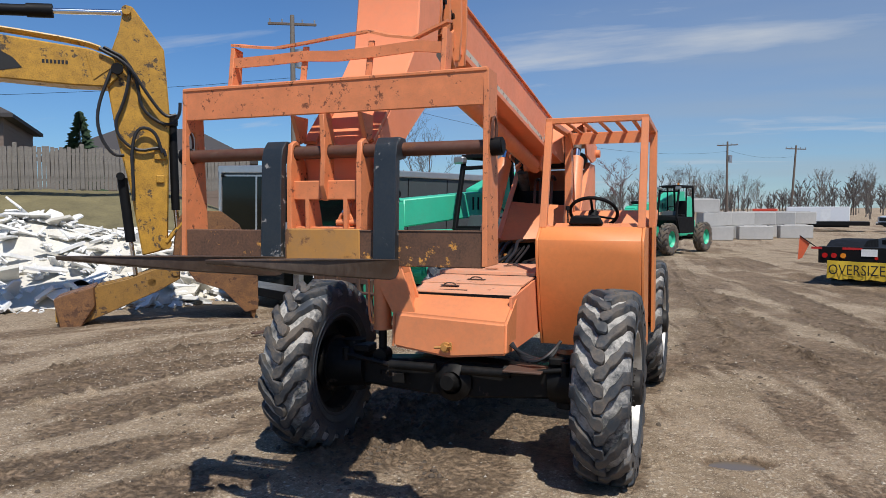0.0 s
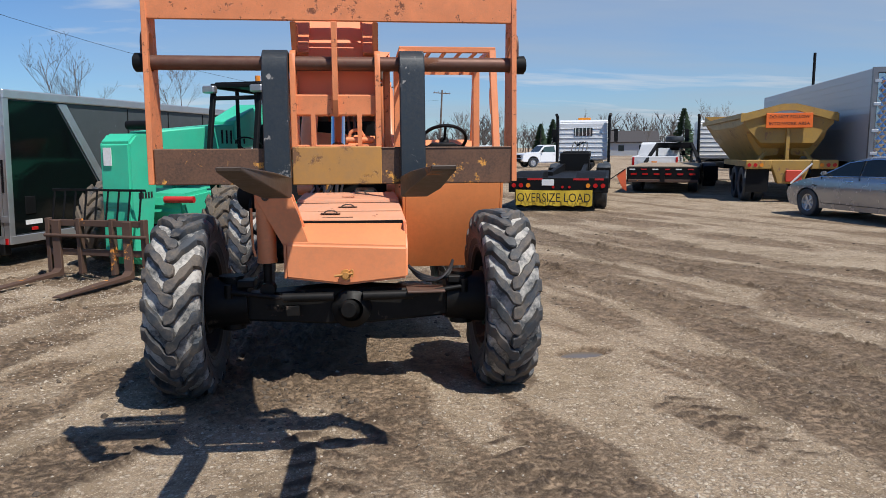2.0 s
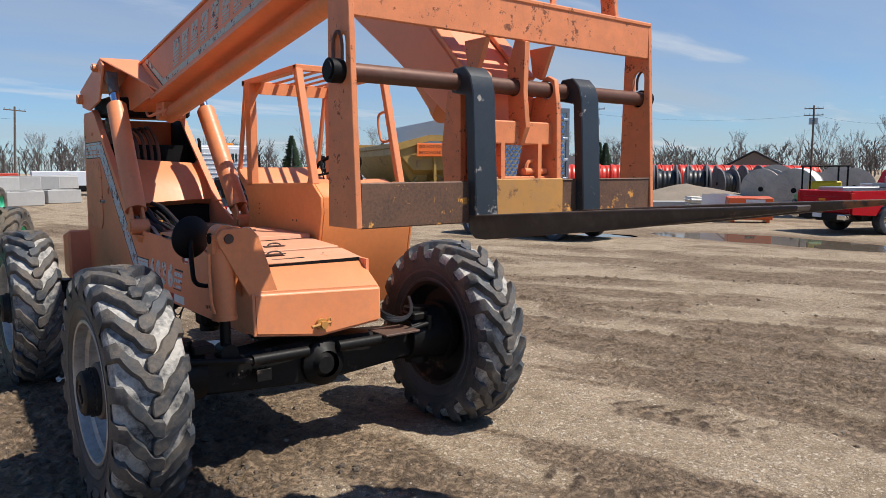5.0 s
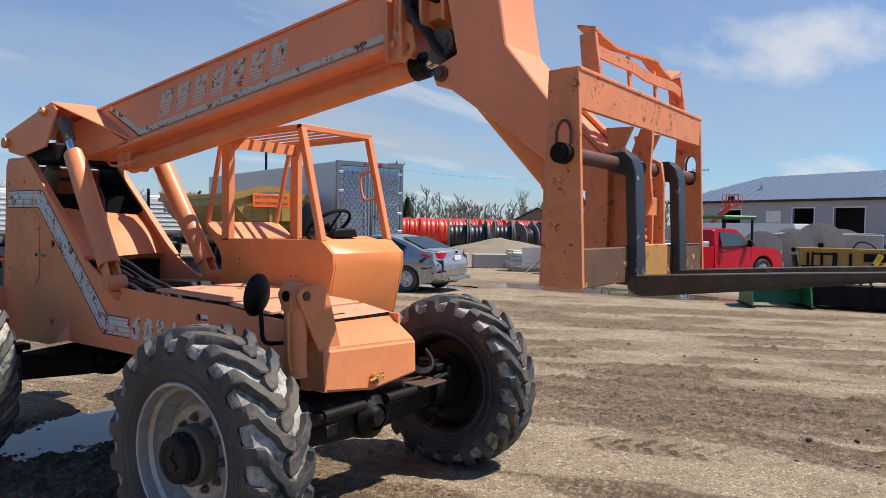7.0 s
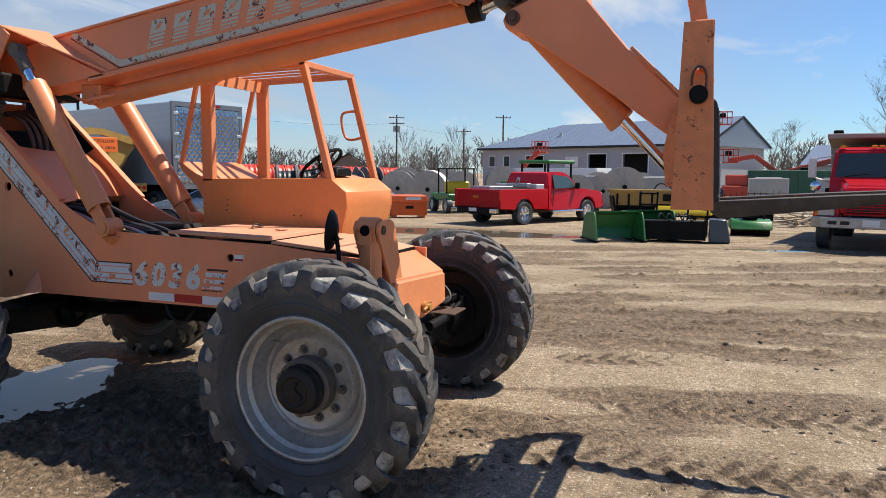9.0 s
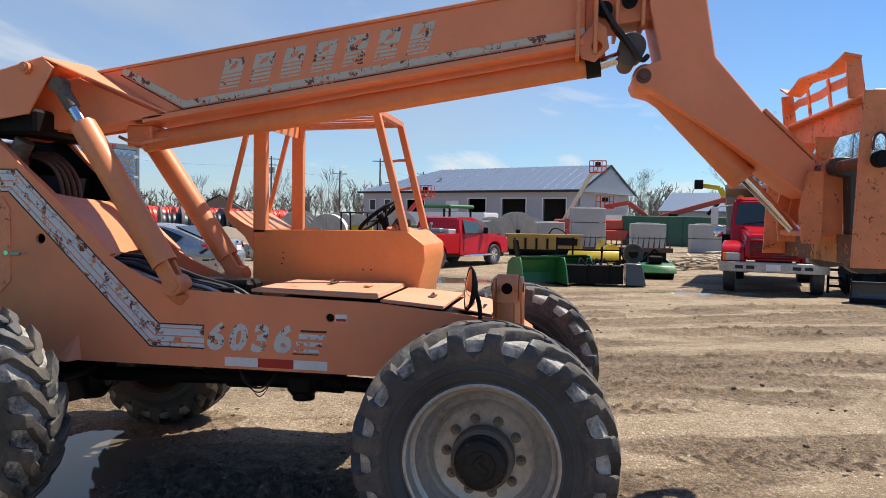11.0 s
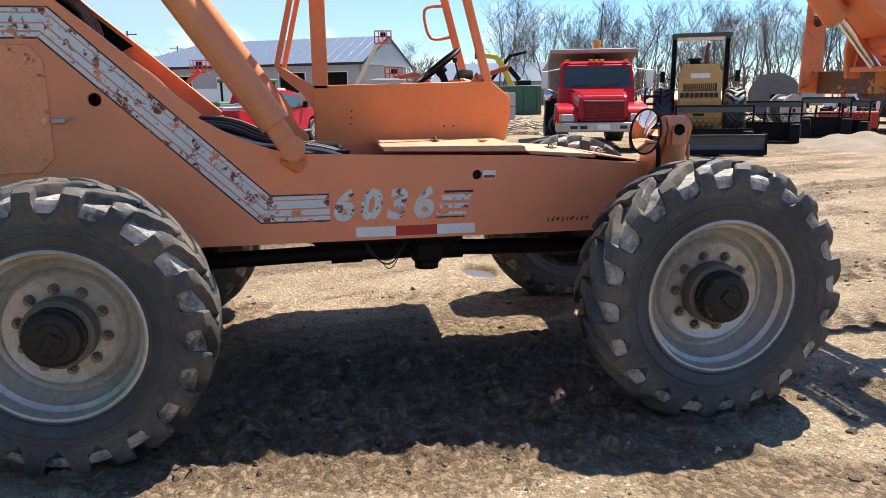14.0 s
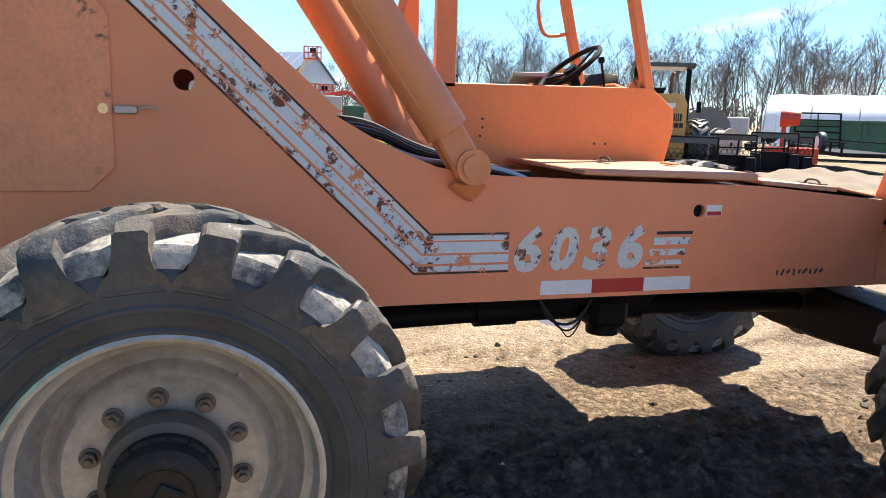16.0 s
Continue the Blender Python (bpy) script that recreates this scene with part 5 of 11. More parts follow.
    for s in (-1, 1):
        part("head_pin", joined(rod((s * 0.185, -0.775, 2.535), (s * 0.205, -0.775, 2.535), 0.042, n=18), rod((s * 0.2, -0.775, 2.535), (s * 0.222, -0.775, 2.535), 0.024, n=6)), M_ROD, head)
        part("head_flange", plate([(-1.425, 2.335), (-1.700, 2.065), (-1.714, 2.078), (-1.440, 2.350)], "x", s * 0.12, s * 0.19, r=0.003), M_ORANGE, head)
    part("tilt_cylinder", joined(rod((0.0, -0.82, 2.55), (0.0, -1.362, 1.976), 0.078, n=28), rod((0.0, -1.35, 1.988), (0.0, -1.375, 1.962), 0.083, n=28), rod((-0.04, -0.80, 2.56), (0.04, -0.80, 2.56), 0.075)), M_ORANGE, head)
    part("tilt_rod", rod((0.0, -1.38, 1.975), (0.0, -1.68, 1.66), 0.032, n=16), M_CHROME, head, "chrome tilt piston rod")

    # fork carriage
    car = part("fork_carriage", joined(box((-0.785, -1.845, 2.19), (0.785, -1.828, 2.335), 0.004), box((-0.785, -1.85, 2.330), (0.785, -1.765, 2.348), 0.004)), M_CARRIAGE, T, "orange fork carriage with chipped, scratched paint")
    for s in (-1, 1):
        side = [(-1.72, 2.34), (-1.845, 2.345), (-1.88, 1.505), (-1.695, 1.505)]
        slot = arc(-1.795, 2.11, 0.032, 0, 180, 6) + arc(-1.795, 2.01, 0.032, 180, 360, 6)
        part("carriage_plate", plate(side, "x", s * 0.79, s * 0.768, [slot], r=0.002), M_CARRIAGE, car)
        part("rod_collar", joined(rod((s * 0.79, -1.795, 2.018), (s * 0.835, -1.795, 2.018), 0.040, n=24), rod((s * 0.83, -1.795, 2.018), (s * 0.842, -1.795, 2.018), 0.030, n=24)), M_BLACK, car)
        part("keeper_ring", tube([(s * 0.80, -1.825, 2.05), (s * 0.80, -1.825, 2.12), (s * 0.80, -1.795, 2.15), (s * 0.80, -1.765, 2.12), (s * 0.80, -1.765, 2.06)], 0.006, 6), M_ROD, car)
        part("bottom_bar", box((s * 0.766, -1.868, 1.502), (s * 0.195, -1.835, 1.655), 0.004), M_WORNBAR, car, "dark rusted lower bar")
        part("hanger", hull([(s * 0.175 - 0.012, y, z) for y, z in ((-1.83, 2.19), (-1.70, 2.19), (-1.72, 2.08), (-1.77, 2.06))] + [(s * 0.175 + 0.012, y, z) for y, z in ((-1.83, 2.19), (-1.70, 2.19), (-1.72, 2.08), (-1.77, 2.06))], 0.003), M_CARRIAGE, car)
        part("guide_plate", plate([(-1.84, 2.055), (-1.80, 2.075), (-1.755, 2.05), (-1.70, 1.9), (-1.66, 1.655), (-1.86, 1.655), (-1.855, 1.95)], "x", s * 0.181 - 0.012, s * 0.181 + 0.012, [ring(-1.795, 2.018, 0.036, 14)], r=0.002), M_CARRIAGE, car)
        part("rib", plate([(-1.83, 1.655), (-1.83, 1.80), (-1.74, 1.80), (-1.70, 1.655)], "x", s * 0.10 - 0.01, s * 0.10 + 0.01), M_CARRIAGE, car)
    part("bottom_bar", box((-0.192, -1.874, 1.498), (0.192, -1.835, 1.662), 0.004), M_AMBER, car, "worn amber lower bar")
    part("shaft", rod((-0.83, -1.795, 2.018), (0.83, -1.795, 2.018), 0.031, n=24), M_ROD, car, "brown rusty fork shaft")
    part("cross_box", joined(box((-0.175, -1.83, 1.795), (0.175, -1.74, 1.885), 0.005), box((-0.19, -1.82, 1.64), (0.19, -1.64, 1.67), 0.004)), M_CARRIAGE, car)
    part("centre_plate", plate([(-1.86, 2.185), (-1.80, 2.20), (-1.76, 2.10), (-1.77, 1.82), (-1.83, 1.79), (-1.865, 1.86), (-1.85, 2.0)], "x", -0.014, 0.010, [ring(-1.797, 2.018, 0.035, 14)], r=0.002), M_CARRIAGE, car)
    part("lock_pin", joined(rod((0.04, -1.80, 1.69), (0.16, -1.80, 1.69), 0.014), tube([(0.05, -1.8, 1.69), (0.06, -1.8, 1.73), (0.10, -1.8, 1.735), (0.12, -1.8, 1.70)], 0.008, 6)), M_CARRIAGE, car)
    for s in (-1, 1):
        part("attach_plate", plate([(-1.74, 1.60), (-1.64, 1.60), (-1.62, 1.78), (-1.66, 2.0), (-1.74, 2.0)], "x", s * 0.225 - 0.014, s * 0.225 + 0.014, r=0.003), M_CARRIAGE, car)

    # load guard over the carriage
    gy = -1.775
    for x in (-0.525, 0.575):
        part("guard_post", hull([(x - 0.012, gy - 0.05, 2.345), (x + 0.012, gy - 0.05, 2.345), (x - 0.012, gy + 0.03, 2.345), (x + 0.012, gy + 0.03, 2.345), (x - 0.012, gy - 0.02, 2.54), (x + 0.012, gy - 0.02, 2.54), (x - 0.012, gy + 0.05, 2.53), (x + 0.012, gy + 0.05, 2.53)], 0.003), M_CARRIAGE, car)
    for x in (-0.135, 0.205):
        part("guard_post", bar((x, gy - 0.02, 2.345), (x + 0.01, gy + 0.0, 2.515), 0.03, 0.012, 0.002, up=(0, 1, 0)), M_CARRIAGE, car)
    wave = [(-0.535, 2.545), (-0.45, 2.53), (-0.30, 2.512), (-0.12, 2.525), (0.05, 2.54), (0.20, 2.55), (0.30, 2.52), (0.42, 2.50), (0.50, 2.53), (0.585, 2.56)]
    bm = bmesh.new()
    rows = [[bm.verts.new((x, gy + dy, z + dz)) for dy, dz in ((-0.022, 0.0), (-0.022, 0.012), (0.06, 0.030), (0.06, 0.018))] for x, z in wave]
    for a, b in zip(rows, rows[1:]):
        for i in range(4):
            bm.faces.new((a[i], a[(i + 1) % 4], b[(i + 1) % 4], b[i]))
    bm.faces.new(rows[0])
    bm.faces.new(rows[-1])
    part("guard_top_rail", bm, M_CARRIAGE, car, "bent orange guard rail")
    sag = [(-0.53, 2.462), (-0.30, 2.463), (-0.12, 2.468), (0.05, 2.455), (0.25, 2.460), (0.45, 2.470), (0.58, 2.452)]
    bm = bmesh.new()
    rows = [[bm.verts.new((x, gy + dy, z + dz)) for dy, dz in ((-0.026, -0.024), (-0.026, 0.024), (-0.014, 0.024), (-0.014, -0.024))] for x, z in sag]
    for a, b in zip(rows, rows[1:]):
        for i in range(4):
            bm.faces.new((a[i], a[(i + 1) % 4], b[(i + 1) % 4], b[i]))
    bm.faces.new(rows[0])
    bm.faces.new(rows[-1])
    part("guard_rail", bm, M_CARRIAGE, car)

    # forks
    for x in (-0.252, 0.328):
        shank = joined(plate([(-1.868, 1.50), (-1.913, 1.50), (-1.892, 1.98), (-1.876, 2.035), (-1.842, 2.070), (-1.78, 2.068), (-1.755, 2.02), (-1.77, 1.98), (-1.846, 1.965)], "x", x - 0.054, x + 0.054, r=0.004))
        fork = part("fork", shank, M_FORK, T, "black steel pallet fork")
        blade = [(-1.868, 1.53), (-1.868, 1.475), (-1.905, 1.448), (-1.96, 1.447), (-2.5, 1.512), (-3.06, 1.592), (-3.062, 1.606), (-2.5, 1.573), (-1.915, 1.533)]
        bm = plate(blade, "x", x - 0.056, x + 0.056, r=0.003)
        for v in bm.verts:
            if v.co.y < -3.0:
                v.co.x = x + (v.co.x - x) * 0.62
        part("blade", bm, M_FORKBLADE, fork, "scuffed dark fork blade")
    return T


M_HUBBROWN = paint("hub_brown", (0.115, 0.090, 0.072), 0.6, 0.15, rust=(0.05, 0.035, 0.025), dirt=0.5, dirtcol=(0.20, 0.16, 0.12))
M_NUT = plain("lug_nut_steel", (0.17, 0.15, 0.135), 0.42, 0.6, 0.2)
# stains over the same lightened orange as the side plates
M_HATCH = paint("stained_orange", (0.87, 0.300, 0.148), 0.52, 0.12, rust=(0.14, 0.07, 0.04), dirt=0.5, dirtcol=(0.52, 0.205, 0.10), scale=2.6)
M_CAB = paint("cab_orange", (0.79, 0.262, 0.080), 0.42, 0.0, dirt=0.2, dirtcol=(0.42, 0.16, 0.06))
M_LID = paint("dusty_faded_orange", (0.70, 0.305, 0.165), 0.62, 0.06, rust=(0.16, 0.06, 0.03), dirt=0.7, dirtcol=(0.52, 0.33, 0.225), scale=2.0)
M_DARKHOLE = plain("soot_hole", (0.008, 0.007, 0.006), 0.8, 0, 0.2, spec=0.1)
STEER = Matrix.Translation((0.80, 1.02, 1.72)) @ Matrix.Rotation(radians(-38), 4, "X")
M_CARRIAGE = paint("carriage_paint", (0.75, 0.245, 0.095), 0.5, 0.30, rust=(0.13, 0.045, 0.022), dirt=0.28, dirtcol=(0.38, 0.17, 0.09), scale=7.5)
M_WORNBAR = paint("worn_brown_bar", (0.150, 0.075, 0.042), 0.6, 0.24, rust=(0.48, 0.20, 0.04), dirt=0.8, dirtcol=(0.055, 0.034, 0.024), scale=3.4)
M_MIRROR = plain("mirror_silver", (0.85, 0.86, 0.88), 0.03, 1.0, 0.02, bump=0.0)
build_telehandler()

# ---- materials of the yard ----
M_CATYEL = paint("excavator_yellow", (0.53, 0.285, 0.035), 0.42, 0.34, rust=(0.05, 0.035, 0.022), dirt=0.75, dirtcol=(0.15, 0.075, 0.018), scale=1.8)
M_BUCKET = paint("bucket_brown", (0.17, 0.085, 0.042), 0.5, 0.42, rust=(0.07, 0.035, 0.02), dirt=0.85, dirtcol=(0.36, 0.17, 0.06), metal=0.25, scale=1.6)
M_THUMB = paint("greasy_amber", (0.30, 0.16, 0.035), 0.5, 0.4, rust=(0.05, 0.03, 0.018), dirt=0.6, dirtcol=(0.09, 0.05, 0.02), scale=2.0)
M_TEAL = paint("teal_paint", (0.045, 0.52, 0.31), 0.4, 0.0, dirt=0.2, dirtcol=(0.16, 0.30, 0.20))
M_MUDTYRE = tyre_material("muddy_tyre", 0.95, (0.16, 0.125, 0.09))
M_SLAB = plain("white_slab", (0.74, 0.73, 0.70), 0.75, 0, 0.12, 2.0)
M_SLAB2 = plain("cream_slab", (0.60, 0.57, 0.50), 0.8, 0, 0.15, 2.0)
M_ALU = plain("aluminium_trim", (0.62, 0.63, 0.64), 0.35, 0.8, 0.08)
M_GLOSSBLACK = plain("gloss_black_sheet", (0.004, 0.006, 0.006), 0.10, 0, 0.2, bump=0.01, spec=0.25)
M_GREYSHEET = plain("grey_sheet", (0.075, 0.085, 0.088), 0.25, 0, 0.08, bump=0.01, spec=0.4)
M_FENCE = plain("weathered_board", (0.190, 0.172, 0.150), 0.9, 0, 0.5, 3.0)
M_SIDING = plain("tan_siding", (0.20, 0.15, 0.12), 0.8, 0, 0.1)
M_SHINGLE = plain("dark_shingle", (0.055, 0.05, 0.05), 0.9, 0, 0.25)
M_BARK = plain("grey_bark", (0.120, 0.104, 0.092), 0.95, 0, 0.25)
M_BARKPALE = plain("pale_bark", (0.175, 0.152, 0.130), 0.95, 0, 0.25)
M_BUDS = plain("red_buds", (0.17, 0.07, 0.06), 0.9, 0, 0.3)
M_NEEDLE = plain("spruce_needles", (0.028, 0.055, 0.025), 0.9, 0, 0.4, 1.0)
M_CONCRETE = plain("grey_concrete", (0.40, 0.39, 0.37), 0.85, 0, 0.14, 1.8, 0.4)
M_POLE = plain("pole_wood", (0.13, 0.10, 0.08), 0.9, 0, 0.3)
M_REDLAMP = plain("red_lens", (0.45, 0.01, 0.01), 0.2, 0, 0.05)
M_AMBERLAMP = plain("amber_lens", (0.75, 0.25, 0.02), 0.2, 0, 0.05)
M_FLAG = plain("orange_flag", (0.85, 0.16, 0.06), 0.8, 0, 0.08)
M_BANNER = plain("yellow_banner", (0.62, 0.42, 0.03), 0.6, 0, 0.12)
M_INK = plain("black_ink", (0.012, 0.012, 0.012), 0.6, 0, 0.1)
M_WHITECAR = plain("white_car_paint", (0.72, 0.73, 0.74), 0.25, 0, 0.04, bump=0.0)
M_SIGN = plain("orange_sign", (0.85, 0.16, 0.02), 0.5, 0, 0.06)
M_GRASS_DRY = plain("dry_grass", (0.16, 0.135, 0.065), 0.95, 0, 0.4, 0.8, 0.8, 0.05)


def road_wheel(parent, x, y, R, w, rim=None, s=-1, dual=False, tyre=None):
    """A road wheel whose outer face looks to s on x."""
    m = Matrix.Translation((x, y, R - 0.012))
    k = R * 0.60
    wheel = part("wheel", moved(lathe([(s * w * 0.36, k), (s * w * 0.34, k * 0.93), (s * w * 0.16, k * 0.86), (s * w * 0.20, k * 0.45), (s * w * 0.28, k * 0.34), (s * w * 0.30, 0)], "x", 24), m), rim or M_ALU, parent)
    h = w / 2
    part("tyre", moved(lathe([(-h * 0.8, k), (-h, k + (R - k) * 0.5), (-h * 0.92, R * 0.96), (-h * 0.7, R), (-h * 0.3, R), (-h * 0.28, R * 0.985), (0, R * 0.985), (h * 0.02, R), (h * 0.7, R), (h * 0.92, R * 0.96), (h, k + (R - k) * 0.5), (h * 0.8, k)], "x", 32), m), tyre or M_CARTYRE, wheel)
    for i in range(5 if R < 0.42 else 8):
        a = 2 * math.pi * i / (5 if R < 0.42 else 8)
        if R < 0.42:
            part("spoke", moved(bar((s * w * 0.30, k * 0.25 * math.cos(a), k * 0.25 * math.sin(a)), (s * w * 0.33, k * 0.9 * math.cos(a), k * 0.9 * math.sin(a)), k * 0.26, 0.02, 0.004, up=(1, 0, 0)), m), rim or M_ALU, wheel)
        else:
            part("hand_hole", moved(rod((s * w * 0.17, k * 0.64 * math.cos(a), k * 0.64 * math.sin(a)), (s * w * 0.20, k * 0.64 * math.cos(a), k * 0.64 * math.sin(a)), k * 0.11, n=8), m), M_BLACK, wheel)
    return wheel


# ---- excavator with its bucket set down ----
def build_excavator():
    E = thing("excavator", "yellow excavator arm with a thumb and worn bucket on the ground", "excavator", at=pose(-6.6, 4.6, 0, 0, 0, 41.4))
    stick = [(-0.50, 4.93), (-0.38, 4.90), (0.06, 4.27), (0.12, 3.31), (0.05, 1.13), (-0.33, 1.03), (-0.49, 2.13), (-0.66, 2.90), (-0.76, 3.60), (-0.70, 4.20), (-0.58, 4.55)]
    st = part("stick", plate(stick, "y", -0.16, 0.16, r=0.02), M_CATYEL, E, "grease-stained yellow stick")
    part("boom", joined(plate([(-4.6, 4.1), (-3.4, 4.38), (-2.21, 4.33), (-1.0, 4.20), (-0.66, 4.08), (-0.60, 3.80), (-0.75, 3.64), (-1.25, 3.64), (-2.23, 3.69), (-3.4, 3.45), (-4.6, 3.0)], "y", -0.22, 0.22, r=0.02),
                        plate([(-1.05, 4.14), (-0.68, 3.95), (-0.95, 3.74)], "y", -0.235, -0.22)), M_CATYEL, E)
    part("boom_decal", plate([(-3.3, 4.05), (-2.30, 4.16), (-2.02, 4.0), (-1.90, 3.86), (-2.2, 3.80), (-3.3, 3.7)], "y", -0.226, -0.2205), M_INK, E)
    part("fleet_mark", joined(*[plate([(-1.64 + 0.052 * k, 4.00), (-1.605 + 0.052 * k, 4.00), (-1.605 + 0.052 * k, 3.945), (-1.64 + 0.052 * k, 3.945)], "y", -0.224, -0.2205) for k in range(7)]), M_INK, E)
    part("boom_pin", rod((-0.62, -0.27, 3.92), (-0.62, 0.27, 3.92), 0.085, n=20), M_BLACK, E)
    part("top_pin", rod((-0.47, -0.22, 4.83), (-0.47, 0.22, 4.83), 0.07, n=18), M_CATYEL, E)
    part("boom_pipe", joined(*[tube([(-4.5, dy, 4.30), (-3.3, dy, 4.52), (-2.2, dy, 4.45), (-1.1, dy, 4.33), (-0.85, dy, 4.25)], 0.025, 7) for dy in (-0.12, 0.0, 0.12)]), M_CATYEL, E)
    cyl = part("arm_cylinder", joined(rod((-4.6, 0, 4.60), (-1.55, 0, 4.765), 0.085, n=20), rod((-1.85, 0, 4.75), (-1.50, 0, 4.77), 0.105, n=20)), M_BLACK, E)
    part("piston_rod", rod((-1.52, 0, 4.768), (-0.55, 0, 4.83), 0.045, n=16), M_CHROME, cyl)
    buc = part("bucket_cylinder", joined(rod((0.16, -0.02, 3.20), (0.18, -0.02, 1.75), 0.065, n=18), rod((0.16, -0.02, 3.28), (0.16, -0.02, 3.1), 0.085)), M_BLACK, E)
    part("piston_rod", rod((0.18, -0.02, 1.78), (0.20, -0.02, 1.45), 0.04, n=12), M_CHROME, buc)
    th = part("thumb_cylinder", joined(rod((-0.60, -0.05, 2.25), (-0.50, -0.05, 1.25), 0.075, n=18), rod((-0.62, -0.2, 2.28), (-0.62, 0.12, 2.28), 0.06)), M_BLACK, E)
    part("piston_rod", rod((-0.50, -0.05, 1.27), (-0.44, -0.05, 0.72), 0.035, n=12), M_CHROME, th)
    for k, pts in enumerate(([(-0.85, 4.22), (-0.50, 4.1), (-0.33, 3.75), (-0.30, 3.3), (0.10, 3.05), (0.27, 3.25), (0.28, 3.45)], [(-0.80, 4.24), (-0.42, 4.05), (-0.50, 3.5), (-0.72, 3.0), (-0.40, 2.65), (0.0, 2.75), (0.05, 2.6)],
                             [(-0.7, 3.9), (-0.92, 3.3), (-0.9, 2.9), (-0.72, 2.6), (-0.55, 2.6)], [(0.0, 2.65), (-0.1, 3.0), (-0.35, 3.05), (-0.45, 2.7), (-0.43, 2.2), (-0.44, 1.9)], [(-0.86, 4.20), (-0.46, 4.0), (-0.20, 3.55), (0.05, 3.2), (0.22, 3.25)])):
        part("hose", tube([(x, -0.20 - 0.02 * k, z) for x, z in pts], 0.026, 7), M_RUBBERHOSE, st)
    part("hose_clamp", joined(box((-0.12, -0.20, 2.55), (0.08, -0.16, 2.70), 0.01), box((-0.10, -0.2, 2.18), (0.02, -0.16, 2.30), 0.01)), M_CATYEL, st)
    part("link", joined(bar((0.02, -0.22, 1.22), (0.42, -0.22, 1.75), 0.06, 0.14, 0.02, up=(0, 1, 0)), bar((0.02, 0.22, 1.22), (0.42, 0.22, 1.75), 0.06, 0.14, 0.02, up=(0, 1, 0)), rod((0.02, -0.27, 1.22), (0.02, 0.27, 1.22), 0.09, n=16), rod((0.36, -0.3, 1.0), (0.36, 0.3, 1.0), 0.1, n=16), rod((0.40, -0.27, 1.72), (0.40, 0.27, 1.72), 0.07, n=16)), M_CATYEL, E)
    # bucket: a curved shell between two cheeks
    back = [(0.20, 1.00), (0.30, 1.55), (0.55, 1.74), (0.85, 1.73), (1.12, 1.52), (1.30, 1.15), (1.40, 0.65), (1.40, 0.14)]
    inner = [(x * 0.955 + 0.02, z * 0.965) for x, z in back]
    b = part("bucket", plate(back + inner[::-1], "y", -0.50, 0.50, r=0.004), M_BUCKET, E, "scratched rusty brown bucket")
    for y in (-0.51, 0.48):
        part("bucket_cheek", plate([(0.20, 1.0), (0.30, 1.55), (0.55, 1.74), (0.85, 1.73), (1.12, 1.52), (1.30, 1.15), (1.40, 0.65), (1.40, 0.14), (1.20, 0.10), (0.85, 0.48), (0.45, 0.62)], "y", y, y + 0.03, r=0.004), M_BUCKET, b)
        part("bucket_ear", plate([(0.10, 0.85), (0.30, 0.80), (0.42, 1.05), (0.38, 1.80), (0.20, 1.60)], "y", y * 0.5 - 0.03, y * 0.5 + 0.03, r=0.01), M_BUCKET, b)
    for k in range(5):
        y = -0.44 + 0.22 * k
        part("bucket_tooth", hull([(1.28, y - 0.05, 0.12), (1.42, y - 0.05, 0.30), (1.28, y + 0.05, 0.12), (1.42, y + 0.05, 0.30), (1.33, y - 0.02, -0.06), (1.33, y + 0.02, -0.06)], 0.005), M_BUCKET, b)
    t = part("thumb", joined(*[plate([(-1.35, 0.10), (-1.18, 0.02), (-0.80, 0.18), (-0.10, 0.48), (0.22, 0.66), (0.22, 0.88), (-0.05, 0.86), (-0.55, 0.68), (-1.0, 0.58)], "y", y, y + 0.05, r=0.01) for y in (-0.30, 0.0, 0.25)],
                              rod((-0.2, -0.3, 0.62), (-0.2, 0.3, 0.62), 0.06), rod((0.15, -0.32, 0.78), (0.15, 0.32, 0.78), 0.075)), M_THUMB, E, "greasy amber thumb with worn steel tines")
    part("thumb_tip", hull([(-1.58, -0.38, 0.42), (-1.02, -0.38, 0.60), (-1.58, 0.36, 0.42), (-1.02, 0.36, 0.60), (-1.50, -0.40, -0.05), (-1.22, -0.40, -0.05), (-1.50, 0.38, -0.05), (-1.22, 0.38, -0.05), (-1.0, -0.36, 0.30), (-1.0, 0.34, 0.30)], 0.02), M_BUCKET, t)
    for k in range(4):
        part("thumb_groove", box((-1.56 + 0.0, -0.33 + 0.19 * k, 0.06), (-1.50, -0.27 + 0.19 * k, 0.40), 0.01), M_CATYEL, t)


build_excavator()


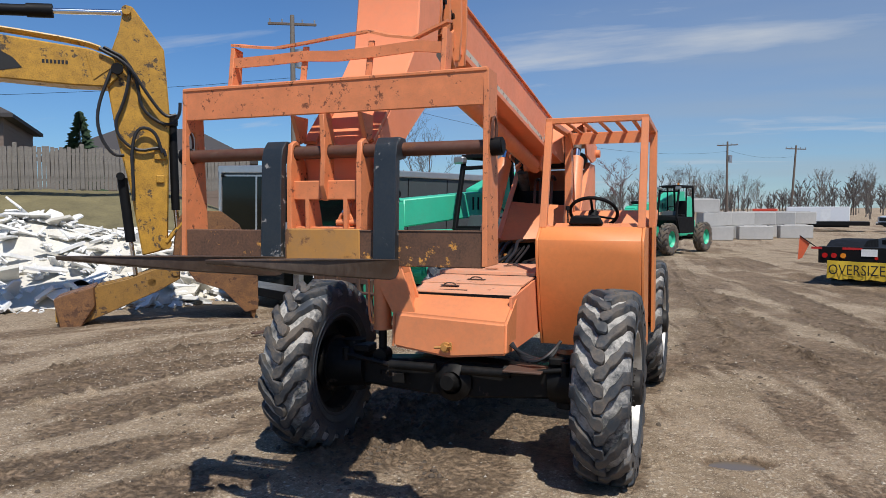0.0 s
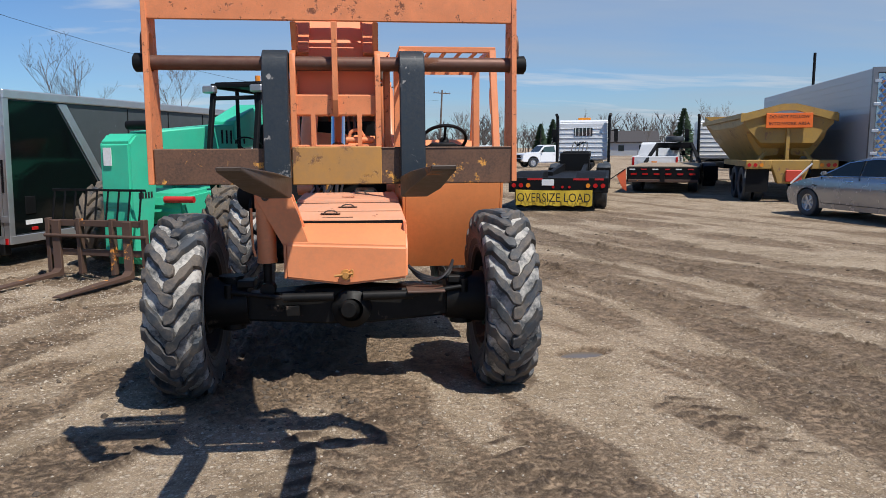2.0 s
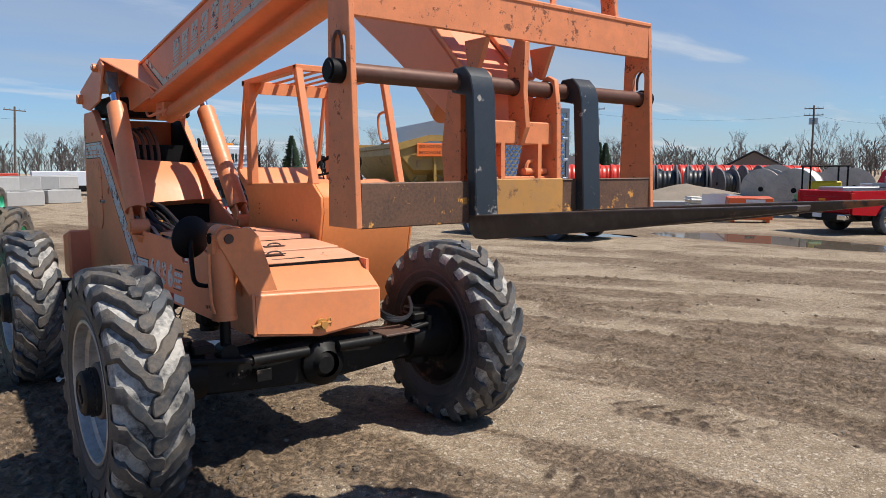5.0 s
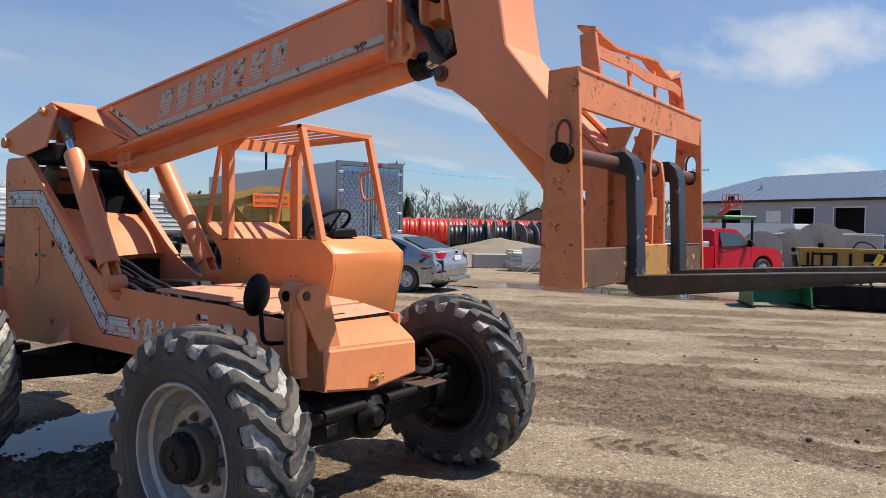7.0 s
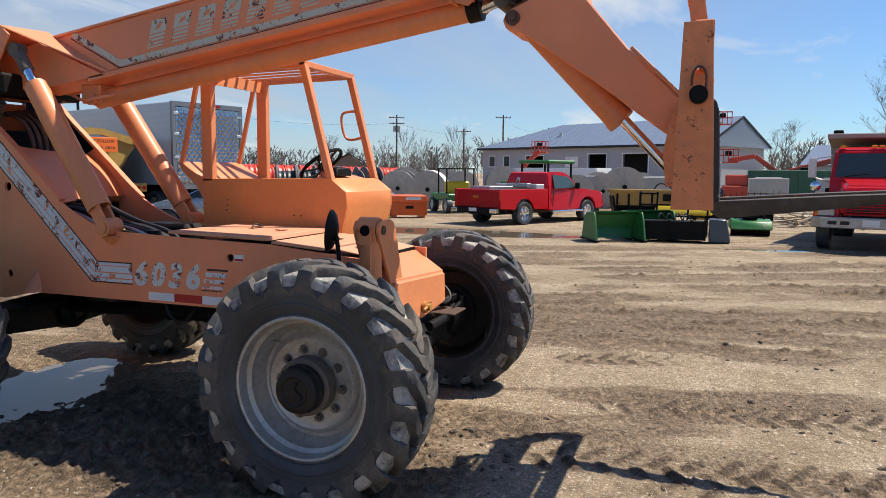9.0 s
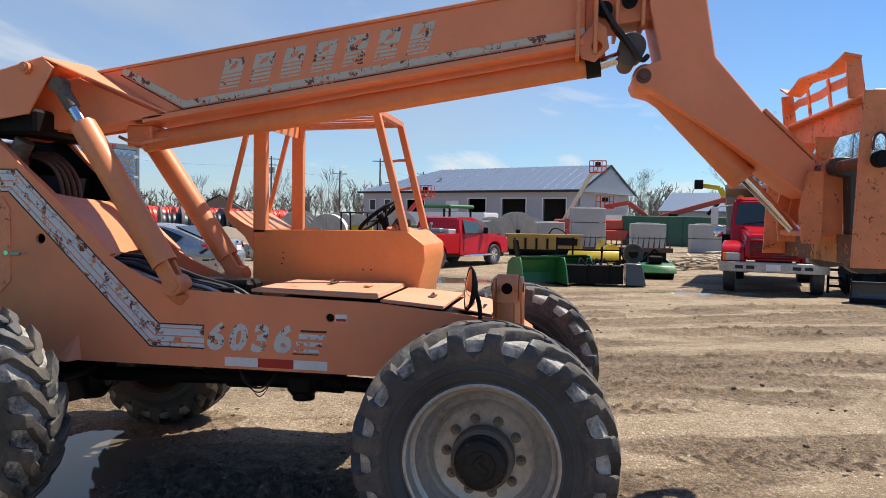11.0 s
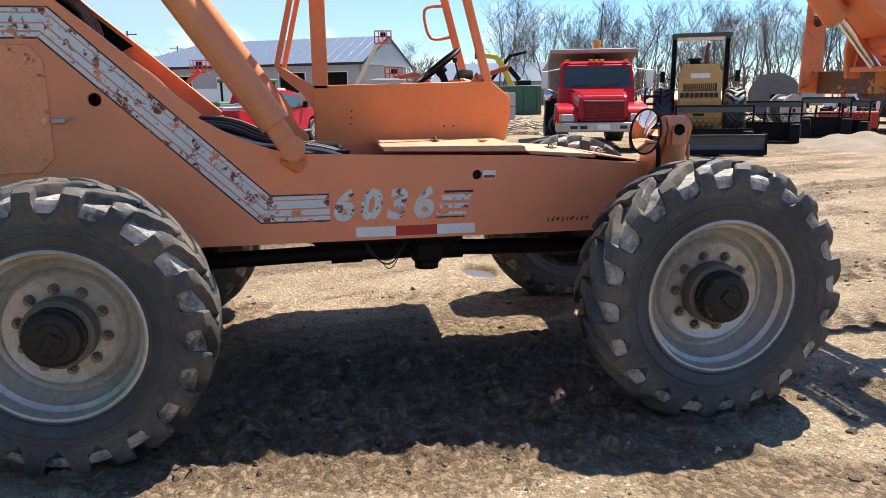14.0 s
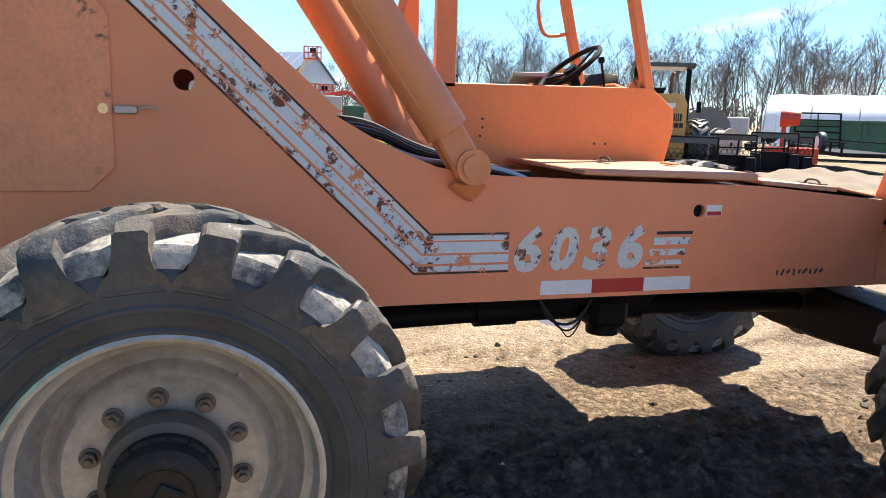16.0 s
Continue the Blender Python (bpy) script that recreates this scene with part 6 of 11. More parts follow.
# ---- pile of broken white slabs ----
def build_rubble():
    rnd = random.Random(4)
    P = thing("rubble_pile", "heap of broken white slabs and rubble dumped on gravel", "rubble", at=pose(-11.9, 7.6, 0), kind="stuff")
    bm = bmesh.new()
    bmesh.ops.create_grid(bm, x_segments=30, y_segments=30, size=5)

    def mound(x, y):
        d = math.hypot(x / 4.6, y / 3.6)
        return max(0.0, 1.75 * (1 - d ** 1.7)) * (0.82 + 0.35 * noise.noise((x * 0.5, y * 0.5, 2)))
    for v in bm.verts:
        v.co.z = mound(v.co.x, v.co.y) - 0.10
    part("rubble_core", bm, M_SLAB2, P)
    shapes = []
    for k in range(8):
        a = sorted(rnd.uniform(0, 6.28) for _ in range(rnd.choice((4, 5, 5, 6))))
        sx, sy = rnd.uniform(0.28, 0.62), rnd.uniform(0.16, 0.34)
        pts = [(sx * math.cos(q), sy * math.sin(q)) for q in a]
        th = rnd.uniform(0.02, 0.06)
        ob = part("slab", hull([(x, y, z) for x, y in pts for z in (-th / 2, th / 2)]), M_SLAB if k % 4 else M_SLAB2, P, smooth=0)
        shapes.append(ob)
    n = 0
    for k in range(285):
        while True:
            x, y = rnd.uniform(-4.6, 4.6), rnd.uniform(-3.8, 1.6)
            if math.hypot(x / 4.8, y / 3.8) < 1:
                break
        s = rnd.uniform(0.45, 1.25)
        m = Matrix.Translation((x, y, mound(x, y) + rnd.uniform(-0.04, 0.06))) @ Euler((rnd.gauss(0.35, 0.32), rnd.gauss(0, 0.32), rnd.uniform(0, 6.28))).to_matrix().to_4x4() @ Matrix.Diagonal((s, s, s, 1))
        if k < 8:
            shapes[k].matrix_basis = m
        else:
            share("slab", shapes[k % 8], P, m)
    chips = bmesh.new()
    for k in range(900):
        a, d = rnd.uniform(0, 6.28), rnd.random() ** 0.5 * 1.12
        x, y = 4.6 * d * math.cos(a), 3.6 * d * math.sin(a)
        s = rnd.uniform(0.03, 0.13)
        g = bmesh.ops.create_cube(chips, size=1)
        bmesh.ops.transform(chips, matrix=Matrix.Translation((x, y, mound(x, y) + 0.02)) @ Euler((rnd.uniform(-0.8, 0.8), rnd.uniform(-0.8, 0.8), rnd.uniform(0, 6))).to_matrix().to_4x4() @ Matrix.Diagonal((s * 1.6, s, s * 0.35, 1)), verts=g["verts"])
    tagged(part("chips", chips, M_SLAB, P, "small white chips", smooth=0), kind="stuff")
    bucket = thing("black_bucket", "black plastic bucket lying on the rubble", "bucket", at=pose(-9.25, 5.35, 0.28, 80, 0, 55))
    part("shell", lathe([(-0.18, 0.0), (-0.18, 0.13), (0.18, 0.16), (0.19, 0.17), (0.17, 0.17), (0.17, 0.15), (-0.16, 0.12), (-0.16, 0)], "z", 20), M_BLACK, bucket)


build_rubble()


# ---- grassy bank, fence and houses behind ----
def build_bank():
    bm = bmesh.new()
    prof = [(0, -0.05), (3, 0.25), (7, 1.2), (11, 2.3), (14, 2.75), (60, 2.9)]
    n = 40
    rows = []
    for i in range(n + 1):
        s = -46 + 58 * i / n
        fade = min(1.0, max(0.0, (12 - s) / 8))
        row = []
        for d, z in prof:
            row.append(bm.verts.new((s, d, (z + 0.18 * noise.noise((s * 0.3, d * 0.3, 1))) * fade - 0.05)))
        rows.append(row)
    for a, b in zip(rows, rows[1:]):
        for i in range(len(prof) - 1):
            bm.faces.new((a[i], b[i], b[i + 1], a[i + 1]))
    ob = link("grass_bank", bm, M_GRASS_DRY)
    ob.matrix_basis = pose(-15.5, 9.5, 0, 0, 0, 44)
    tagged(ob, "low bank of dry brown and green grass", "ground", kind="structure")


build_bank()


def build_fence():
    F = thing("fence", "weathered grey wooden board fence on a bank", "fence", at=pose(-21.0, 20.6, 2.62, 0, 0, 44))
    board = part("board", box((-0.07, -0.012, 0.0), (0.07, 0.012, 1.75), 0.004), M_FENCE, F)
    board.matrix_basis = pose(-20, 0, 0)
    rnd = random.Random(2)
    for k in range(1, 155):
        share("board", board, F, pose(-20 + 0.155 * k, rnd.uniform(-0.012, 0.012), rnd.uniform(-0.05, 0.03), 0, rnd.uniform(-0.7, 0.7), 0))
    post = part("post", box((-0.08, 0.02, 0), (0.08, 0.14, 1.9), 0.01), M_FENCE, F)
    post.matrix_basis = pose(-20, -0.16, 0)
    for k in range(1, 10):
        share("post", post, F, pose(-20 + 2.44 * k, -0.16, 0))
    for z in (0.35, 1.45):
        part("fence_rail", box((-20.1, 0.015, z), (4.0, 0.06, z + 0.09)), M_FENCE, F)
    part("gate_brace", bar((-1.6, -0.03, 0.2), (0.2, -0.03, 1.6), 0.03, 0.12, up=(0, 1, 0)), M_FENCE, F)


build_fence()


def hip_roof(w, d, z0, h, over=0.5, ridge=0.4):
    """A hipped roof over 0..w, 0..d."""
    lo = [(-over, -over, z0), (w + over, -over, z0), (w + over, d + over, z0), (-over, d + over, z0)]
    rx = (w * (1 - ridge) / 2, w - w * (1 - ridge) / 2)
    return hull(lo + [(x, y, z0 - 0.18) for x, y, _ in lo] + [(rx[0], d / 2, z0 + h), (rx[1], d / 2, z0 + h)])


def house(name, label, at, w, d, h, wall_mat, roof_h=2.0, windows=()):
    H = thing(name, label, "house", at=at)
    wall = part("wall", box((0, 0, -1), (w, d, h)), wall_mat, H)
    for k in range(int(h / 0.2)):
        part("siding", box((-0.012, -0.012, 0.2 * k), (w + 0.012, d + 0.012, 0.2 * k + 0.17)), wall_mat, H)
    part("roof", hip_roof(w, d, h, roof_h), M_SHINGLE, H)
    for x, z in windows:
        win = part("window", box((x, -0.05, z), (x + 1.2, -0.005, z + 1.3)), M_DARKGLASS, H)
        part("frame", joined(box((x - 0.08, -0.07, z - 0.08), (x + 1.28, -0.02, z)), box((x - 0.08, -0.07, z + 1.3), (x + 1.28, -0.02, z + 1.38)), box((x - 0.08, -0.07, z), (x, -0.02, z + 1.3)), box((x + 1.2, -0.07, z), (x + 1.28, -0.02, z + 1.3))), M_WHITE, win)
    return H


house("house", "brown-sided house with a dark hipped roof behind the fence", pose(-38.6, 12.2, 2.7, 0, 0, 42), 12.0, 9, 3.6, M_SIDING, 2.4)
house("house", "low house with a dark shingle roof behind the fence", pose(-33.5, 26.0, 2.3, 0, 0, 36), 11, 9, 2.4, M_SIDING, 2.3)


# ---- enclosed cargo trailer ----
def build_cargo_trailer():
    C = thing("cargo_trailer", "enclosed black and grey cargo trailer with aluminium trim", "trailer", at=pose(-7.24, 6.79, 0.085, 0, 2.0, -20))
    W, L, z0, z1 = 2.45, 7.2, 0.32, 2.49
    part("body", box((0.03, 0.03, z0), (W - 0.03, L, z1 - 0.03), 0.01), M_GREYSHEET, C, "glossy black and grey sheet sides")
    part("side_panel", plate([(0.06, z0 + 0.12), (2.35, z0 + 0.12), (1.0, z1 - 0.13), (0.06, z1 - 0.13)], "x", W - 0.028, W - 0.018), M_GLOSSBLACK, C, "black front panel")
    part("diagonal_trim", plate([(2.42, z0 + 0.12), (2.60, z0 + 0.12), (1.22, z1 - 0.13), (1.04, z1 - 0.13)], "x", W - 0.028, W - 0.012), M_ALU, C)
    for k in range(5):
        part("panel_seam", box((W - 0.03, 2.7 + 1.2 * k, z0 + 0.12), (W - 0.020, 2.715 + 1.2 * k, z1 - 0.13)), M_BLACK, C)
    for x in (0.0, W - 0.10):
        part("corner_trim", box((x, -0.02, z0 - 0.02), (x + 0.10, 0.05, z1), 0.008), M_ALU, C)
    part("corner_trim", box((W - 0.03, -0.02, z0 - 0.02), (W + 0.004, 0.08, z1), 0.004), M_ALU, C)
    part("top_rail", box((-0.01, -0.025, z1 - 0.11), (W + 0.01, L, z1 + 0.02), 0.015), M_ALU, C)
    part("bottom_rail", box((W - 0.025, 0.0, z0 - 0.02), (W + 0.008, L, z0 + 0.10), 0.006), M_ALU, C)
    part("rear_sill", box((0.10, -0.015, z0 - 0.03), (W - 0.1, 0.05, z0 + 0.06), 0.006), M_ALU, C)
    for k, x0 in enumerate((0.12, 1.23)):
        d = part("door", box((x0, -0.012, z0 + 0.08), (x0 + 1.11, 0.03, z1 - 0.16), 0.006), M_GLOSSBLACK, C, "black rear door")
        part("door_frame", joined(box((x0, -0.018, z0 + 0.06), (x0 + 1.11, 0.0, z0 + 0.10)), box((x0, -0.018, z1 - 0.18), (x0 + 1.11, 0.0, z1 - 0.15)), box((x0 + 1.07, -0.018, z0 + 0.06), (x0 + 1.11, 0.0, z1 - 0.15))), M_ALU, d)
        part("door_holdback", rod((x0 + 0.05 + 0.6 * k, -0.01, z1 - 0.17), (x0 + 0.05 + 0.6 * k, -0.05, z1 - 0.17), 0.03), M_BLACK, d)
    part("grab_handle", tube([(1.98, -0.02, 1.92), (1.94, -0.06, 1.86), (1.94, -0.06, 1.68), (1.98, -0.02, 1.60)], 0.013, 6), M_WHITE, C)
    part("latch_bar", joined(box((2.0, -0.04, 1.33), (2.34, -0.02, 1.52)), box((2.20, -0.05, 1.24), (2.25, -0.02, 1.44), 0.005)), M_ALU, C)
    for z in (0.62, 2.0):
        part("hinge", box((2.33, -0.035, z), (2.47, -0.02, z + 0.09), 0.004), M_ALU, C)
    part("louvre", box((2.37, -0.03, 1.05), (2.40, -0.018, 1.52)), M_BLACK, C)
    part("sticker", box((2.20, -0.014, 1.47), (2.31, -0.0125, 1.56)), M_WHITE, C)
    part("marker_lamp", joined(box((2.38, -0.035, z0 - 0.02), (2.42, -0.02, z0 + 0.07))), M_REDLAMP, C)
    part("vent_cover", box((W - 0.018, 0.30, 0.72), (W - 0.004, 0.50, 0.98), 0.008), M_BLACK, C)
    part("side_badge", box((W - 0.018, 0.30, 0.56), (W - 0.014, 0.62, 0.63)), M_WHITE, C)
    part("side_lamp", box((W - 0.018, 0.40, 0.47), (W - 0.002, 0.52, 0.52), 0.004), M_REDLAMP, C)
    part("chassis", joined(box((0.25, 0.1, 0.20), (W - 0.25, L, 0.31)), box((0.1, -0.03, 0.14), (W - 0.1, 0.10, 0.30), 0.01)), M_BLACK, C)
    for y in (3.6, 4.5):
        for x, s in ((0.18, -1), (W - 0.18, 1)):
            road_wheel(C, x, y, 0.32, 0.22, s=s)
    part("jack", rod((W / 2, L + 0.6, -0.1), (W / 2, L + 0.6, 0.7), 0.04), M_BLACK, C)
    part("tongue", joined(bar((0.5, L, 0.26), (W / 2, L + 1.2, 0.26), 0.08, 0.12), bar((W - 0.5, L, 0.26), (W / 2, L + 1.2, 0.26), 0.08, 0.12)), M_BLACK, C)


build_cargo_trailer()


# ---- green telehandlers ----
def muddy_wheel(parent, x, y, s, seed):
    R = 0.56
    m = Matrix.Translation((x, y, R + 0.045))
    w = part("wheel", moved(lathe([(s * 0.15, 0.32), (s * 0.16, 0.33), (s * 0.12, 0.30), (s * 0.03, 0.27), (s * 0.02, 0.15), (s * 0.08, 0.13), (s * 0.09, 0)], "x", 28), m), M_TEAL, parent, "muddy wheel with a green rim")
    part("tyre", moved(lathe(tyre_profile(0.36, R, 0.31), "x", 48), m), M_MUDTYRE, w)
    part("tread", moved(lugs(0.36, R, 0.045, 16, seed, 0.62), m), M_MUDTYRE, w, smooth=0.5)


def build_green(at, label):
    G = thing("green_telehandler", label, "telehandler", "green telehandlers", at=at)
    for i, (x, y) in enumerate(((-1.02, 0), (1.02, 0), (-1.02, 3.2), (1.02, 3.2))):
        muddy_wheel(G, x, y, -1 if x < 0 else 1, 11 + i)
    for y in (0, 3.2):
        part("axle", joined(rod((-0.9, y, 0.6), (0.9, y, 0.6), 0.10), rod((0, y - 0.16, 0.6), (0, y + 0.16, 0.6), 0.19, n=20)), M_BLACK, G)
    part("chassis", joined(plate([(-0.35, 0.62), (3.9, 0.62), (3.9, 1.25), (2.6, 1.2), (0.6, 1.05), (-0.2, 1.05), (-0.35, 0.95)], "x", -0.42, 0.42, r=0.03)), M_TEAL, G, "teal steel frame")
    part("front_housing", hull([(sx * 0.55, y, z) for sx in (-1, 1) for y, z in ((-0.45, 0.70), (-0.52, 0.85), (-0.45, 1.05), (0.2, 1.10), (0.2, 0.66))], 0.05, 2), M_TEAL, G)
    part("engine_hood", hull([(x, y, z) for x in (-1.15, -0.45) for y, z in ((0.75, 0.75), (0.75, 1.15), (1.2, 1.38), (2.6, 1.38), (2.6, 0.75))], 0.05, 2), M_TEAL, G)
    part("rear_tower", joined(*[plate([(2.9, 1.15), (3.95, 1.2), (3.9, 2.05), (3.55, 2.25), (3.3, 2.2)], "x", x - 0.02, x + 0.02) for x in (-0.30, 0.30)]), M_TEAL, G)
    b = part("boom", joined(plate([(3.85, 1.85), (3.85, 2.24), (-0.55, 1.90), (-0.55, 1.48)], "x", -0.21, 0.21, r=0.02), plate([(3.2, 1.95), (3.2, 2.45), (2.2, 2.40), (1.4, 2.10), (1.4, 1.8)], "x", -0.24, 0.24, r=0.02)), M_TEAL, G, "teal box boom")
    part("boom_window", joined(*[box((0.212, 1.05 + 0.13 * k, 1.74), (0.2185, 1.09 + 0.13 * k, 1.95)) for k in range(6)]), M_BLACK, b)
    tagged(b.children[-1], kind="stuff")
    part("boom_head", hull([(x, y, z) for x in (-0.22, 0.24) for y, z in ((-0.55, 1.86), (-0.55, 1.46), (-0.98, 1.86), (-1.12, 1.74), (-1.15, 0.30), (-1.0, 0.15), (-0.80, 0.15), (-0.78, 0.9))], 0.03, 2), M_TEAL, G)
    part("data_plate", box((-0.14, -1.148, 1.45), (-0.02, -1.138, 1.68)), M_WHITE, G)
    part("unit_number", joined(*[box((0.242, -1.0 + 0.06 * k, 1.02), (0.246, -0.965 + 0.06 * k, 1.10)) for k in range(5)]), M_INK, G)
    part("hose_roller", rod((-0.16, -0.62, 1.98), (0.16, -0.62, 1.98), 0.06), M_BLACK, G)
    part("red_bar", rod((0.30, -0.55, 0.98), (0.72, -0.50, 0.98), 0.045), M_REDREFL, G)
    # open cab
    part("cab_base", hull([(x, y, z) for x in (0.34, 1.16) for y, z in ((0.35, 1.30), (0.62, 0.80), (2.05, 0.80), (2.05, 1.42), (0.40, 1.45))], 0.02), M_BLACK, G, "black cab base")
    cage = []
    for x in (0.37, 1.13):
        cage += [bar((x, 0.42, 1.42), (x, 0.66, 2.58), 0.07, 0.07, 0.01), bar((x, 1.30, 1.40), (x, 1.30, 2.60), 0.05, 0.05, 0.01), bar((x, 2.0, 1.40), (x, 1.90, 2.58), 0.07, 0.07, 0.01), bar((x, 0.62, 2.58), (x, 1.93, 2.58), 0.07, 0.07, 0.01)]
    for y, z in ((0.64, 2.58), (1.92, 2.58), (0.45, 1.46), (0.62, 2.40)):
        cage.append(bar((0.36, y, z), (1.14, y, z), 0.06, 0.06, 0.01))
    for k, c in enumerate(cage):
        part("cage_bar", c, M_BLACK, G)
    part("cab_roof", box((0.36, 0.70, 2.585), (1.14, 1.90, 2.64), 0.01), M_BLACK, G)
    for x in (0.36, 1.14):
        part("work_lamp", box((x - 0.11, 0.52, 2.47), (x + 0.09, 0.64, 2.58), 0.02), M_STEEL, G)
    part("beacon", rod((1.05, 0.75, 2.64), (1.05, 0.75, 2.72), 0.04), M_AMBERLAMP, G)
    part("seat", joined(box((0.55, 1.25, 1.42), (0.98, 1.7, 1.52), 0.03), box((0.55, 1.62, 1.5), (0.98, 1.75, 2.05), 0.04)), M_BLACK, G)
    part("dash", hull([(0.45, 0.55, 1.42), (1.05, 0.55, 1.42), (0.5, 0.62, 1.66), (1.0, 0.62, 1.66), (0.5, 0.85, 1.60), (1.0, 0.85, 1.60), (0.5, 0.85, 1.42), (1.0, 0.85, 1.42)], 0.02), M_GREYSHEET, G)
    sw = Matrix.Translation((0.76, 0.95, 1.72)) @ Matrix.Rotation(radians(-35), 4, "X")
    part("steering_wheel", moved(lathe([(0.014 * math.cos(a), 0.19 + 0.014 * math.sin(a)) for a in [2 * math.pi * i / 6 for i in range(6)]], "z", 28, True), sw), M_BLACK, G)
    part("ladder_panel", hull([(1.14, 0.62, 0.8), (1.20, 0.62, 0.8), (1.14, 0.35, 1.42), (1.20, 0.35, 1.42), (1.14, 1.0, 0.8), (1.20, 1.0, 0.8), (1.14, 1.0, 1.42), (1.20, 1.0, 1.42)], 0.01), M_BLACK, G)
    part("muffler", rod((-0.8, 2.3, 1.38), (-0.8, 2.3, 1.95), 0.06), M_BLACK, G)
    # pallet forks down on the ground
    car = part("fork_carriage", joined(box((-0.95, -1.32, 0.30), (0.55, -1.26, 0.38), 0.005), box((-0.95, -1.32, 0.68), (0.55, -1.26, 0.76), 0.005), rod((-0.95, -1.36, 0.56), (0.6, -1.36, 0.56), 0.022)), M_RUSTBAR, G, "rusty brown fork carriage")
    for x in (-0.93, -0.45, 0.05, 0.52):
        part("carriage_post", box((x - 0.03, -1.34, 0.06), (x + 0.03, -1.25, 0.78), 0.006), M_RUSTBAR, car)
    for k in range(9):
        part("guard_bar", bar((-0.88 + 0.165 * k, -1.28, 0.75), (-0.88 + 0.165 * k, -1.20, 1.14), 0.025, 0.015, 0.003, up=(0, 1, 0)), M_BLACK, car)
    part("guard_rail", bar((-0.92, -1.20, 1.14), (0.5, -1.20, 1.14), 0.03, 0.03), M_BLACK, car)
    for x in (-0.78, 0.30):
        part("fork", plate([(-1.36, 0.75), (-1.32, 0.75), (-1.32, 0.03), (-2.55, 0.02), (-2.55, 0.035), (-1.42, 0.085), (-1.36, 0.13)], "x", x - 0.06, x + 0.06, r=0.003), M_RUSTBAR, car)
    return G


g = build_green(pose(-2.62, 5.75, 0, 0, 0, -21.7), "teal green telehandler with black open cab and muddy tyres")
copy_thing(g, pose(-0.75, 23.9, 0, 0, 0, -21.7))

# ---- materials of the vehicles ----
M_SILVER = plain("silver_car_paint", (0.40, 0.41, 0.425), 0.26, 0.6, 0.01, bump=0.0)
M_TRUCKRED = plain("red_truck_paint", (0.47, 0.006, 0.014), 0.24, 0.0, 0.02, bump=0.0, spec=0.35)
M_BELLY = paint("ochre_paint", (0.42, 0.25, 0.05), 0.5, 0.25, rust=(0.14, 0.08, 0.04), dirt=0.5, dirtcol=(0.20, 0.15, 0.09))
M_BEDWOOD = plain("deck_planks", (0.28, 0.22, 0.16), 0.85, 0, 0.25, 3.0)
M_REELRED = plain("red_conduit", (0.62, 0.045, 0.02), 0.4, 0, 0.15, 2.0, 0.4)
M_REELBLACK = plain("black_cable", (0.02, 0.022, 0.025), 0.45, 0, 0.3, 3.0, 0.3)
M_REELWOOD = plain("reel_wood", (0.45, 0.41, 0.35), 0.85, 0, 0.25, 2.5, 0.4)
M_REELGREY = plain("reel_grey", (0.13, 0.13, 0.135), 0.7, 0, 0.25, 2.5)
M_JOBBOX = plain("job_box_orange", (0.62, 0.10, 0.012), 0.4, 0, 0.08)
M_DEERE = paint("tractor_green", (0.010, 0.16, 0.035), 0.4, 0.1, rust=(0.06, 0.08, 0.05), dirt=0.25)
M_DEEREYEL = plain("tractor_yellow", (0.70, 0.48, 0.02), 0.4, 0, 0.08)
M_CHAMP = paint("roller_yellow", (0.60, 0.34, 0.09), 0.5, 0.1, rust=(0.2, 0.12, 0.06), dirt=0.4, dirtcol=(0.26, 0.20, 0.12))
M_SHEDWALL = plain("grey_metal_wall", (0.36, 0.375, 0.40), 0.5, 0.1, 0.04)
M_SHEDROOF = plain("blue_grey_metal_roof", (0.30, 0.35, 0.42), 0.30, 0.55, 0.06)
M_DARK = plain("dark_opening", (0.012, 0.013, 0.015), 0.6, 0, 0.2)
M_FILM = plain("white_film", (0.80, 0.82, 0.84), 0.35, 0, 0.04, 0.6, 0.4, 0.03)
M_DUMPGREEN = paint("dumpster_green", (0.012, 0.10, 0.055), 0.45, 0.1, rust=(0.1, 0.06, 0.04), dirt=0.2)
M_LIFTRED = plain("lift_red", (0.55, 0.06, 0.03), 0.4, 0, 0.1)
M_LIFTCREAM = plain("lift_cream", (0.70, 0.62, 0.40), 0.4, 0, 0.08)
M_TAN = plain("tan_dump_body", (0.33, 0.28, 0.25), 0.6, 0, 0.1)
M_SAND = plain("sand", (0.235, 0.190, 0.142), 0.95, 0, 0.15, 1.5, 0.6, 0.03)
M_BAG = plain("woven_bag", (0.60, 0.58, 0.52), 0.7, 0, 0.15)
M_PALLET = plain("pallet_wood", (0.42, 0.35, 0.26), 0.85, 0, 0.25)


def quilt(x0, x1, z0, z1, y, dx=0.092, dz=0.116, out=0.034):
    """Stainless sheet pressed into pyramids on a diamond grid."""
    bm = bmesh.new()
    j = 0
    z = z0 + dz
    while z + dz <= z1 + 0.001:
        x = x0 + dx * (1 + j % 2)
        while x + dx <= x1 + 0.001:
            ring_ = [bm.verts.new((x + a * dx * 0.97, y, z + b * dz * 0.97)) for a, b in ((-1, 0), (0, -1), (1, 0), (0, 1))]
            tip = bm.verts.new((x, y - out, z))
            for k in range(4):
                bm.faces.new((ring_[k], ring_[(k + 1) % 4], tip))
            x += 2 * dx
        z += dz
        j += 1
    return bm


M_QUILT = plain("stainless_sheet", (0.50, 0.505, 0.51), 0.20, 1.0, 0.05, bump=0.02)


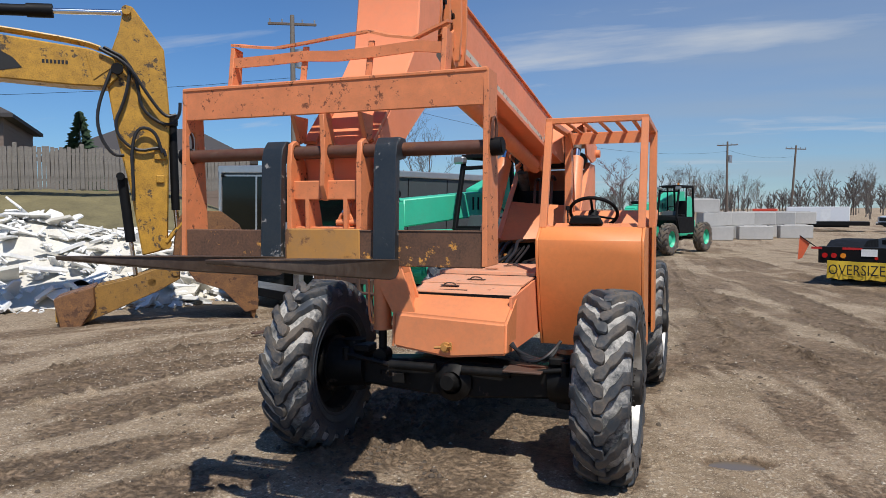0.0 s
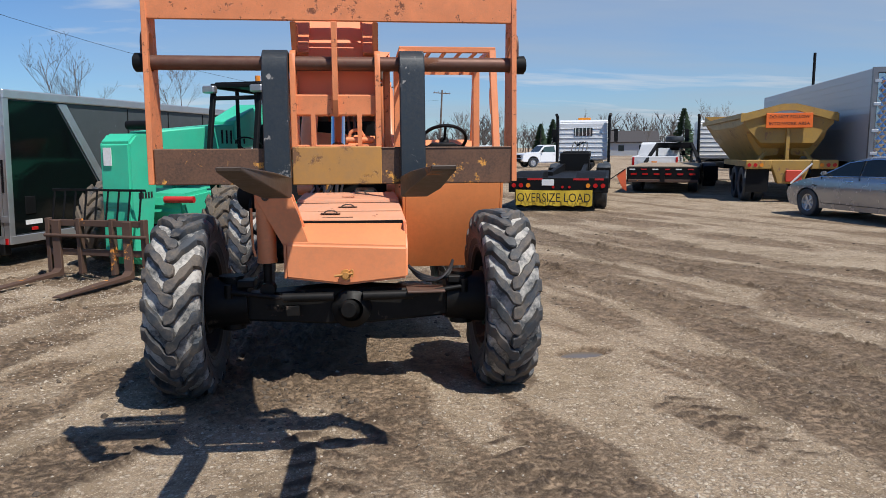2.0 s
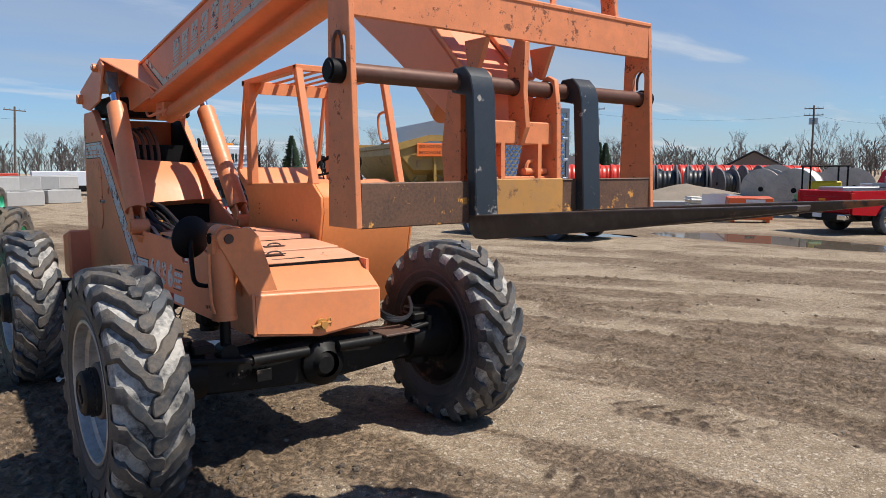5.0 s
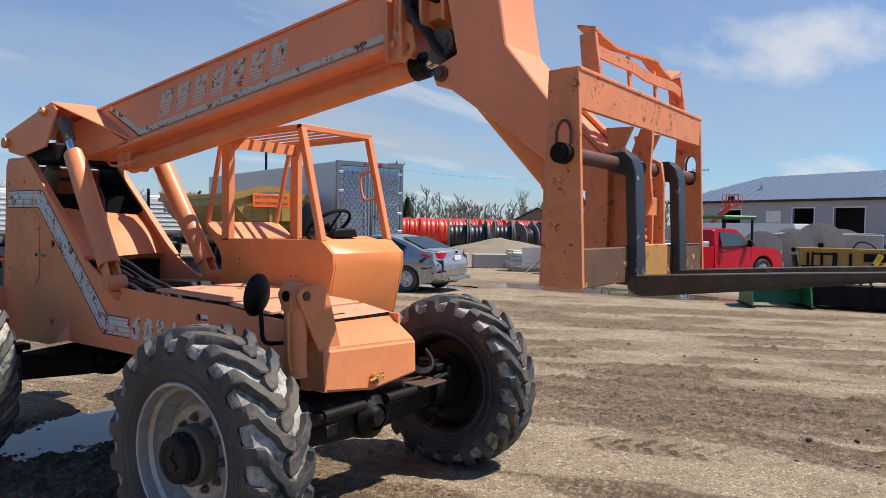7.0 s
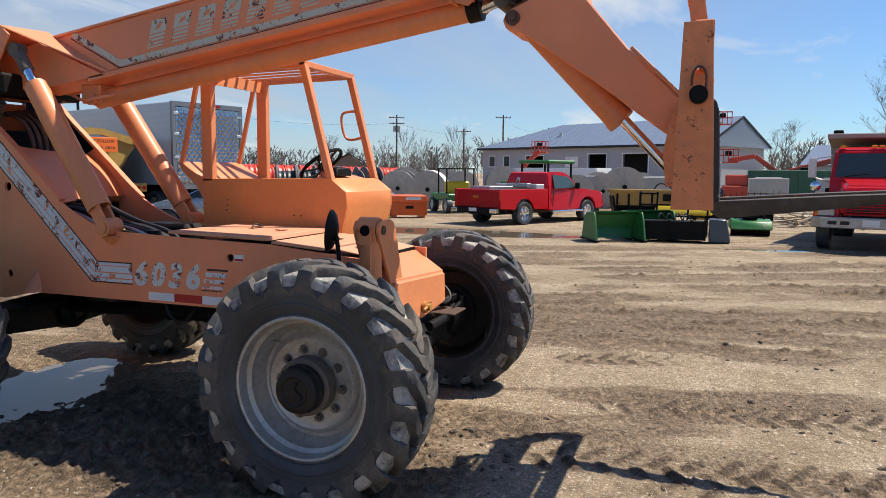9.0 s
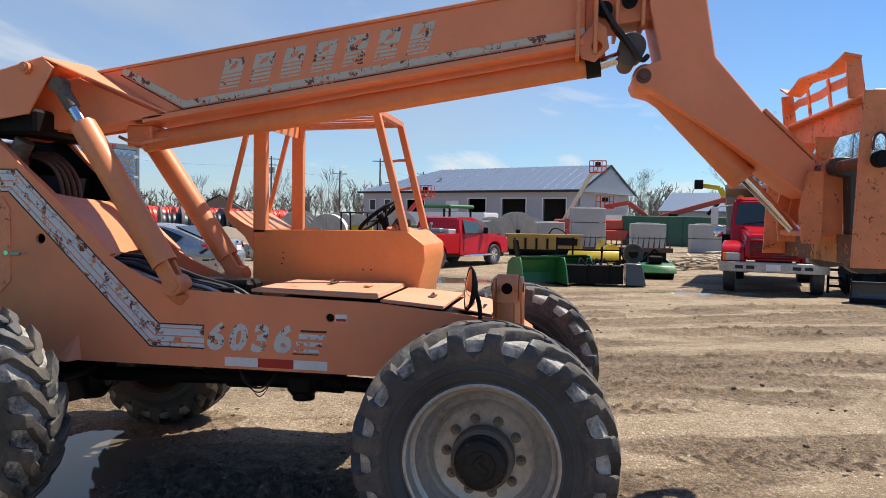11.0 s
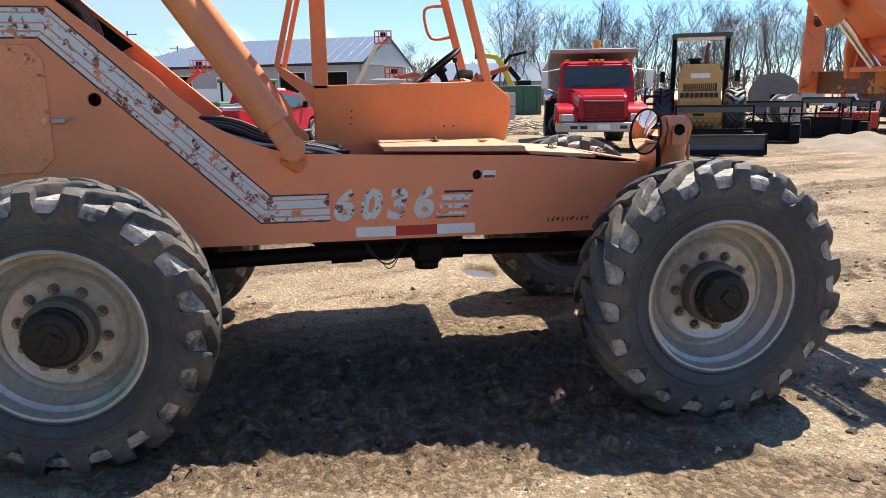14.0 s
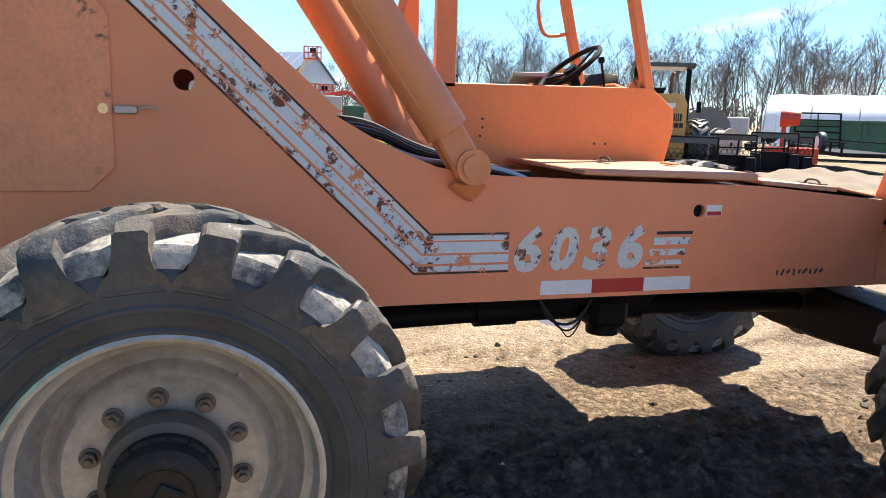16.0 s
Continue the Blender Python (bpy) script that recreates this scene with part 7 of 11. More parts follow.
def opening(cy, cz, r, low, n=11):
    """The outline of a wheel opening, run from its rear foot over the top to its front foot."""
    h = math.sqrt(max(0.0, r * r - (cz - low) ** 2))
    a0 = math.atan2(low - cz, -h)
    a1 = math.atan2(low - cz, h)
    if a0 < 0:
        a0 += 2 * math.pi
    return [(cy + r * math.cos(a0 + (a1 - a0) * i / n), cz + r * math.sin(a0 + (a1 - a0) * i / n)) for i in range(n + 1)]


def shaped(profile, half, taper, r=0.03, seg=2, rows=None):
    """A vehicle body from its side outline (y, z), narrowed by taper(y, z)."""
    bm = plate(profile, "x", -half, half)
    if r:
        soften(bm, r, seg)
    for v in bm.verts:
        v.co.x *= taper(v.co.y, v.co.z)
    return bm


def side_glass(pts, half, taper, s, off=0.006):
    """A pane that lies on the flank of a shaped body."""
    bm = bmesh.new()
    vs = [bm.verts.new((s * (half * taper(y, z) + off), y, z)) for y, z in pts]
    bm.faces.new(vs)
    ret = bmesh.ops.extrude_face_region(bm, geom=bm.faces[:])
    bmesh.ops.translate(bm, vec=(-s * 0.02, 0, 0), verts=[g for g in ret["geom"] if isinstance(g, bmesh.types.BMVert)])
    return bm


def cross_glass(p, q, half, taper, inset=0.86, off=0.012):
    """A pane across the body between two points of its outline."""
    d = Vector((0, q[0] - p[0], q[1] - p[1])).normalized()
    nrm = Vector((1, 0, 0)).cross(d)
    if nrm.z < 0:
        nrm.negate()
    pts = []
    for y, z in (p, q):
        w = half * taper(y, z) * inset
        pts += [Vector((-w, y, z)), Vector((w, y, z))]
    return hull([v + nrm * off for v in pts] + [v - nrm * 0.01 for v in pts])


# ---- silver sedan ----
def cut(bm, axis, values):
    """Adds edge loops across a body so that it can be given curves."""
    no = {"x": (1, 0, 0), "y": (0, 1, 0), "z": (0, 0, 1)}[axis]
    for v in values:
        bmesh.ops.bisect_plane(bm, geom=bm.verts[:] + bm.edges[:] + bm.faces[:], plane_co=Vector(no) * v, plane_no=no)
    return bm


def build_sedan():
    S = thing("sedan", "silver four-door sedan with a damaged rear bumper", "car", at=pose(11.76, 9.86, 0, 0, 0, 6.2))
    half = 0.915
    prof = [(2.28, 0.24), (2.36, 0.36), (2.38, 0.55), (2.30, 0.70), (2.05, 0.80), (1.55, 0.92), (1.02, 0.99), (0.62, 1.19), (0.22, 1.36), (-0.10, 1.43), (-0.45, 1.455), (-0.85, 1.43), (-1.20, 1.35), (-1.55, 1.22), (-1.84, 1.10), (-2.10, 1.085), (-2.30, 1.075), (-2.345, 1.03),
            (-2.36, 0.90), (-2.44, 0.74), (-2.45, 0.60), (-2.40, 0.38), (-2.28, 0.26)] + opening(-1.40, 0.335, 0.385, 0.22) + opening(1.395, 0.335, 0.385, 0.22)

    def taper(y, z):
        lower = 0.945 + 0.055 * math.sin(min(1.0, max(0.0, (z - 0.22) / 0.62)) * math.pi * 0.62)
        t = lower - max(0.0, z - 0.93) * 0.52
        return t * (1 - 0.085 * max(0.0, abs(y) - 1.5) ** 1.6)
    bm = plate(prof, "x", -half, half)
    cut(bm, "z", (0.36, 0.48, 0.60, 0.70, 0.80, 0.88, 0.94))
    cut(bm, "y", [-2.2 + 0.2 * k for k in range(23)])
    cut(bm, "x", (-0.84, -0.7, -0.45, 0.0, 0.45, 0.7, 0.84))
    for v in bm.verts:
        u = v.co.x / half
        y, z = v.co.y, v.co.z
        crease = 0.010 * math.exp(-((z - 0.80) / 0.035) ** 2) - 0.010 * math.exp(-((z - 0.68) / 0.07) ** 2)
        v.co.x = v.co.x * taper(y, z) + (math.copysign(crease, u) if abs(u) > 0.99 else 0)
        if abs(u) < 0.99 or z > 0.6:
            v.co.z -= 0.055 * abs(u) ** 3.2 * min(1.0, max(0.0, (z - 0.5) / 0.3))
        if abs(y) > 1.85:
            v.co.y -= math.copysign(0.20 * abs(u) ** 3, y) * min(1.0, (abs(y) - 1.85) / 0.4)
    body = part("body", bm, M_SILVER, S, "silver metallic body", smooth=0.75)
    for s in (-1, 1):
        part("side_window", side_glass([(0.92, 0.965), (0.30, 1.265), (0.02, 1.325), (-0.12, 1.34), (-0.15, 0.985)], half, taper, s, 0.010), M_CARGLASS, body)
        part("side_window", side_glass([(-0.21, 0.985), (-0.18, 1.34), (-0.55, 1.355), (-0.85, 1.335), (-1.36, 1.15), (-1.24, 1.02)], half, taper, s, 0.010), M_CARGLASS, body)
        part("belt_trim", side_glass([(1.0, 0.945), (1.0, 0.958), (-1.38, 1.018), (-1.38, 1.003)], half, taper, s, 0.016), M_CHROME, body)
        part("roof_trim", side_glass([(0.95, 0.99), (0.30, 1.285), (-0.45, 1.375), (-0.85, 1.352), (-1.40, 1.155), (-1.36, 1.150), (-0.85, 1.340), (-0.45, 1.362), (0.30, 1.270), (0.93, 0.97)], half, taper, s, 0.014), M_CHROME, body)
        for y0, y1 in ((0.95, 0.97), (-0.17, -0.165), (-1.02, -1.22)):
            part("door_gap", side_glass([(y0, 0.34), (y0 - 0.012, 0.34), (y1 - 0.012, 0.945), (y1, 0.945)], half, taper, s, 0.007), M_DARK, body)
        part("sill_gap", side_glass([(0.95, 0.335), (0.95, 0.347), (-0.98, 0.347), (-0.98, 0.335)], half, taper, s, 0.008), M_DARK, body)
        part("fender_vent", side_glass([(1.08, 0.72), (1.22, 0.74), (1.22, 0.76), (1.06, 0.75)], half, taper, s, 0.012), M_DARK, body)
        for y in (0.00, -0.98):
            part("door_handle", hull([(s * 0.895, y, 0.855), (s * 0.95, y + 0.02, 0.86), (s * 0.895, y + 0.21, 0.865), (s * 0.95, y + 0.19, 0.865), (s * 0.895, y, 0.885), (s * 0.945, y + 0.02, 0.883), (s * 0.895, y + 0.21, 0.892), (s * 0.945, y + 0.19, 0.890)], 0.006), M_CHROME, body)
        part("mirror", hull([(s * 0.88, 0.80, 0.98), (s * 1.08, 0.76, 0.98), (s * 0.90, 0.78, 1.09), (s * 1.07, 0.74, 1.10), (s * 0.88, 0.90, 1.01), (s * 1.04, 0.88, 1.02)], 0.025, 2), M_SILVER, body)
        part("tail_lamp", hull([(s * 0.46, -2.345, 0.97), (s * 0.46, -2.335, 1.02), (s * 0.78, -2.20, 0.86), (s * 0.74, -2.20, 1.025), (s * 0.868, -1.78, 0.985), (s * 0.885, -1.84, 0.92), (s * 0.878, -2.05, 0.875), (s * 0.60, -2.33, 0.87)], 0.012, 2), M_REDLAMP, body)
        part("head_lamp", hull([(s * 0.60, 2.27, 0.60), (s * 0.60, 2.17, 0.70), (s * 0.84, 1.85, 0.70), (s * 0.80, 1.88, 0.78), (s * 0.82, 2.02, 0.62)], 0.01), M_STEEL, body)
        for y in (1.395, -1.40):
            road_wheel(S, s * 0.80, y, 0.335, 0.225, s=s)
    part("underbody", box((-0.62, -2.1, 0.20), (0.62, 2.1, 0.76), 0.03), M_DARK, S)
    part("windshield", cross_glass((0.98, 1.00), (0.30, 1.33), half, taper, 0.90, 0.014), M_CARGLASS, body)
    part("rear_window", cross_glass((-1.10, 1.385), (-1.80, 1.115), half, taper, 0.86, 0.010), M_CARGLASS, body)
    part("trunk_gap", joined(*[tube([(s * 0.70, -1.86, 1.075), (s * 0.72, -2.15, 1.055), (s * 0.66, -2.30, 1.02)], 0.006, 5) for s in (-1, 1)]), M_DARK, body)
    part("bumper_gap", tube([(-0.72, -2.30, 0.735), (-0.3, -2.415, 0.742), (0.3, -2.415, 0.742), (0.72, -2.30, 0.735)], 0.007, 5), M_DARK, body)
    part("number_plate", box((-0.18, -2.415, 0.82), (0.16, -2.39, 0.94), 0.004), M_WHITE, body)
    part("emblem", moved(lathe([(-0.010, 0.0), (-0.010, 0.055), (0.012, 0.06)], "y", 20), Matrix.Translation((0.0, -2.362, 1.02)) @ Matrix.Diagonal((1, 1, 0.6, 1))), M_CHROME, body)
    part("lower_valance", hull([(-0.60, -2.44, 0.32), (0.60, -2.44, 0.32), (-0.62, -2.43, 0.42), (0.62, -2.43, 0.42), (-0.6, -2.3, 0.30), (0.6, -2.3, 0.30)], 0.01), M_SILVER, body)
    # the torn corner: open flank, hanging skin and bent brackets
    torn = part("torn_bumper", hull([(-0.925, -1.78, 0.80), (-0.925, -1.84, 0.74), (-0.90, -2.02, 0.88), (-0.91, -1.95, 0.90), (-0.88, -1.80, 0.79)], 0.006), M_DARK, body, "black gap where the bumper is torn off")
    part("bracket", joined(hull([(-0.80, -2.20, 0.84), (-0.66, -2.37, 0.84), (-0.66, -2.38, 0.52), (-0.86, -2.14, 0.50), (-0.86, -2.12, 0.80)], 0.01), bar((-0.84, -2.12, 0.50), (-0.70, -2.46, 0.56), 0.05, 0.03), bar((-0.88, -2.06, 0.62), (-0.78, -2.30, 0.72), 0.03, 0.03)), M_DARK, torn)
    part("marker_lamp", side_glass([(-1.86, 0.60), (-1.86, 0.635), (-2.02, 0.635), (-2.02, 0.60)], half, taper, -1, 0.012), M_DARK, body)
    for s in (-1, 1):
        part("exhaust", rod((s * 0.55, -2.46, 0.36), (s * 0.55, -2.25, 0.36), 0.055, n=16), M_CHROME, body)


M_CARGLASS = glass_material("car_glass", (0.014, 0.020, 0.022), 0.03)
build_sedan()


# ---- red pickup with a plough mount ----
def build_pickup(name, label, at, mat, extras):
    P = thing(name, label, "pickup truck", at=at)
    half = 0.99

    def tc(y, z):
        return 1.0 - max(0.0, z - 1.20) * 0.30
    cabp = [(3.05, 0.52), (3.05, 0.60), (2.98, 1.0), (2.85, 1.14), (1.75, 1.24), (1.55, 1.27), (1.0, 1.80), (0.75, 1.87), (-0.05, 1.87), (-0.18, 1.80), (-0.30, 1.22), (-0.30, 0.46)] + opening(2.05, 0.42, 0.50, 0.46) + [(2.9, 0.46)]
    cab = part("cab", shaped(cabp, half, tc, 0.03, 2), mat, P)
    flank = [(-0.32, 1.25), (-0.32, 0.52)] + opening(-1.55, 0.42, 0.50, 0.54)[::-1] + [(-2.78, 0.58), (-2.80, 1.25)]
    for s in (-1, 1):
        part("side_window", side_glass([(1.38, 1.28), (0.98, 1.70), (0.10, 1.76), (0.06, 1.26)], half, tc, s), M_TRUCKGLASS, cab)
        for y0 in (1.45, -0.02):
            part("door_gap", side_glass([(y0, 0.52), (y0 - 0.014, 0.52), (y0 - 0.014, 1.22), (y0, 1.22)], half, tc, s, 0.004), M_DARK, cab)
        part("door_handle", box((s * 0.99 - 0.015, 0.05, 1.08), (s * 0.99 + 0.025, 0.25, 1.12), 0.008), mat, cab)
        part("mirror", joined(box((s * 1.05 - 0.06, 1.20, 1.24), (s * 1.13 + 0.03, 1.32, 1.48), 0.03), box((s * 0.94, 1.24, 1.26), (s * 1.08, 1.29, 1.32))), M_BLACK, cab)
        part("step_bar", rod((s * 1.0, -0.1, 0.42), (s * 1.0, 1.7, 0.42), 0.045), M_CHROME, cab)
        part("head_lamp", box((s * 0.62 - 0.2 * (s < 0) - 0.02, 2.99, 0.86), (s * 0.62 + 0.2 * (s > 0) + 0.12, 3.06, 1.08), 0.02), M_STEEL, cab)
    part("windshield", cross_glass((1.52, 1.30), (1.06, 1.77), half, tc), M_DARKGLASS, cab)
    part("rear_window", cross_glass((-0.10, 1.80), (-0.26, 1.34), half, tc, 0.84), M_DARKGLASS, cab)
    part("bumper", joined(box((-0.98, 3.02, 0.48), (0.98, 3.18, 0.72), 0.04, 2)), M_CHROME, cab)
    part("grille", box((-0.6, 3.0, 0.78), (0.6, 3.07, 1.05), 0.02), M_BLACK, cab)
    bed = part("bed", joined(plate(flank, "x", -0.99, -0.92, r=0.01), plate(flank, "x", 0.92, 0.99, r=0.01),
                             box((-0.92, -2.78, 0.60), (0.92, -0.32, 0.72)), box((-0.92, -0.40, 0.6), (0.92, -0.32, 1.25))), mat, P)
    part("tailgate", joined(box((-0.93, -2.83, 0.62), (0.93, -2.76, 1.24), 0.015), box((-0.7, -2.845, 0.80), (0.7, -2.825, 1.08), 0.02)), mat, bed)
    part("emblem", box((-0.12, -2.862, 0.95), (0.12, -2.85, 1.02), 0.01), M_AMBERLAMP, bed)
    part("rear_bumper", joined(box((-0.98, -2.98, 0.42), (0.98, -2.80, 0.60), 0.02)), M_BLACK, bed)
    for s in (-1, 1):
        part("bumper_end", box((s * 0.98 - 0.28 * (s > 0), -3.0, 0.43), (s * 0.98 + 0.28 * (s < 0), -2.84, 0.585), 0.02), M_CHROME, bed)
        part("tail_lamp", box((s * 0.93 - 0.03, -2.845, 0.85), (s * 0.93 + 0.066, -2.70, 1.20), 0.015), M_REDLAMP, bed)
        for y in (2.05, -1.55):
            road_wheel(P, s * 0.875, y, 0.41, 0.28, M_CHROME if extras else None, s=s)
    part("number_plate", box((-0.16, -3.0, 0.48), (0.16, -2.985, 0.60)), M_WHITE, bed)
    part("chassis", joined(box((-0.5, -2.6, 0.35), (0.5, 2.8, 0.50)), box((-0.70, 1.4, 0.40), (0.70, 2.8, 0.98), 0.02), box((-0.70, -2.2, 0.40), (0.70, -0.8, 0.95), 0.02)), M_DARK, P)
    if extras:
        part("tool_box", box((-0.90, -0.85, 1.10), (0.90, -0.42, 1.42), 0.02), M_ALU, bed)
        part("cargo", joined(box((-0.7, -2.4, 0.75), (0.2, -1.2, 1.34), 0.02), box((-0.2, -1.1, 1.3), (0.7, -0.9, 1.45), 0.02), rod((0.1, -0.9, 1.4), (0.5, -1.3, 1.62), 0.05)), M_STEEL, bed)
        part("plough_mount", joined(box((-0.5, 3.2, 0.25), (0.5, 3.6, 0.55), 0.03), box((-0.35, 3.3, 0.5), (0.35, 3.5, 1.05), 0.03), bar((-1.1, 3.7, 0.25), (-1.3, 3.5, 1.0), 0.2, 0.05), bar((1.1, 3.7, 0.15), (1.0, 3.6, 0.95), 0.5, 0.08)), M_BLACK, P)
    return P


heading = math.degrees(math.atan2(-0.908, -0.42))
build_pickup("pickup_truck", "bright red pickup truck with chrome wheels beside a puddle", pose(20.55, 3.95, 0, 0, 0, heading) @ Matrix.Diagonal((1, 1, 0.92, 1)), M_TRUCKRED, True)
build_pickup("pickup_truck", "white pickup truck parked far across the yard", pose(16.4, 56, 0, 0, 0, 100), M_WHITECAR, False)
build_pickup("pickup_truck", "white pickup truck hitched to the flatbed trailer", pose(14.4, 28.6, 0, 0, 0, -26.8), M_WHITECAR, False)


# ---- low-bed trailer, banner and white tractor unit ----
def build_lowboy():
    L = thing("lowboy_trailer", "black low-bed trailer with an oversize load banner", "trailer", at=pose(5.28, 13.6, 0, 0, 0, -19.6))
    part("deck", joined(box((-1.28, 0.1, 0.62), (1.28, 9.0, 0.78), 0.01), hull([(-1.22, 0.0, 0.76), (-0.45, 0.0, 0.76), (-1.22, 0.8, 0.98), (-0.45, 0.8, 0.98), (-1.22, 2.2, 0.98), (-0.45, 2.2, 0.98), (-1.22, 2.3, 0.76), (-0.45, 2.3, 0.76)]),
                        hull([(1.22, 0.0, 0.76), (0.45, 0.0, 0.76), (1.22, 0.8, 0.98), (0.45, 0.8, 0.98), (1.22, 2.2, 0.98), (0.45, 2.2, 0.98), (1.22, 2.3, 0.76), (0.45, 2.3, 0.76)])), M_BLACK, L, "black steel deck and ramps")
    part("rear_beam", box((-1.30, -0.06, 0.48), (1.30, 0.12, 0.86), 0.012), M_BLACK, L)
    for s in (-1, 1):
        for k, mt in enumerate((M_REDLAMP, M_REDLAMP, M_AMBERLAMP)):
            part("tail_lamp", rod((s * (1.16 - 0.19 * k), -0.06, 0.66), (s * (1.16 - 0.19 * k), -0.085, 0.66), 0.058, n=16), mt, L)
        part("reflector_tape", box((s * 1.20 - 0.25, -0.066, 0.80), (s * 1.20 - 0.02 + 0.0, -0.062, 0.85)), M_REDREFL, L)
        part("reflector_tape", box((s * 0.60 - 0.2, -0.066, 0.80), (s * 0.60 + 0.2, -0.062, 0.85)), M_REDREFL, L)
        road_wheel(L, s * 1.08, 1.2, 0.42, 0.36, s=s)
        road_wheel(L, s * 1.08, 2.3, 0.42, 0.36, s=s)
    for x in (-0.12, 0.12, 0.30):
        part("marker_lamp", rod((x, -0.06, 0.62), (x, -0.08, 0.62), 0.035, n=12), M_REDLAMP, L)
    part("number_plate", box((-0.42, -0.075, 0.66), (-0.10, -0.064, 0.82)), M_WHITE, L)
    bm = bmesh.new()
    rows = []
    for i in range(17):
        x = -1.10 + 2.0 * i / 16
        y = -0.10 - 0.025 * math.sin(i * 1.3)
        sag = 0.05 * math.sin(math.pi * i / 16)
        rows.append((bm.verts.new((x, y, 0.55 - sag * 0.4)), bm.verts.new((x, y - 0.02, 0.13 + 0.02 * math.sin(i * 2)))))
    for a, b in zip(rows, rows[1:]):
        bm.faces.new((a[0], b[0], b[1], a[1]))
    bm2 = bm.copy()
    bmesh.ops.translate(bm2, vec=(0, 0.012, 0), verts=bm2.verts)
    part("banner", joined(bm, bm2), M_BANNER, L, "yellow oversize load banner")
    part("banner_lettering", moved(text_bm("OVERSIZE LOAD", 0.33, 0.001, 0, 1.02), Matrix.Translation((-0.10, -0.172, 0.335)) @ Matrix.Rotation(radians(90), 4, "X") @ Matrix.Diagonal((0.78, 1, 1, 1))), M_INK, L, "black words OVERSIZE LOAD")
    neck = part("gooseneck", joined(box((-0.55, 8.6, 0.7), (0.55, 9.4, 1.45), 0.03), box((-0.5, 9.2, 1.25), (0.5, 12.0, 1.5), 0.03), bar((-0.5, 3.6, 0.75), (-0.42, 8.8, 0.9), 0.15, 0.3), bar((0.5, 3.6, 0.75), (0.42, 8.8, 0.9), 0.15, 0.3)), M_BLACK, L)
    part("hoses", joined(*[tube([(-0.3 + 0.15 * k, 11.6, 1.5), (-0.2 + 0.15 * k, 11.9, 1.95), (-0.1, 12.3, 1.7)], 0.02, 6) for k in range(5)]), M_RUBBERHOSE, neck)
    for x in (-1.30, 1.30):
        F = thing("warning_flag", "orange safety flag on a stick at the trailer corner", "flag", "flags", at=pose(5.28, 13.6, 0, 0, 0, -19.6) @ Matrix.Translation((x, 0.0, 0.80)))
        s = -1 if x < 0 else 1
        part("stick", rod((0, 0, 0.0), (s * 0.42, 0, 0.30), 0.012), M_BLACK, F)
        part("cloth", hull([(s * 0.42, 0.0, 0.30), (s * 0.20, 0.01, 0.12), (s * 0.46, 0.02, -0.28), (s * 0.36, 0.03, -0.22), (s * 0.42, 0.008, 0.30), (s * 0.46, 0.028, -0.28)]), M_FLAG, F)


build_lowboy()


def build_tractor_unit(at, label, mat):
    T = thing("semi_tractor", label, "semi truck", at=at)
    cab = part("cab", joined(hull([(x, y, z) for x, k in ((-1.10, 1), (1.10, 1)) for y, z in ((0, 1.1), (0, 2.75), (0.25, 2.85), (1.7, 2.85), (2.1, 2.2), (2.2, 1.1))], 0.06, 2)), mat, T, "white ribbed sleeper cab")
    part("hood", hull([(x, y, z) for x in (-0.85, 0.85) for y, z in ((2.1, 1.0), (2.1, 2.0), (4.0, 1.65), (4.1, 0.8))], 0.05, 2), mat, T)
    for k in range(7):
        part("cab_rib", box((-1.06, -0.02, 1.25 + 0.2 * k), (1.06, 0.005, 1.29 + 0.2 * k), 0.004), M_WHITE, cab)
    part("rear_window", box((-0.40, -0.03, 2.15), (0.40, -0.005, 2.50), 0.01), M_DARKGLASS, cab)
    for k in range(5):
        part("window_bar", box((-0.36 + 0.16 * k, -0.05, 2.15), (-0.33 + 0.16 * k, -0.03, 2.50)), M_WHITE, cab)
    for s in (-1, 1):
        part("stack", joined(rod((s * 1.12, -0.1, 1.0), (s * 1.12, -0.1, 2.98), 0.065), rod((s * 1.12, -0.1, 2.98), (s * 1.16, -0.24, 3.08), 0.065)), M_BLACK, T)
        part("mirror", joined(box((s * 1.42 - 0.09, 1.9, 1.9), (s * 1.42 + 0.09, 2.0, 2.5), 0.02), rod((s * 1.1, 1.9, 2.45), (s * 1.42, 1.95, 2.4), 0.02)), M_BLACK, T)
        for y in (-2.6, -1.3):
            road_wheel(T, s * 0.95, y, 0.50, 0.55, s=s)
        road_wheel(T, s * 1.0, 3.2, 0.50, 0.30, s=s)
        part("mud_flap", box((s * 0.95 - 0.28, -3.3, 0.25), (s * 0.95 + 0.28, -3.27, 0.85)), M_BLACK, T)
    part("beacon_bar", box((-0.28, 1.0, 2.86), (0.28, 1.15, 2.98), 0.02), M_AMBERLAMP, T)
    part("frame", box((-0.45, -3.2, 0.75), (0.45, 4.0, 1.0), 0.01), M_BLACK, T)


build_tractor_unit(pose(5.28, 13.6, 0, 0, 0, -19.6) @ pose(0.1, 13.6, 0), "white semi tractor unit hitched to the low-bed trailer", M_WHITECAR)


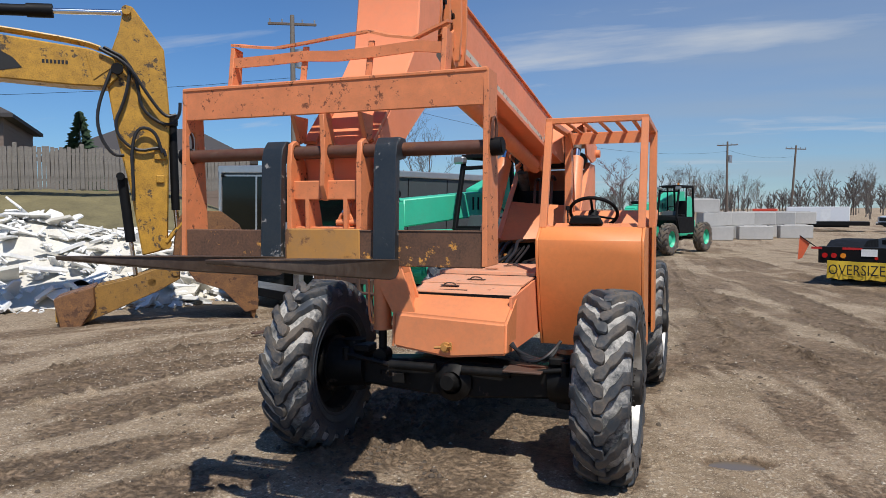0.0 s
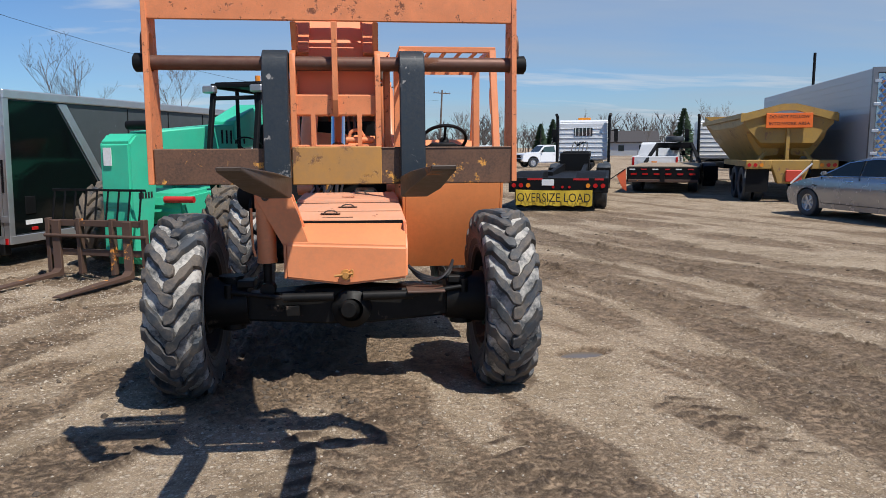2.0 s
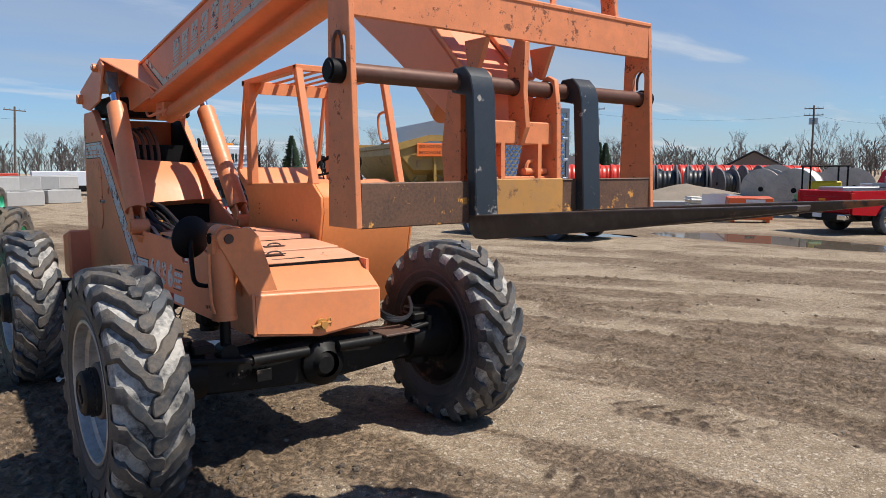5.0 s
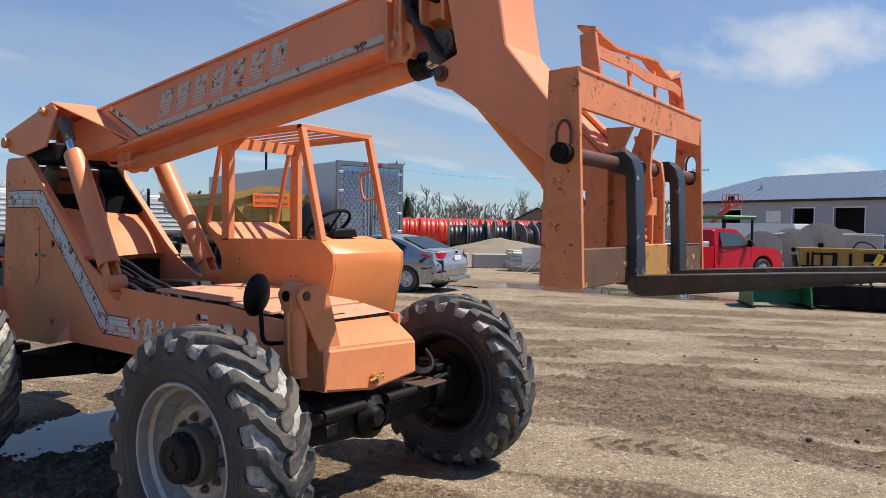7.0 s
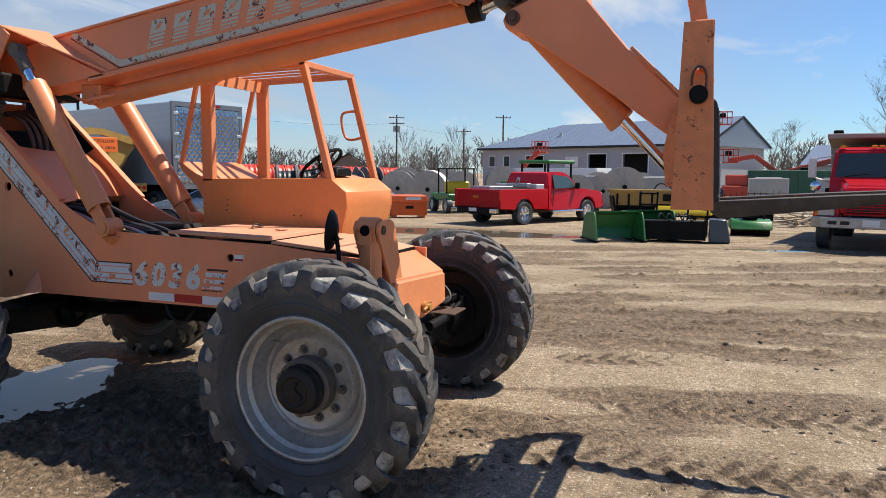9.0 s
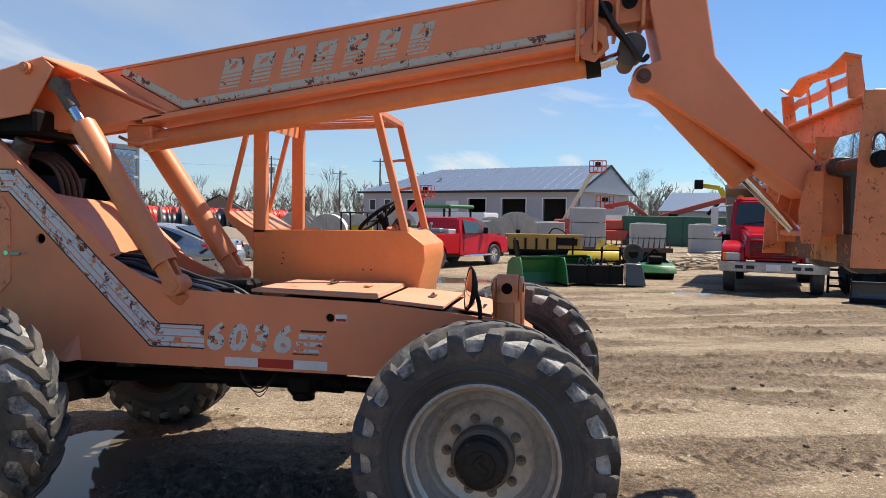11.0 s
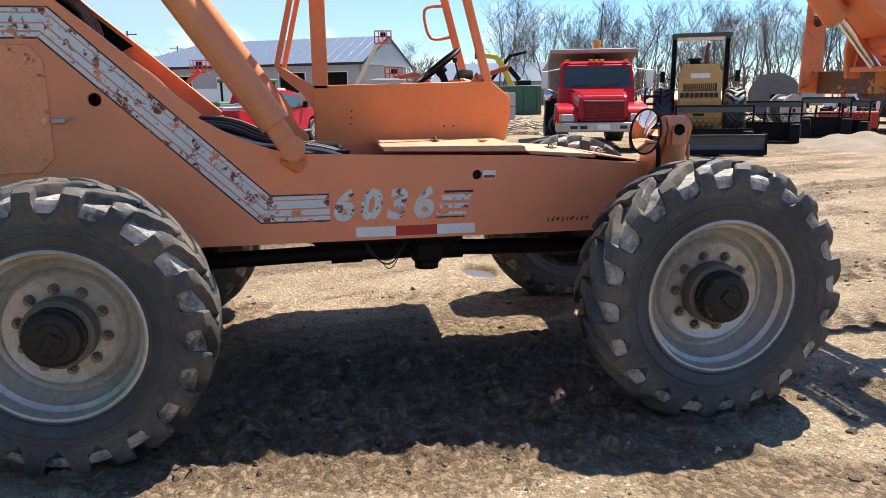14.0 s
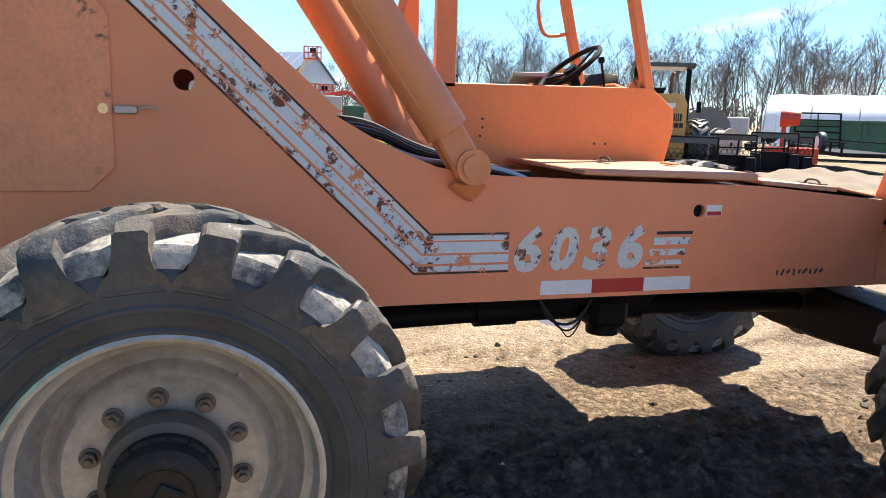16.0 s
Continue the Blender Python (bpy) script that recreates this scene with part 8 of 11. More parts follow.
def build_flatbed():
    F = thing("flatbed_trailer", "black gooseneck flatbed trailer with a plank deck", "trailer", at=pose(10.8, 19.75, 0, 0, 0, -26.8))
    part("frame", joined(box((-1.24, 0.0, 0.42), (1.24, 0.10, 0.92), 0.01), box((-1.24, 0.1, 0.78), (1.24, 7.4, 0.93), 0.01), box((-0.5, 0.2, 0.5), (0.5, 7.4, 0.78))), M_BLACK, F)
    plank = part("plank", box((-1.20, 0.0, 0.935), (1.20, 0.27, 0.965), 0.004), M_BEDWOOD, F)
    plank.matrix_basis = pose(0, 0.1, 0)
    for k in range(1, 26):
        share("plank", plank, F, pose(0, 0.1 + 0.28 * k, 0))
    for k in range(6):
        part("rear_lamp", box((-1.10 + 0.40 * k, -0.015, 0.66), (-0.90 + 0.40 * k, 0.002, 0.72)), M_REDLAMP, F)
        part("reflector_tape", box((-1.15 + 0.40 * k, -0.012, 0.84), (-0.95 + 0.40 * k, 0.002, 0.88)), M_REDREFL if k % 2 else M_WHITE, F)
    part("bumper_bar", box((-1.2, -0.03, 0.40), (1.2, 0.05, 0.50), 0.01), M_RUSTBAR, F)
    part("ramp_latch", box((-0.08, -0.04, 0.42), (0.08, 0.0, 0.90)), M_BLACK, F)
    for s in (-1, 1):
        part("neck_side", plate([(7.2, 0.9), (7.4, 0.9), (7.9, 1.85), (8.3, 1.85), (8.3, 1.7), (8.0, 1.65), (7.7, 0.75)], "x", s * 0.75 - 0.05, s * 0.75 + 0.05), M_BLACK, F)
        part("neck_rail", bar((s * 1.15, 6.4, 0.95), (s * 0.75, 7.8, 1.75), 0.12, 0.12), M_BLACK, F)
        for y in (1.6, 2.5):
            road_wheel(F, s * 1.0, y, 0.40, 0.34, s=s)
    part("neck_beam", joined(box((-0.8, 7.8, 1.60), (0.8, 8.3, 1.85), 0.02), box((-0.2, 8.2, 1.5), (0.2, 10.5, 1.75), 0.02)), M_BLACK, F)
    t = part("spare_tyre", moved(lathe(tyre_profile(0.24, 0.40, 0.22), "z", 28), Matrix.Translation((0, 7.9, 2.0))), M_CARTYRE, F)


build_flatbed()


# ---- bottom-dump trailer with the warning sign ----
def build_belly():
    B = thing("bottom_dump_trailer", "ochre bottom-dump hopper trailer with an orange sign", "trailer", at=pose(12.95, 15.65, 0, 0, 0, -19))
    W = 1.27
    tub = bmesh.new()
    rows = []
    for y, top, low, wl in ((0.15, 2.62, 1.75, 0.75), (1.5, 2.55, 0.85, 0.35), (6.5, 2.55, 0.85, 0.35), (9.2, 2.9, 1.9, 0.8)):
        rows.append([tub.verts.new(p) for p in ((-W, y, top), (-W, y, top - 0.28), (-wl, y, low), (wl, y, low), (W, y, top - 0.28), (W, y, top))])
    for a, b in zip(rows, rows[1:]):
        for i in range(5):
            tub.faces.new((a[i], a[i + 1], b[i + 1], b[i]))
    tub.faces.new(rows[0])
    tub.faces.new(rows[-1])
    hop = part("hopper", tub, M_BELLY, B, "ochre steel hopper", smooth=0.3)
    part("hopper_rim", joined(hull([(-W - 0.1, 0.05, 2.62), (-W - 0.1, 0.05, 2.38), (-0.2, 0.05, 2.92), (-0.2, 0.05, 2.72), (-W - 0.1, 0.2, 2.62), (-W - 0.1, 0.2, 2.38), (-0.2, 0.2, 2.92), (-0.2, 0.2, 2.72)]),
                              hull([(W + 0.1, 0.05, 2.62), (W + 0.1, 0.05, 2.38), (0.2, 0.05, 2.92), (0.2, 0.05, 2.72), (W + 0.1, 0.2, 2.62), (W + 0.1, 0.2, 2.38), (0.2, 0.2, 2.92), (0.2, 0.2, 2.72)]), box((-0.2, 0.05, 2.72), (0.2, 0.2, 2.92)),
                              box((-W - 0.08, 0.1, 2.50), (-W + 0.04, 9.2, 2.66), 0.01), box((W - 0.04, 0.1, 2.50), (W + 0.08, 9.2, 2.66), 0.01)), M_BELLY, hop)
    # two rounded rear tanks of the hopper's slope sheet
    part("slope_sheet", joined(hull([(x, y, z) for x, y, z in ((-W + 0.05, 0.2, 2.45), (-0.05, 0.2, 2.6), (-0.15, 0.45, 1.35), (-0.75, 0.45, 1.30), (-W + 0.15, 0.35, 1.9))] + [(-0.6, 1.2, 2.0)], 0.05, 2),
                                hull([(x, y, z) for x, y, z in ((W - 0.05, 0.2, 2.45), (0.05, 0.2, 2.6), (0.15, 0.45, 1.35), (0.75, 0.45, 1.30), (W - 0.15, 0.35, 1.9))] + [(0.6, 1.2, 2.0)], 0.05, 2)), M_BELLY, hop)
    part("strut", joined(bar((0, 0.10, 1.05), (0, 0.12, 2.55), 0.10, 0.10), bar((-0.9, 0.25, 1.0), (-0.55, 0.4, 1.5), 0.1, 0.1), bar((0.9, 0.25, 1.0), (0.55, 0.4, 1.5), 0.1, 0.1)), M_BELLY, B)
    part("sign_board", box((-0.66, -0.02, 2.20), (0.64, 0.03, 2.64), 0.008), M_SIGN, B, "orange warning sign board")
    for k, wds in enumerate(("DO NOT FOLLOW", "INTO WORK AREA")):
        part("sign_lettering", moved(text_bm(wds, 0.128, 0.001, 0, 1.06), Matrix.Translation((-0.01, -0.024, 2.525 - 0.20 * k)) @ Matrix.Rotation(radians(90), 4, "X")), M_INK, B)
    rear = part("rear_frame", joined(box((-1.27, -0.55, 0.98), (-0.55, -0.35, 1.25), 0.02), box((0.55, -0.55, 0.98), (1.27, -0.35, 1.25), 0.02), hull([(-0.6, -0.5, 1.25), (0.6, -0.5, 1.25), (-0.35, -0.5, 0.55), (0.35, -0.5, 0.55), (-0.6, -0.2, 1.25), (0.6, -0.2, 1.25), (-0.35, -0.2, 0.55), (0.35, -0.2, 0.55)], 0.02),
                                      box((-1.27, -0.4, 1.05), (-1.1, 3.5, 1.22)), box((1.1, -0.4, 1.05), (1.27, 3.5, 1.22))), M_BELLY, B)
    for s in (-1, 1):
        for k, mt in enumerate((M_REDLAMP, M_REDLAMP, M_AMBERLAMP)):
            part("tail_lamp", rod((s * (1.17 - 0.17 * k), -0.55, 1.10), (s * (1.17 - 0.17 * k), -0.575, 1.10), 0.055, n=14), mt, rear)
        part("mud_flap", box((s * 0.90 - 0.32, -0.40, 0.28), (s * 0.90 + 0.32, -0.37, 0.98)), M_BLACK, B)
        for y in (0.3, 1.55):
            for x in (0.78, 1.12):
                road_wheel(B, s * x, y, 0.52, 0.28, M_BLACK, s=s)
    part("hydraulic", rod((0.0, -0.55, 0.55), (0.55, -0.62, 1.15), 0.03), M_WHITE, B)
    part("red_block", box((-0.15, -0.56, 0.6), (0.3, -0.50, 0.95), 0.02), M_LIFTRED, B)
    build_tractor_unit(pose(12.95, 15.65, 0, 0, 0, -19) @ pose(-0.1, 11.5, 0), "white semi tractor unit in front of the hopper trailer", M_WHITECAR)


build_belly()


# ---- refrigerated box trailer with quilted doors ----
def build_reefer():
    R = thing("box_trailer", "silver ribbed semi box trailer with quilted steel doors", "trailer", at=pose(14.30, 13.95, 0, 0, 0, -17.5))
    W, L, z0, z1 = 2.6, 12.6, 1.18, 3.79
    part("body", box((0, 0.05, z0), (W, L, z1), 0.02), M_TRAILERSIDE, R, "silver-blue ribbed side wall")
    for k in range(12):
        part("side_rib", box((-0.014, 0.1, z0 + 0.16 + 0.20 * k), (0.004, L, z0 + 0.185 + 0.20 * k)), M_TRAILERSIDE, R)
    fr = part("door_frame", joined(box((-0.02, -0.03, z0 - 0.12), (0.10, 0.08, z1 + 0.02)), box((W - 0.10, -0.03, z0 - 0.12), (W + 0.02, 0.08, z1 + 0.02)), box((0.10, -0.03, z1 - 0.13), (W - 0.1, 0.08, z1 + 0.02)), box((0.10, -0.03, z0 - 0.12), (W - 0.10, 0.08, z0 + 0.02))), M_FRAMEGREY, R)
    for k, x0 in enumerate((0.11, W / 2 + 0.01)):
        d = part("door", box((x0, -0.02, z0 + 0.03), (x0 + W / 2 - 0.12, 0.04, z1 - 0.14), 0.01), M_QUILT, R, "quilted stainless door")
        tagged(part("quilting", quilt(x0 + 0.02, x0 + W / 2 - 0.14, z0 + 0.06, z1 - 0.17, -0.0215), M_QUILT, d, smooth=0), kind="stuff")
        for x in (x0 + (0.95 if k == 0 else 0.06), x0 + (1.08 if k == 0 else 0.18)):
            part("lock_rod", rod((x, -0.05, z0), (x, -0.05, z1 - 0.12), 0.016), M_ALU, d)
        for z in (z0 + 0.22, z0 + 0.85, z0 + 1.58, z0 + 2.22):
            xx = x0 if k == 0 else x0 + W / 2 - 0.24
            part("hinge", box((xx - 0.08 + 0.1 * k, -0.045, z), (xx + 0.10 + 0.1 * k, -0.02, z + 0.08), 0.004), M_ALU, d)
    part("sticker", joined(box((1.72, -0.026, 1.70), (2.0, -0.021, 1.88))), M_WHITE, R)
    part("handle_plate", box((1.40, -0.03, 1.78), (1.58, -0.021, 2.15)), M_BLACK, R)
    for k in range(4):
        part("top_lamp", box((W / 2 - 0.30 + 0.2 * k, -0.045, z1 - 0.08), (W / 2 - 0.16 + 0.2 * k, -0.03, z1 - 0.02)), M_REDLAMP, R)
    part("bumper", joined(box((0.3, -0.02, 0.50), (W - 0.3, 0.08, 0.62)), box((0.6, 0.0, 0.6), (0.7, 0.1, z0)), box((W - 0.7, 0.0, 0.6), (W - 0.6, 0.1, z0)), box((0.3, 0.2, 0.9), (W - 0.3, L, z0))), M_BLACK, R)
    for y in (1.3, 2.6):
        for x, s in ((0.28, -1), (W - 0.28, 1)):
            road_wheel(R, x, y, 0.50, 0.52, s=s)
    part("landing_gear", joined(box((0.6, 10.2, 0), (0.75, 10.4, 1.2)), box((W - 0.75, 10.2, 0), (W - 0.6, 10.4, 1.2))), M_BLACK, R)
    part("antenna", rod((0.3, 6.6, 3.7), (0.3, 6.6, 5.0), 0.05), M_BLACK, R)


M_FRAMEGREY = plain("dull_frame_metal", (0.20, 0.21, 0.225), 0.4, 0.5, 0.1)
M_TRAILERSIDE = plain("silver_trailer_side", (0.46, 0.50, 0.55), 0.42, 0.3, 0.03)
build_reefer()


# ---- cable reels ----
def reel(parent_name, label, group, at, R, w, drum, flange_mat, wind_mat, cat="cable reel"):
    K = thing(parent_name, label, cat, group, at=at)
    for x in (-w / 2, w / 2):
        f = part("flange", moved(lathe([(-0.04, 0.06), (-0.04, R), (0.04, R), (0.04, 0.06)], "x", 36, True), Matrix.Translation((x, 0, R))), flange_mat, K)
        for i in range(6):
            a = math.pi * i / 6
            c, s = R * 0.96 * math.cos(a), R * 0.96 * math.sin(a)
            sx = -1 if x < 0 else 1
            part("rib", bar((x + sx * 0.045, -c, R - s), (x + sx * 0.045, c, R + s), 0.05, 0.02, 0.003, up=(1, 0, 0)), flange_mat, f)
        part("hub_plate", rod((x - 0.06, 0, R), (x + 0.06, 0, R), R * 0.12, n=16), M_BLACK, f)
    prof = []
    n = 26
    for i in range(n + 1):
        x = -w / 2 + 0.04 + (w - 0.08) * i / n
        prof.append((x, drum * (1 + 0.012 * (i % 2)) + 0.02 * math.sin(i * 0.9)))
    part("winding", moved(lathe([(prof[0][0], 0.05)] + prof + [(prof[-1][0], 0.05)], "x", 32), Matrix.Translation((0, 0, R))), wind_mat, K)
    return K


def build_reels():
    ang = math.degrees(math.atan2(-11.5, 13))
    first = reel("cable_reel", "large reel wound full of bright red conduit", "red conduit reels", pose(36.0, 30.0, 0, 0, 0, ang), 1.10, 1.35, 1.03, M_REELRED, M_REELRED)
    rnd = random.Random(8)
    for k in range(1, 17):
        copy_thing(first, pose(36 + 2.35 * k + rnd.uniform(-0.2, 0.2), 30 + 0.14 * k + rnd.uniform(-0.5, 0.5), 0, 0, 0, ang + rnd.uniform(-8, 8)))
    for k in range(9):
        copy_thing(first, pose(39.0 + 2.6 * k, 33.4 + rnd.uniform(-0.5, 0.5), 0, 0, 0, ang + rnd.uniform(-10, 10)))
    b = reel("cable_reel", "grey-flanged reel of black cable on the dirt", "black cable reels", pose(29.7, 19.6, 0, 0, 0, ang - 12), 1.0, 1.0, 0.68, M_REELGREY, M_REELBLACK)
    for k, a in enumerate((-8, 5, -14, 0, 12, -5, 4, 10)):
        copy_thing(b, pose(31.2 + 1.6 * k, 19.3 + 0.9 * (k % 2) + 0.1 * k, 0, 0, 0, ang + a) @ Matrix.Scale(1.0 - 0.10 * (k % 3 == 1), 4))
    wd = reel("cable_reel", "weathered wooden cable reel standing on the dirt", "wooden cable reels", pose(28.4, 12.3, 0, 0, 0, 8), 0.88, 0.95, 0.72, M_REELWOOD, M_REELBLACK)
    for x, y, a in ((30.6, 13.0, 24), (31.2, 11.6, 30), (33.7, 10.9, 26), (37.2, 13.1, 20), (32.0, 3.0, 8), (33.4, 2.2, 14), (34.6, 3.6, 5), (31.2, 4.2, 22), (35.5, 1.5, 10), (35.2, 9.0, 25)):
        copy_thing(wd, pose(x, y, 0, 0, 0, a) @ Matrix.Scale(1.04 + 0.12 * math.sin(x * 7), 4))
    white = reel("cable_reel", "wooden reel with a white wrapped winding", "wooden cable reels", pose(27.2, 10.3, 0, 0, 0, 10), 0.88, 1.0, 0.86, M_REELWOOD, M_FILM)
    far = reel("cable_reel", "big dark empty cable reel near the trees", "dark reels", pose(29.0, -20.0, 0, 0, 0, 140), 1.15, 0.9, 0.6, M_REELGREY, M_REELGREY)
    copy_thing(wd, pose(23.5, -17.0, 0.0, 0, 0, -170) @ Matrix.Scale(0.75, 4))


build_reels()


# ---- job box, bags, blocks, sand ----
def build_small_yard():
    J = thing("job_box", "orange steel job site tool box with a worn lid", "tool box", at=pose(20.4, 8.5, 0, 0, 0, -52))
    part("body", box((-0.72, -0.30, 0.10), (0.62, 0.42, 0.58), 0.01), M_JOBBOX, J)
    part("lid", hull([(-0.74, -0.33, 0.59), (0.64, -0.33, 0.59), (-0.74, 0.44, 0.59), (0.64, 0.44, 0.59), (-0.72, -0.31, 0.80), (0.62, -0.31, 0.80), (-0.72, 0.42, 0.84), (0.62, 0.42, 0.84)], 0.01), M_JOBBOX, J)
    for x in (-0.62, 0.44):
        part("skid", box((x, -0.28, 0.0), (x + 0.10, 0.40, 0.10)), M_JOBBOX, J)
    part("brand_panel", joined(box((-0.20, -0.338, 0.655), (0.38, -0.332, 0.75))), M_WHITE, J)
    part("handle_recess", box((-0.20, -0.306, 0.34), (0.10, -0.300, 0.44)), M_BLACK, J)
    B = thing("bag_pallet", "pallet of torn white bulk bags on the dirt", "bags", at=pose(21.0, 10.3, 0, 0, 0, -50))
    rnd = random.Random(3)
    part("pallet", box((-0.75, -0.5, 0.0), (0.75, 0.5, 0.12)), M_PALLET, B)
    for k in range(12):
        z = 0.16 + 0.17 * (k // 3)
        x = -0.52 + 0.5 * (k % 3) + rnd.uniform(-0.06, 0.06)
        bm = box((-0.33, -0.50, -0.10), (0.33, 0.50, 0.10), 0.085, 3)
        for v in bm.verts:
            v.co.z += 0.03 * noise.noise((v.co.x * 4 + k, v.co.y * 4, 0))
        part("bag", moved(bm, pose(x, rnd.uniform(-0.05, 0.05), z, rnd.uniform(-5, 5), rnd.uniform(-5, 5), rnd.uniform(-10, 10))), M_BAG, B)
    sheet = bmesh.new()
    bmesh.ops.create_grid(sheet, x_segments=14, y_segments=10, size=1)
    for v in sheet.verts:
        u, w = v.co.x, v.co.y
        v.co = Vector((0.15 + 0.55 * u, -0.55 - 0.10 * w + 0.06 * noise.noise((u * 3, w * 3, 1)), 0.45 + 0.45 * w + 0.08 * noise.noise((u * 2, w * 2, 5))))
    part("plastic_wrap", sheet, M_FILM, B)
    W = thing("timber", "pale loose timber board leaning on the tool box", "board", at=pose(20.3, 9.55, 0, 0, 0, -50))
    part("board", bar((-0.5, -0.2, 0.02), (0.55, -0.2, 0.85), 0.14, 0.04), M_PALLET, W)
    sp = bmesh.new()
    bmesh.ops.create_grid(sp, x_segments=30, y_segments=30, size=1)
    for v in sp.verts:
        d = v.co.length
        v.co.z = max(0, 1.15 * (1 - d) ** 0.9 if d < 1 else 0) - 0.03 + 0.10 * noise.noise((v.co.x * 4, v.co.y * 4, 2)) * (d < 1)
        v.co.x *= 5.2
        v.co.y *= 3.0
    s = link("sand_pile", sp, M_SAND)
    s.matrix_basis = pose(26.3, 14.8, 0, 0, 0, -45)
    tagged(s, "low pile of brown sand in the yard", "sand pile", kind="stuff")
    sp = bmesh.new()
    bmesh.ops.create_grid(sp, x_segments=24, y_segments=24, size=1)
    for v in sp.verts:
        d = v.co.length
        v.co.z = max(0, 0.34 * (1 - d) ** 0.8 if d < 1 else 0) - 0.03 + 0.16 * noise.noise((v.co.x * 4, v.co.y * 4, 2)) * (d < 1)
        v.co.x *= 2.8
        v.co.y *= 2.2
    s = link("dirt_mound", sp, M_SAND)
    s.matrix_basis = pose(13.6, -13.0, 0, 0, 0, 150)
    tagged(s, "low mound of bare dirt beside the trailers", "dirt mound", kind="stuff")


build_small_yard()


def block_mesh():
    return box((-0.9, -0.38, 0.0), (0.9, 0.38, 0.75), 0.03)


def build_blocks():
    """Cast concrete blocks, stacked."""
    first = thing("concrete_block", "large grey cast concrete block in a stack", "concrete block", "concrete blocks", at=pose(21.5, 12.4, 0, 0, 0, -50))
    part("body", box((-0.7, -0.32, 0.0), (0.7, 0.32, 0.55), 0.02), M_CONCRETE, first)
    copy_thing(first, pose(22.3, 11.2, 0, 0, 0, -50))
    copy_thing(first, pose(20.9, 13.9, 0, 0, 0, -60))
    big = thing("concrete_block", "large grey cast concrete block in a stack", "concrete block", "concrete blocks", at=pose(33.5, 1.8, 0, 0, 0, -90))
    part("body", block_mesh(), M_CONCRETE, big)
    part("lug", box((-0.6, -0.1, 0.75), (0.6, 0.1, 0.80), 0.02), M_CONCRETE, big)
    rows = [(33.5, 1.8, 1), (33.6, -0.1, 0), (33.6, 0.6, 1), (33.4, 3.5, 0), (33.4, 3.5, 1)]
    rows += [(34.6, -1.5, 0), (34.6, -1.5, 1), (34.6, -1.5, 2), (35.2, -4.65, 1), (35.2, -4.65, 0), (36.5, -7.9, 0), (36.5, -7.9, 1), (42.0, -14.2, 0), (42.0, -16.3, 0), (42.0, -14.2, 1), (42, -16.3, 1)]
    for x, y, k in rows:
        copy_thing(big, pose(x, y, 0.78 * k, 0, 0, -90 + 6 * math.sin(x * 3 + y)))
    # the stack far behind, at the yard's edge
    for i in range(5):
        for k in range(2):
            copy_thing(big, pose(1.4 + 1.25 * i + 0.45 * k, 38.9 + 1.5 * i + 0.3 * k, 0.76 * k, 0, 0, 14 + 22 * math.sin(i * 5 + 2 * k)))
    for x, y, k in ((1.9, 37.6, 0), (4.0, 39.3, 0), (1.2, 39.2, 2), (6.3, 41.9, 0)):
        copy_thing(big, pose(x, y, 0.76 * k, 0, 0, 10))
    for i in range(4):
        for k in range(3):
            copy_thing(big, pose(31.5 + 1.6 * i, 38.5 - 1.2 * i, 0.76 * k, 0, 0, -38))


build_blocks()

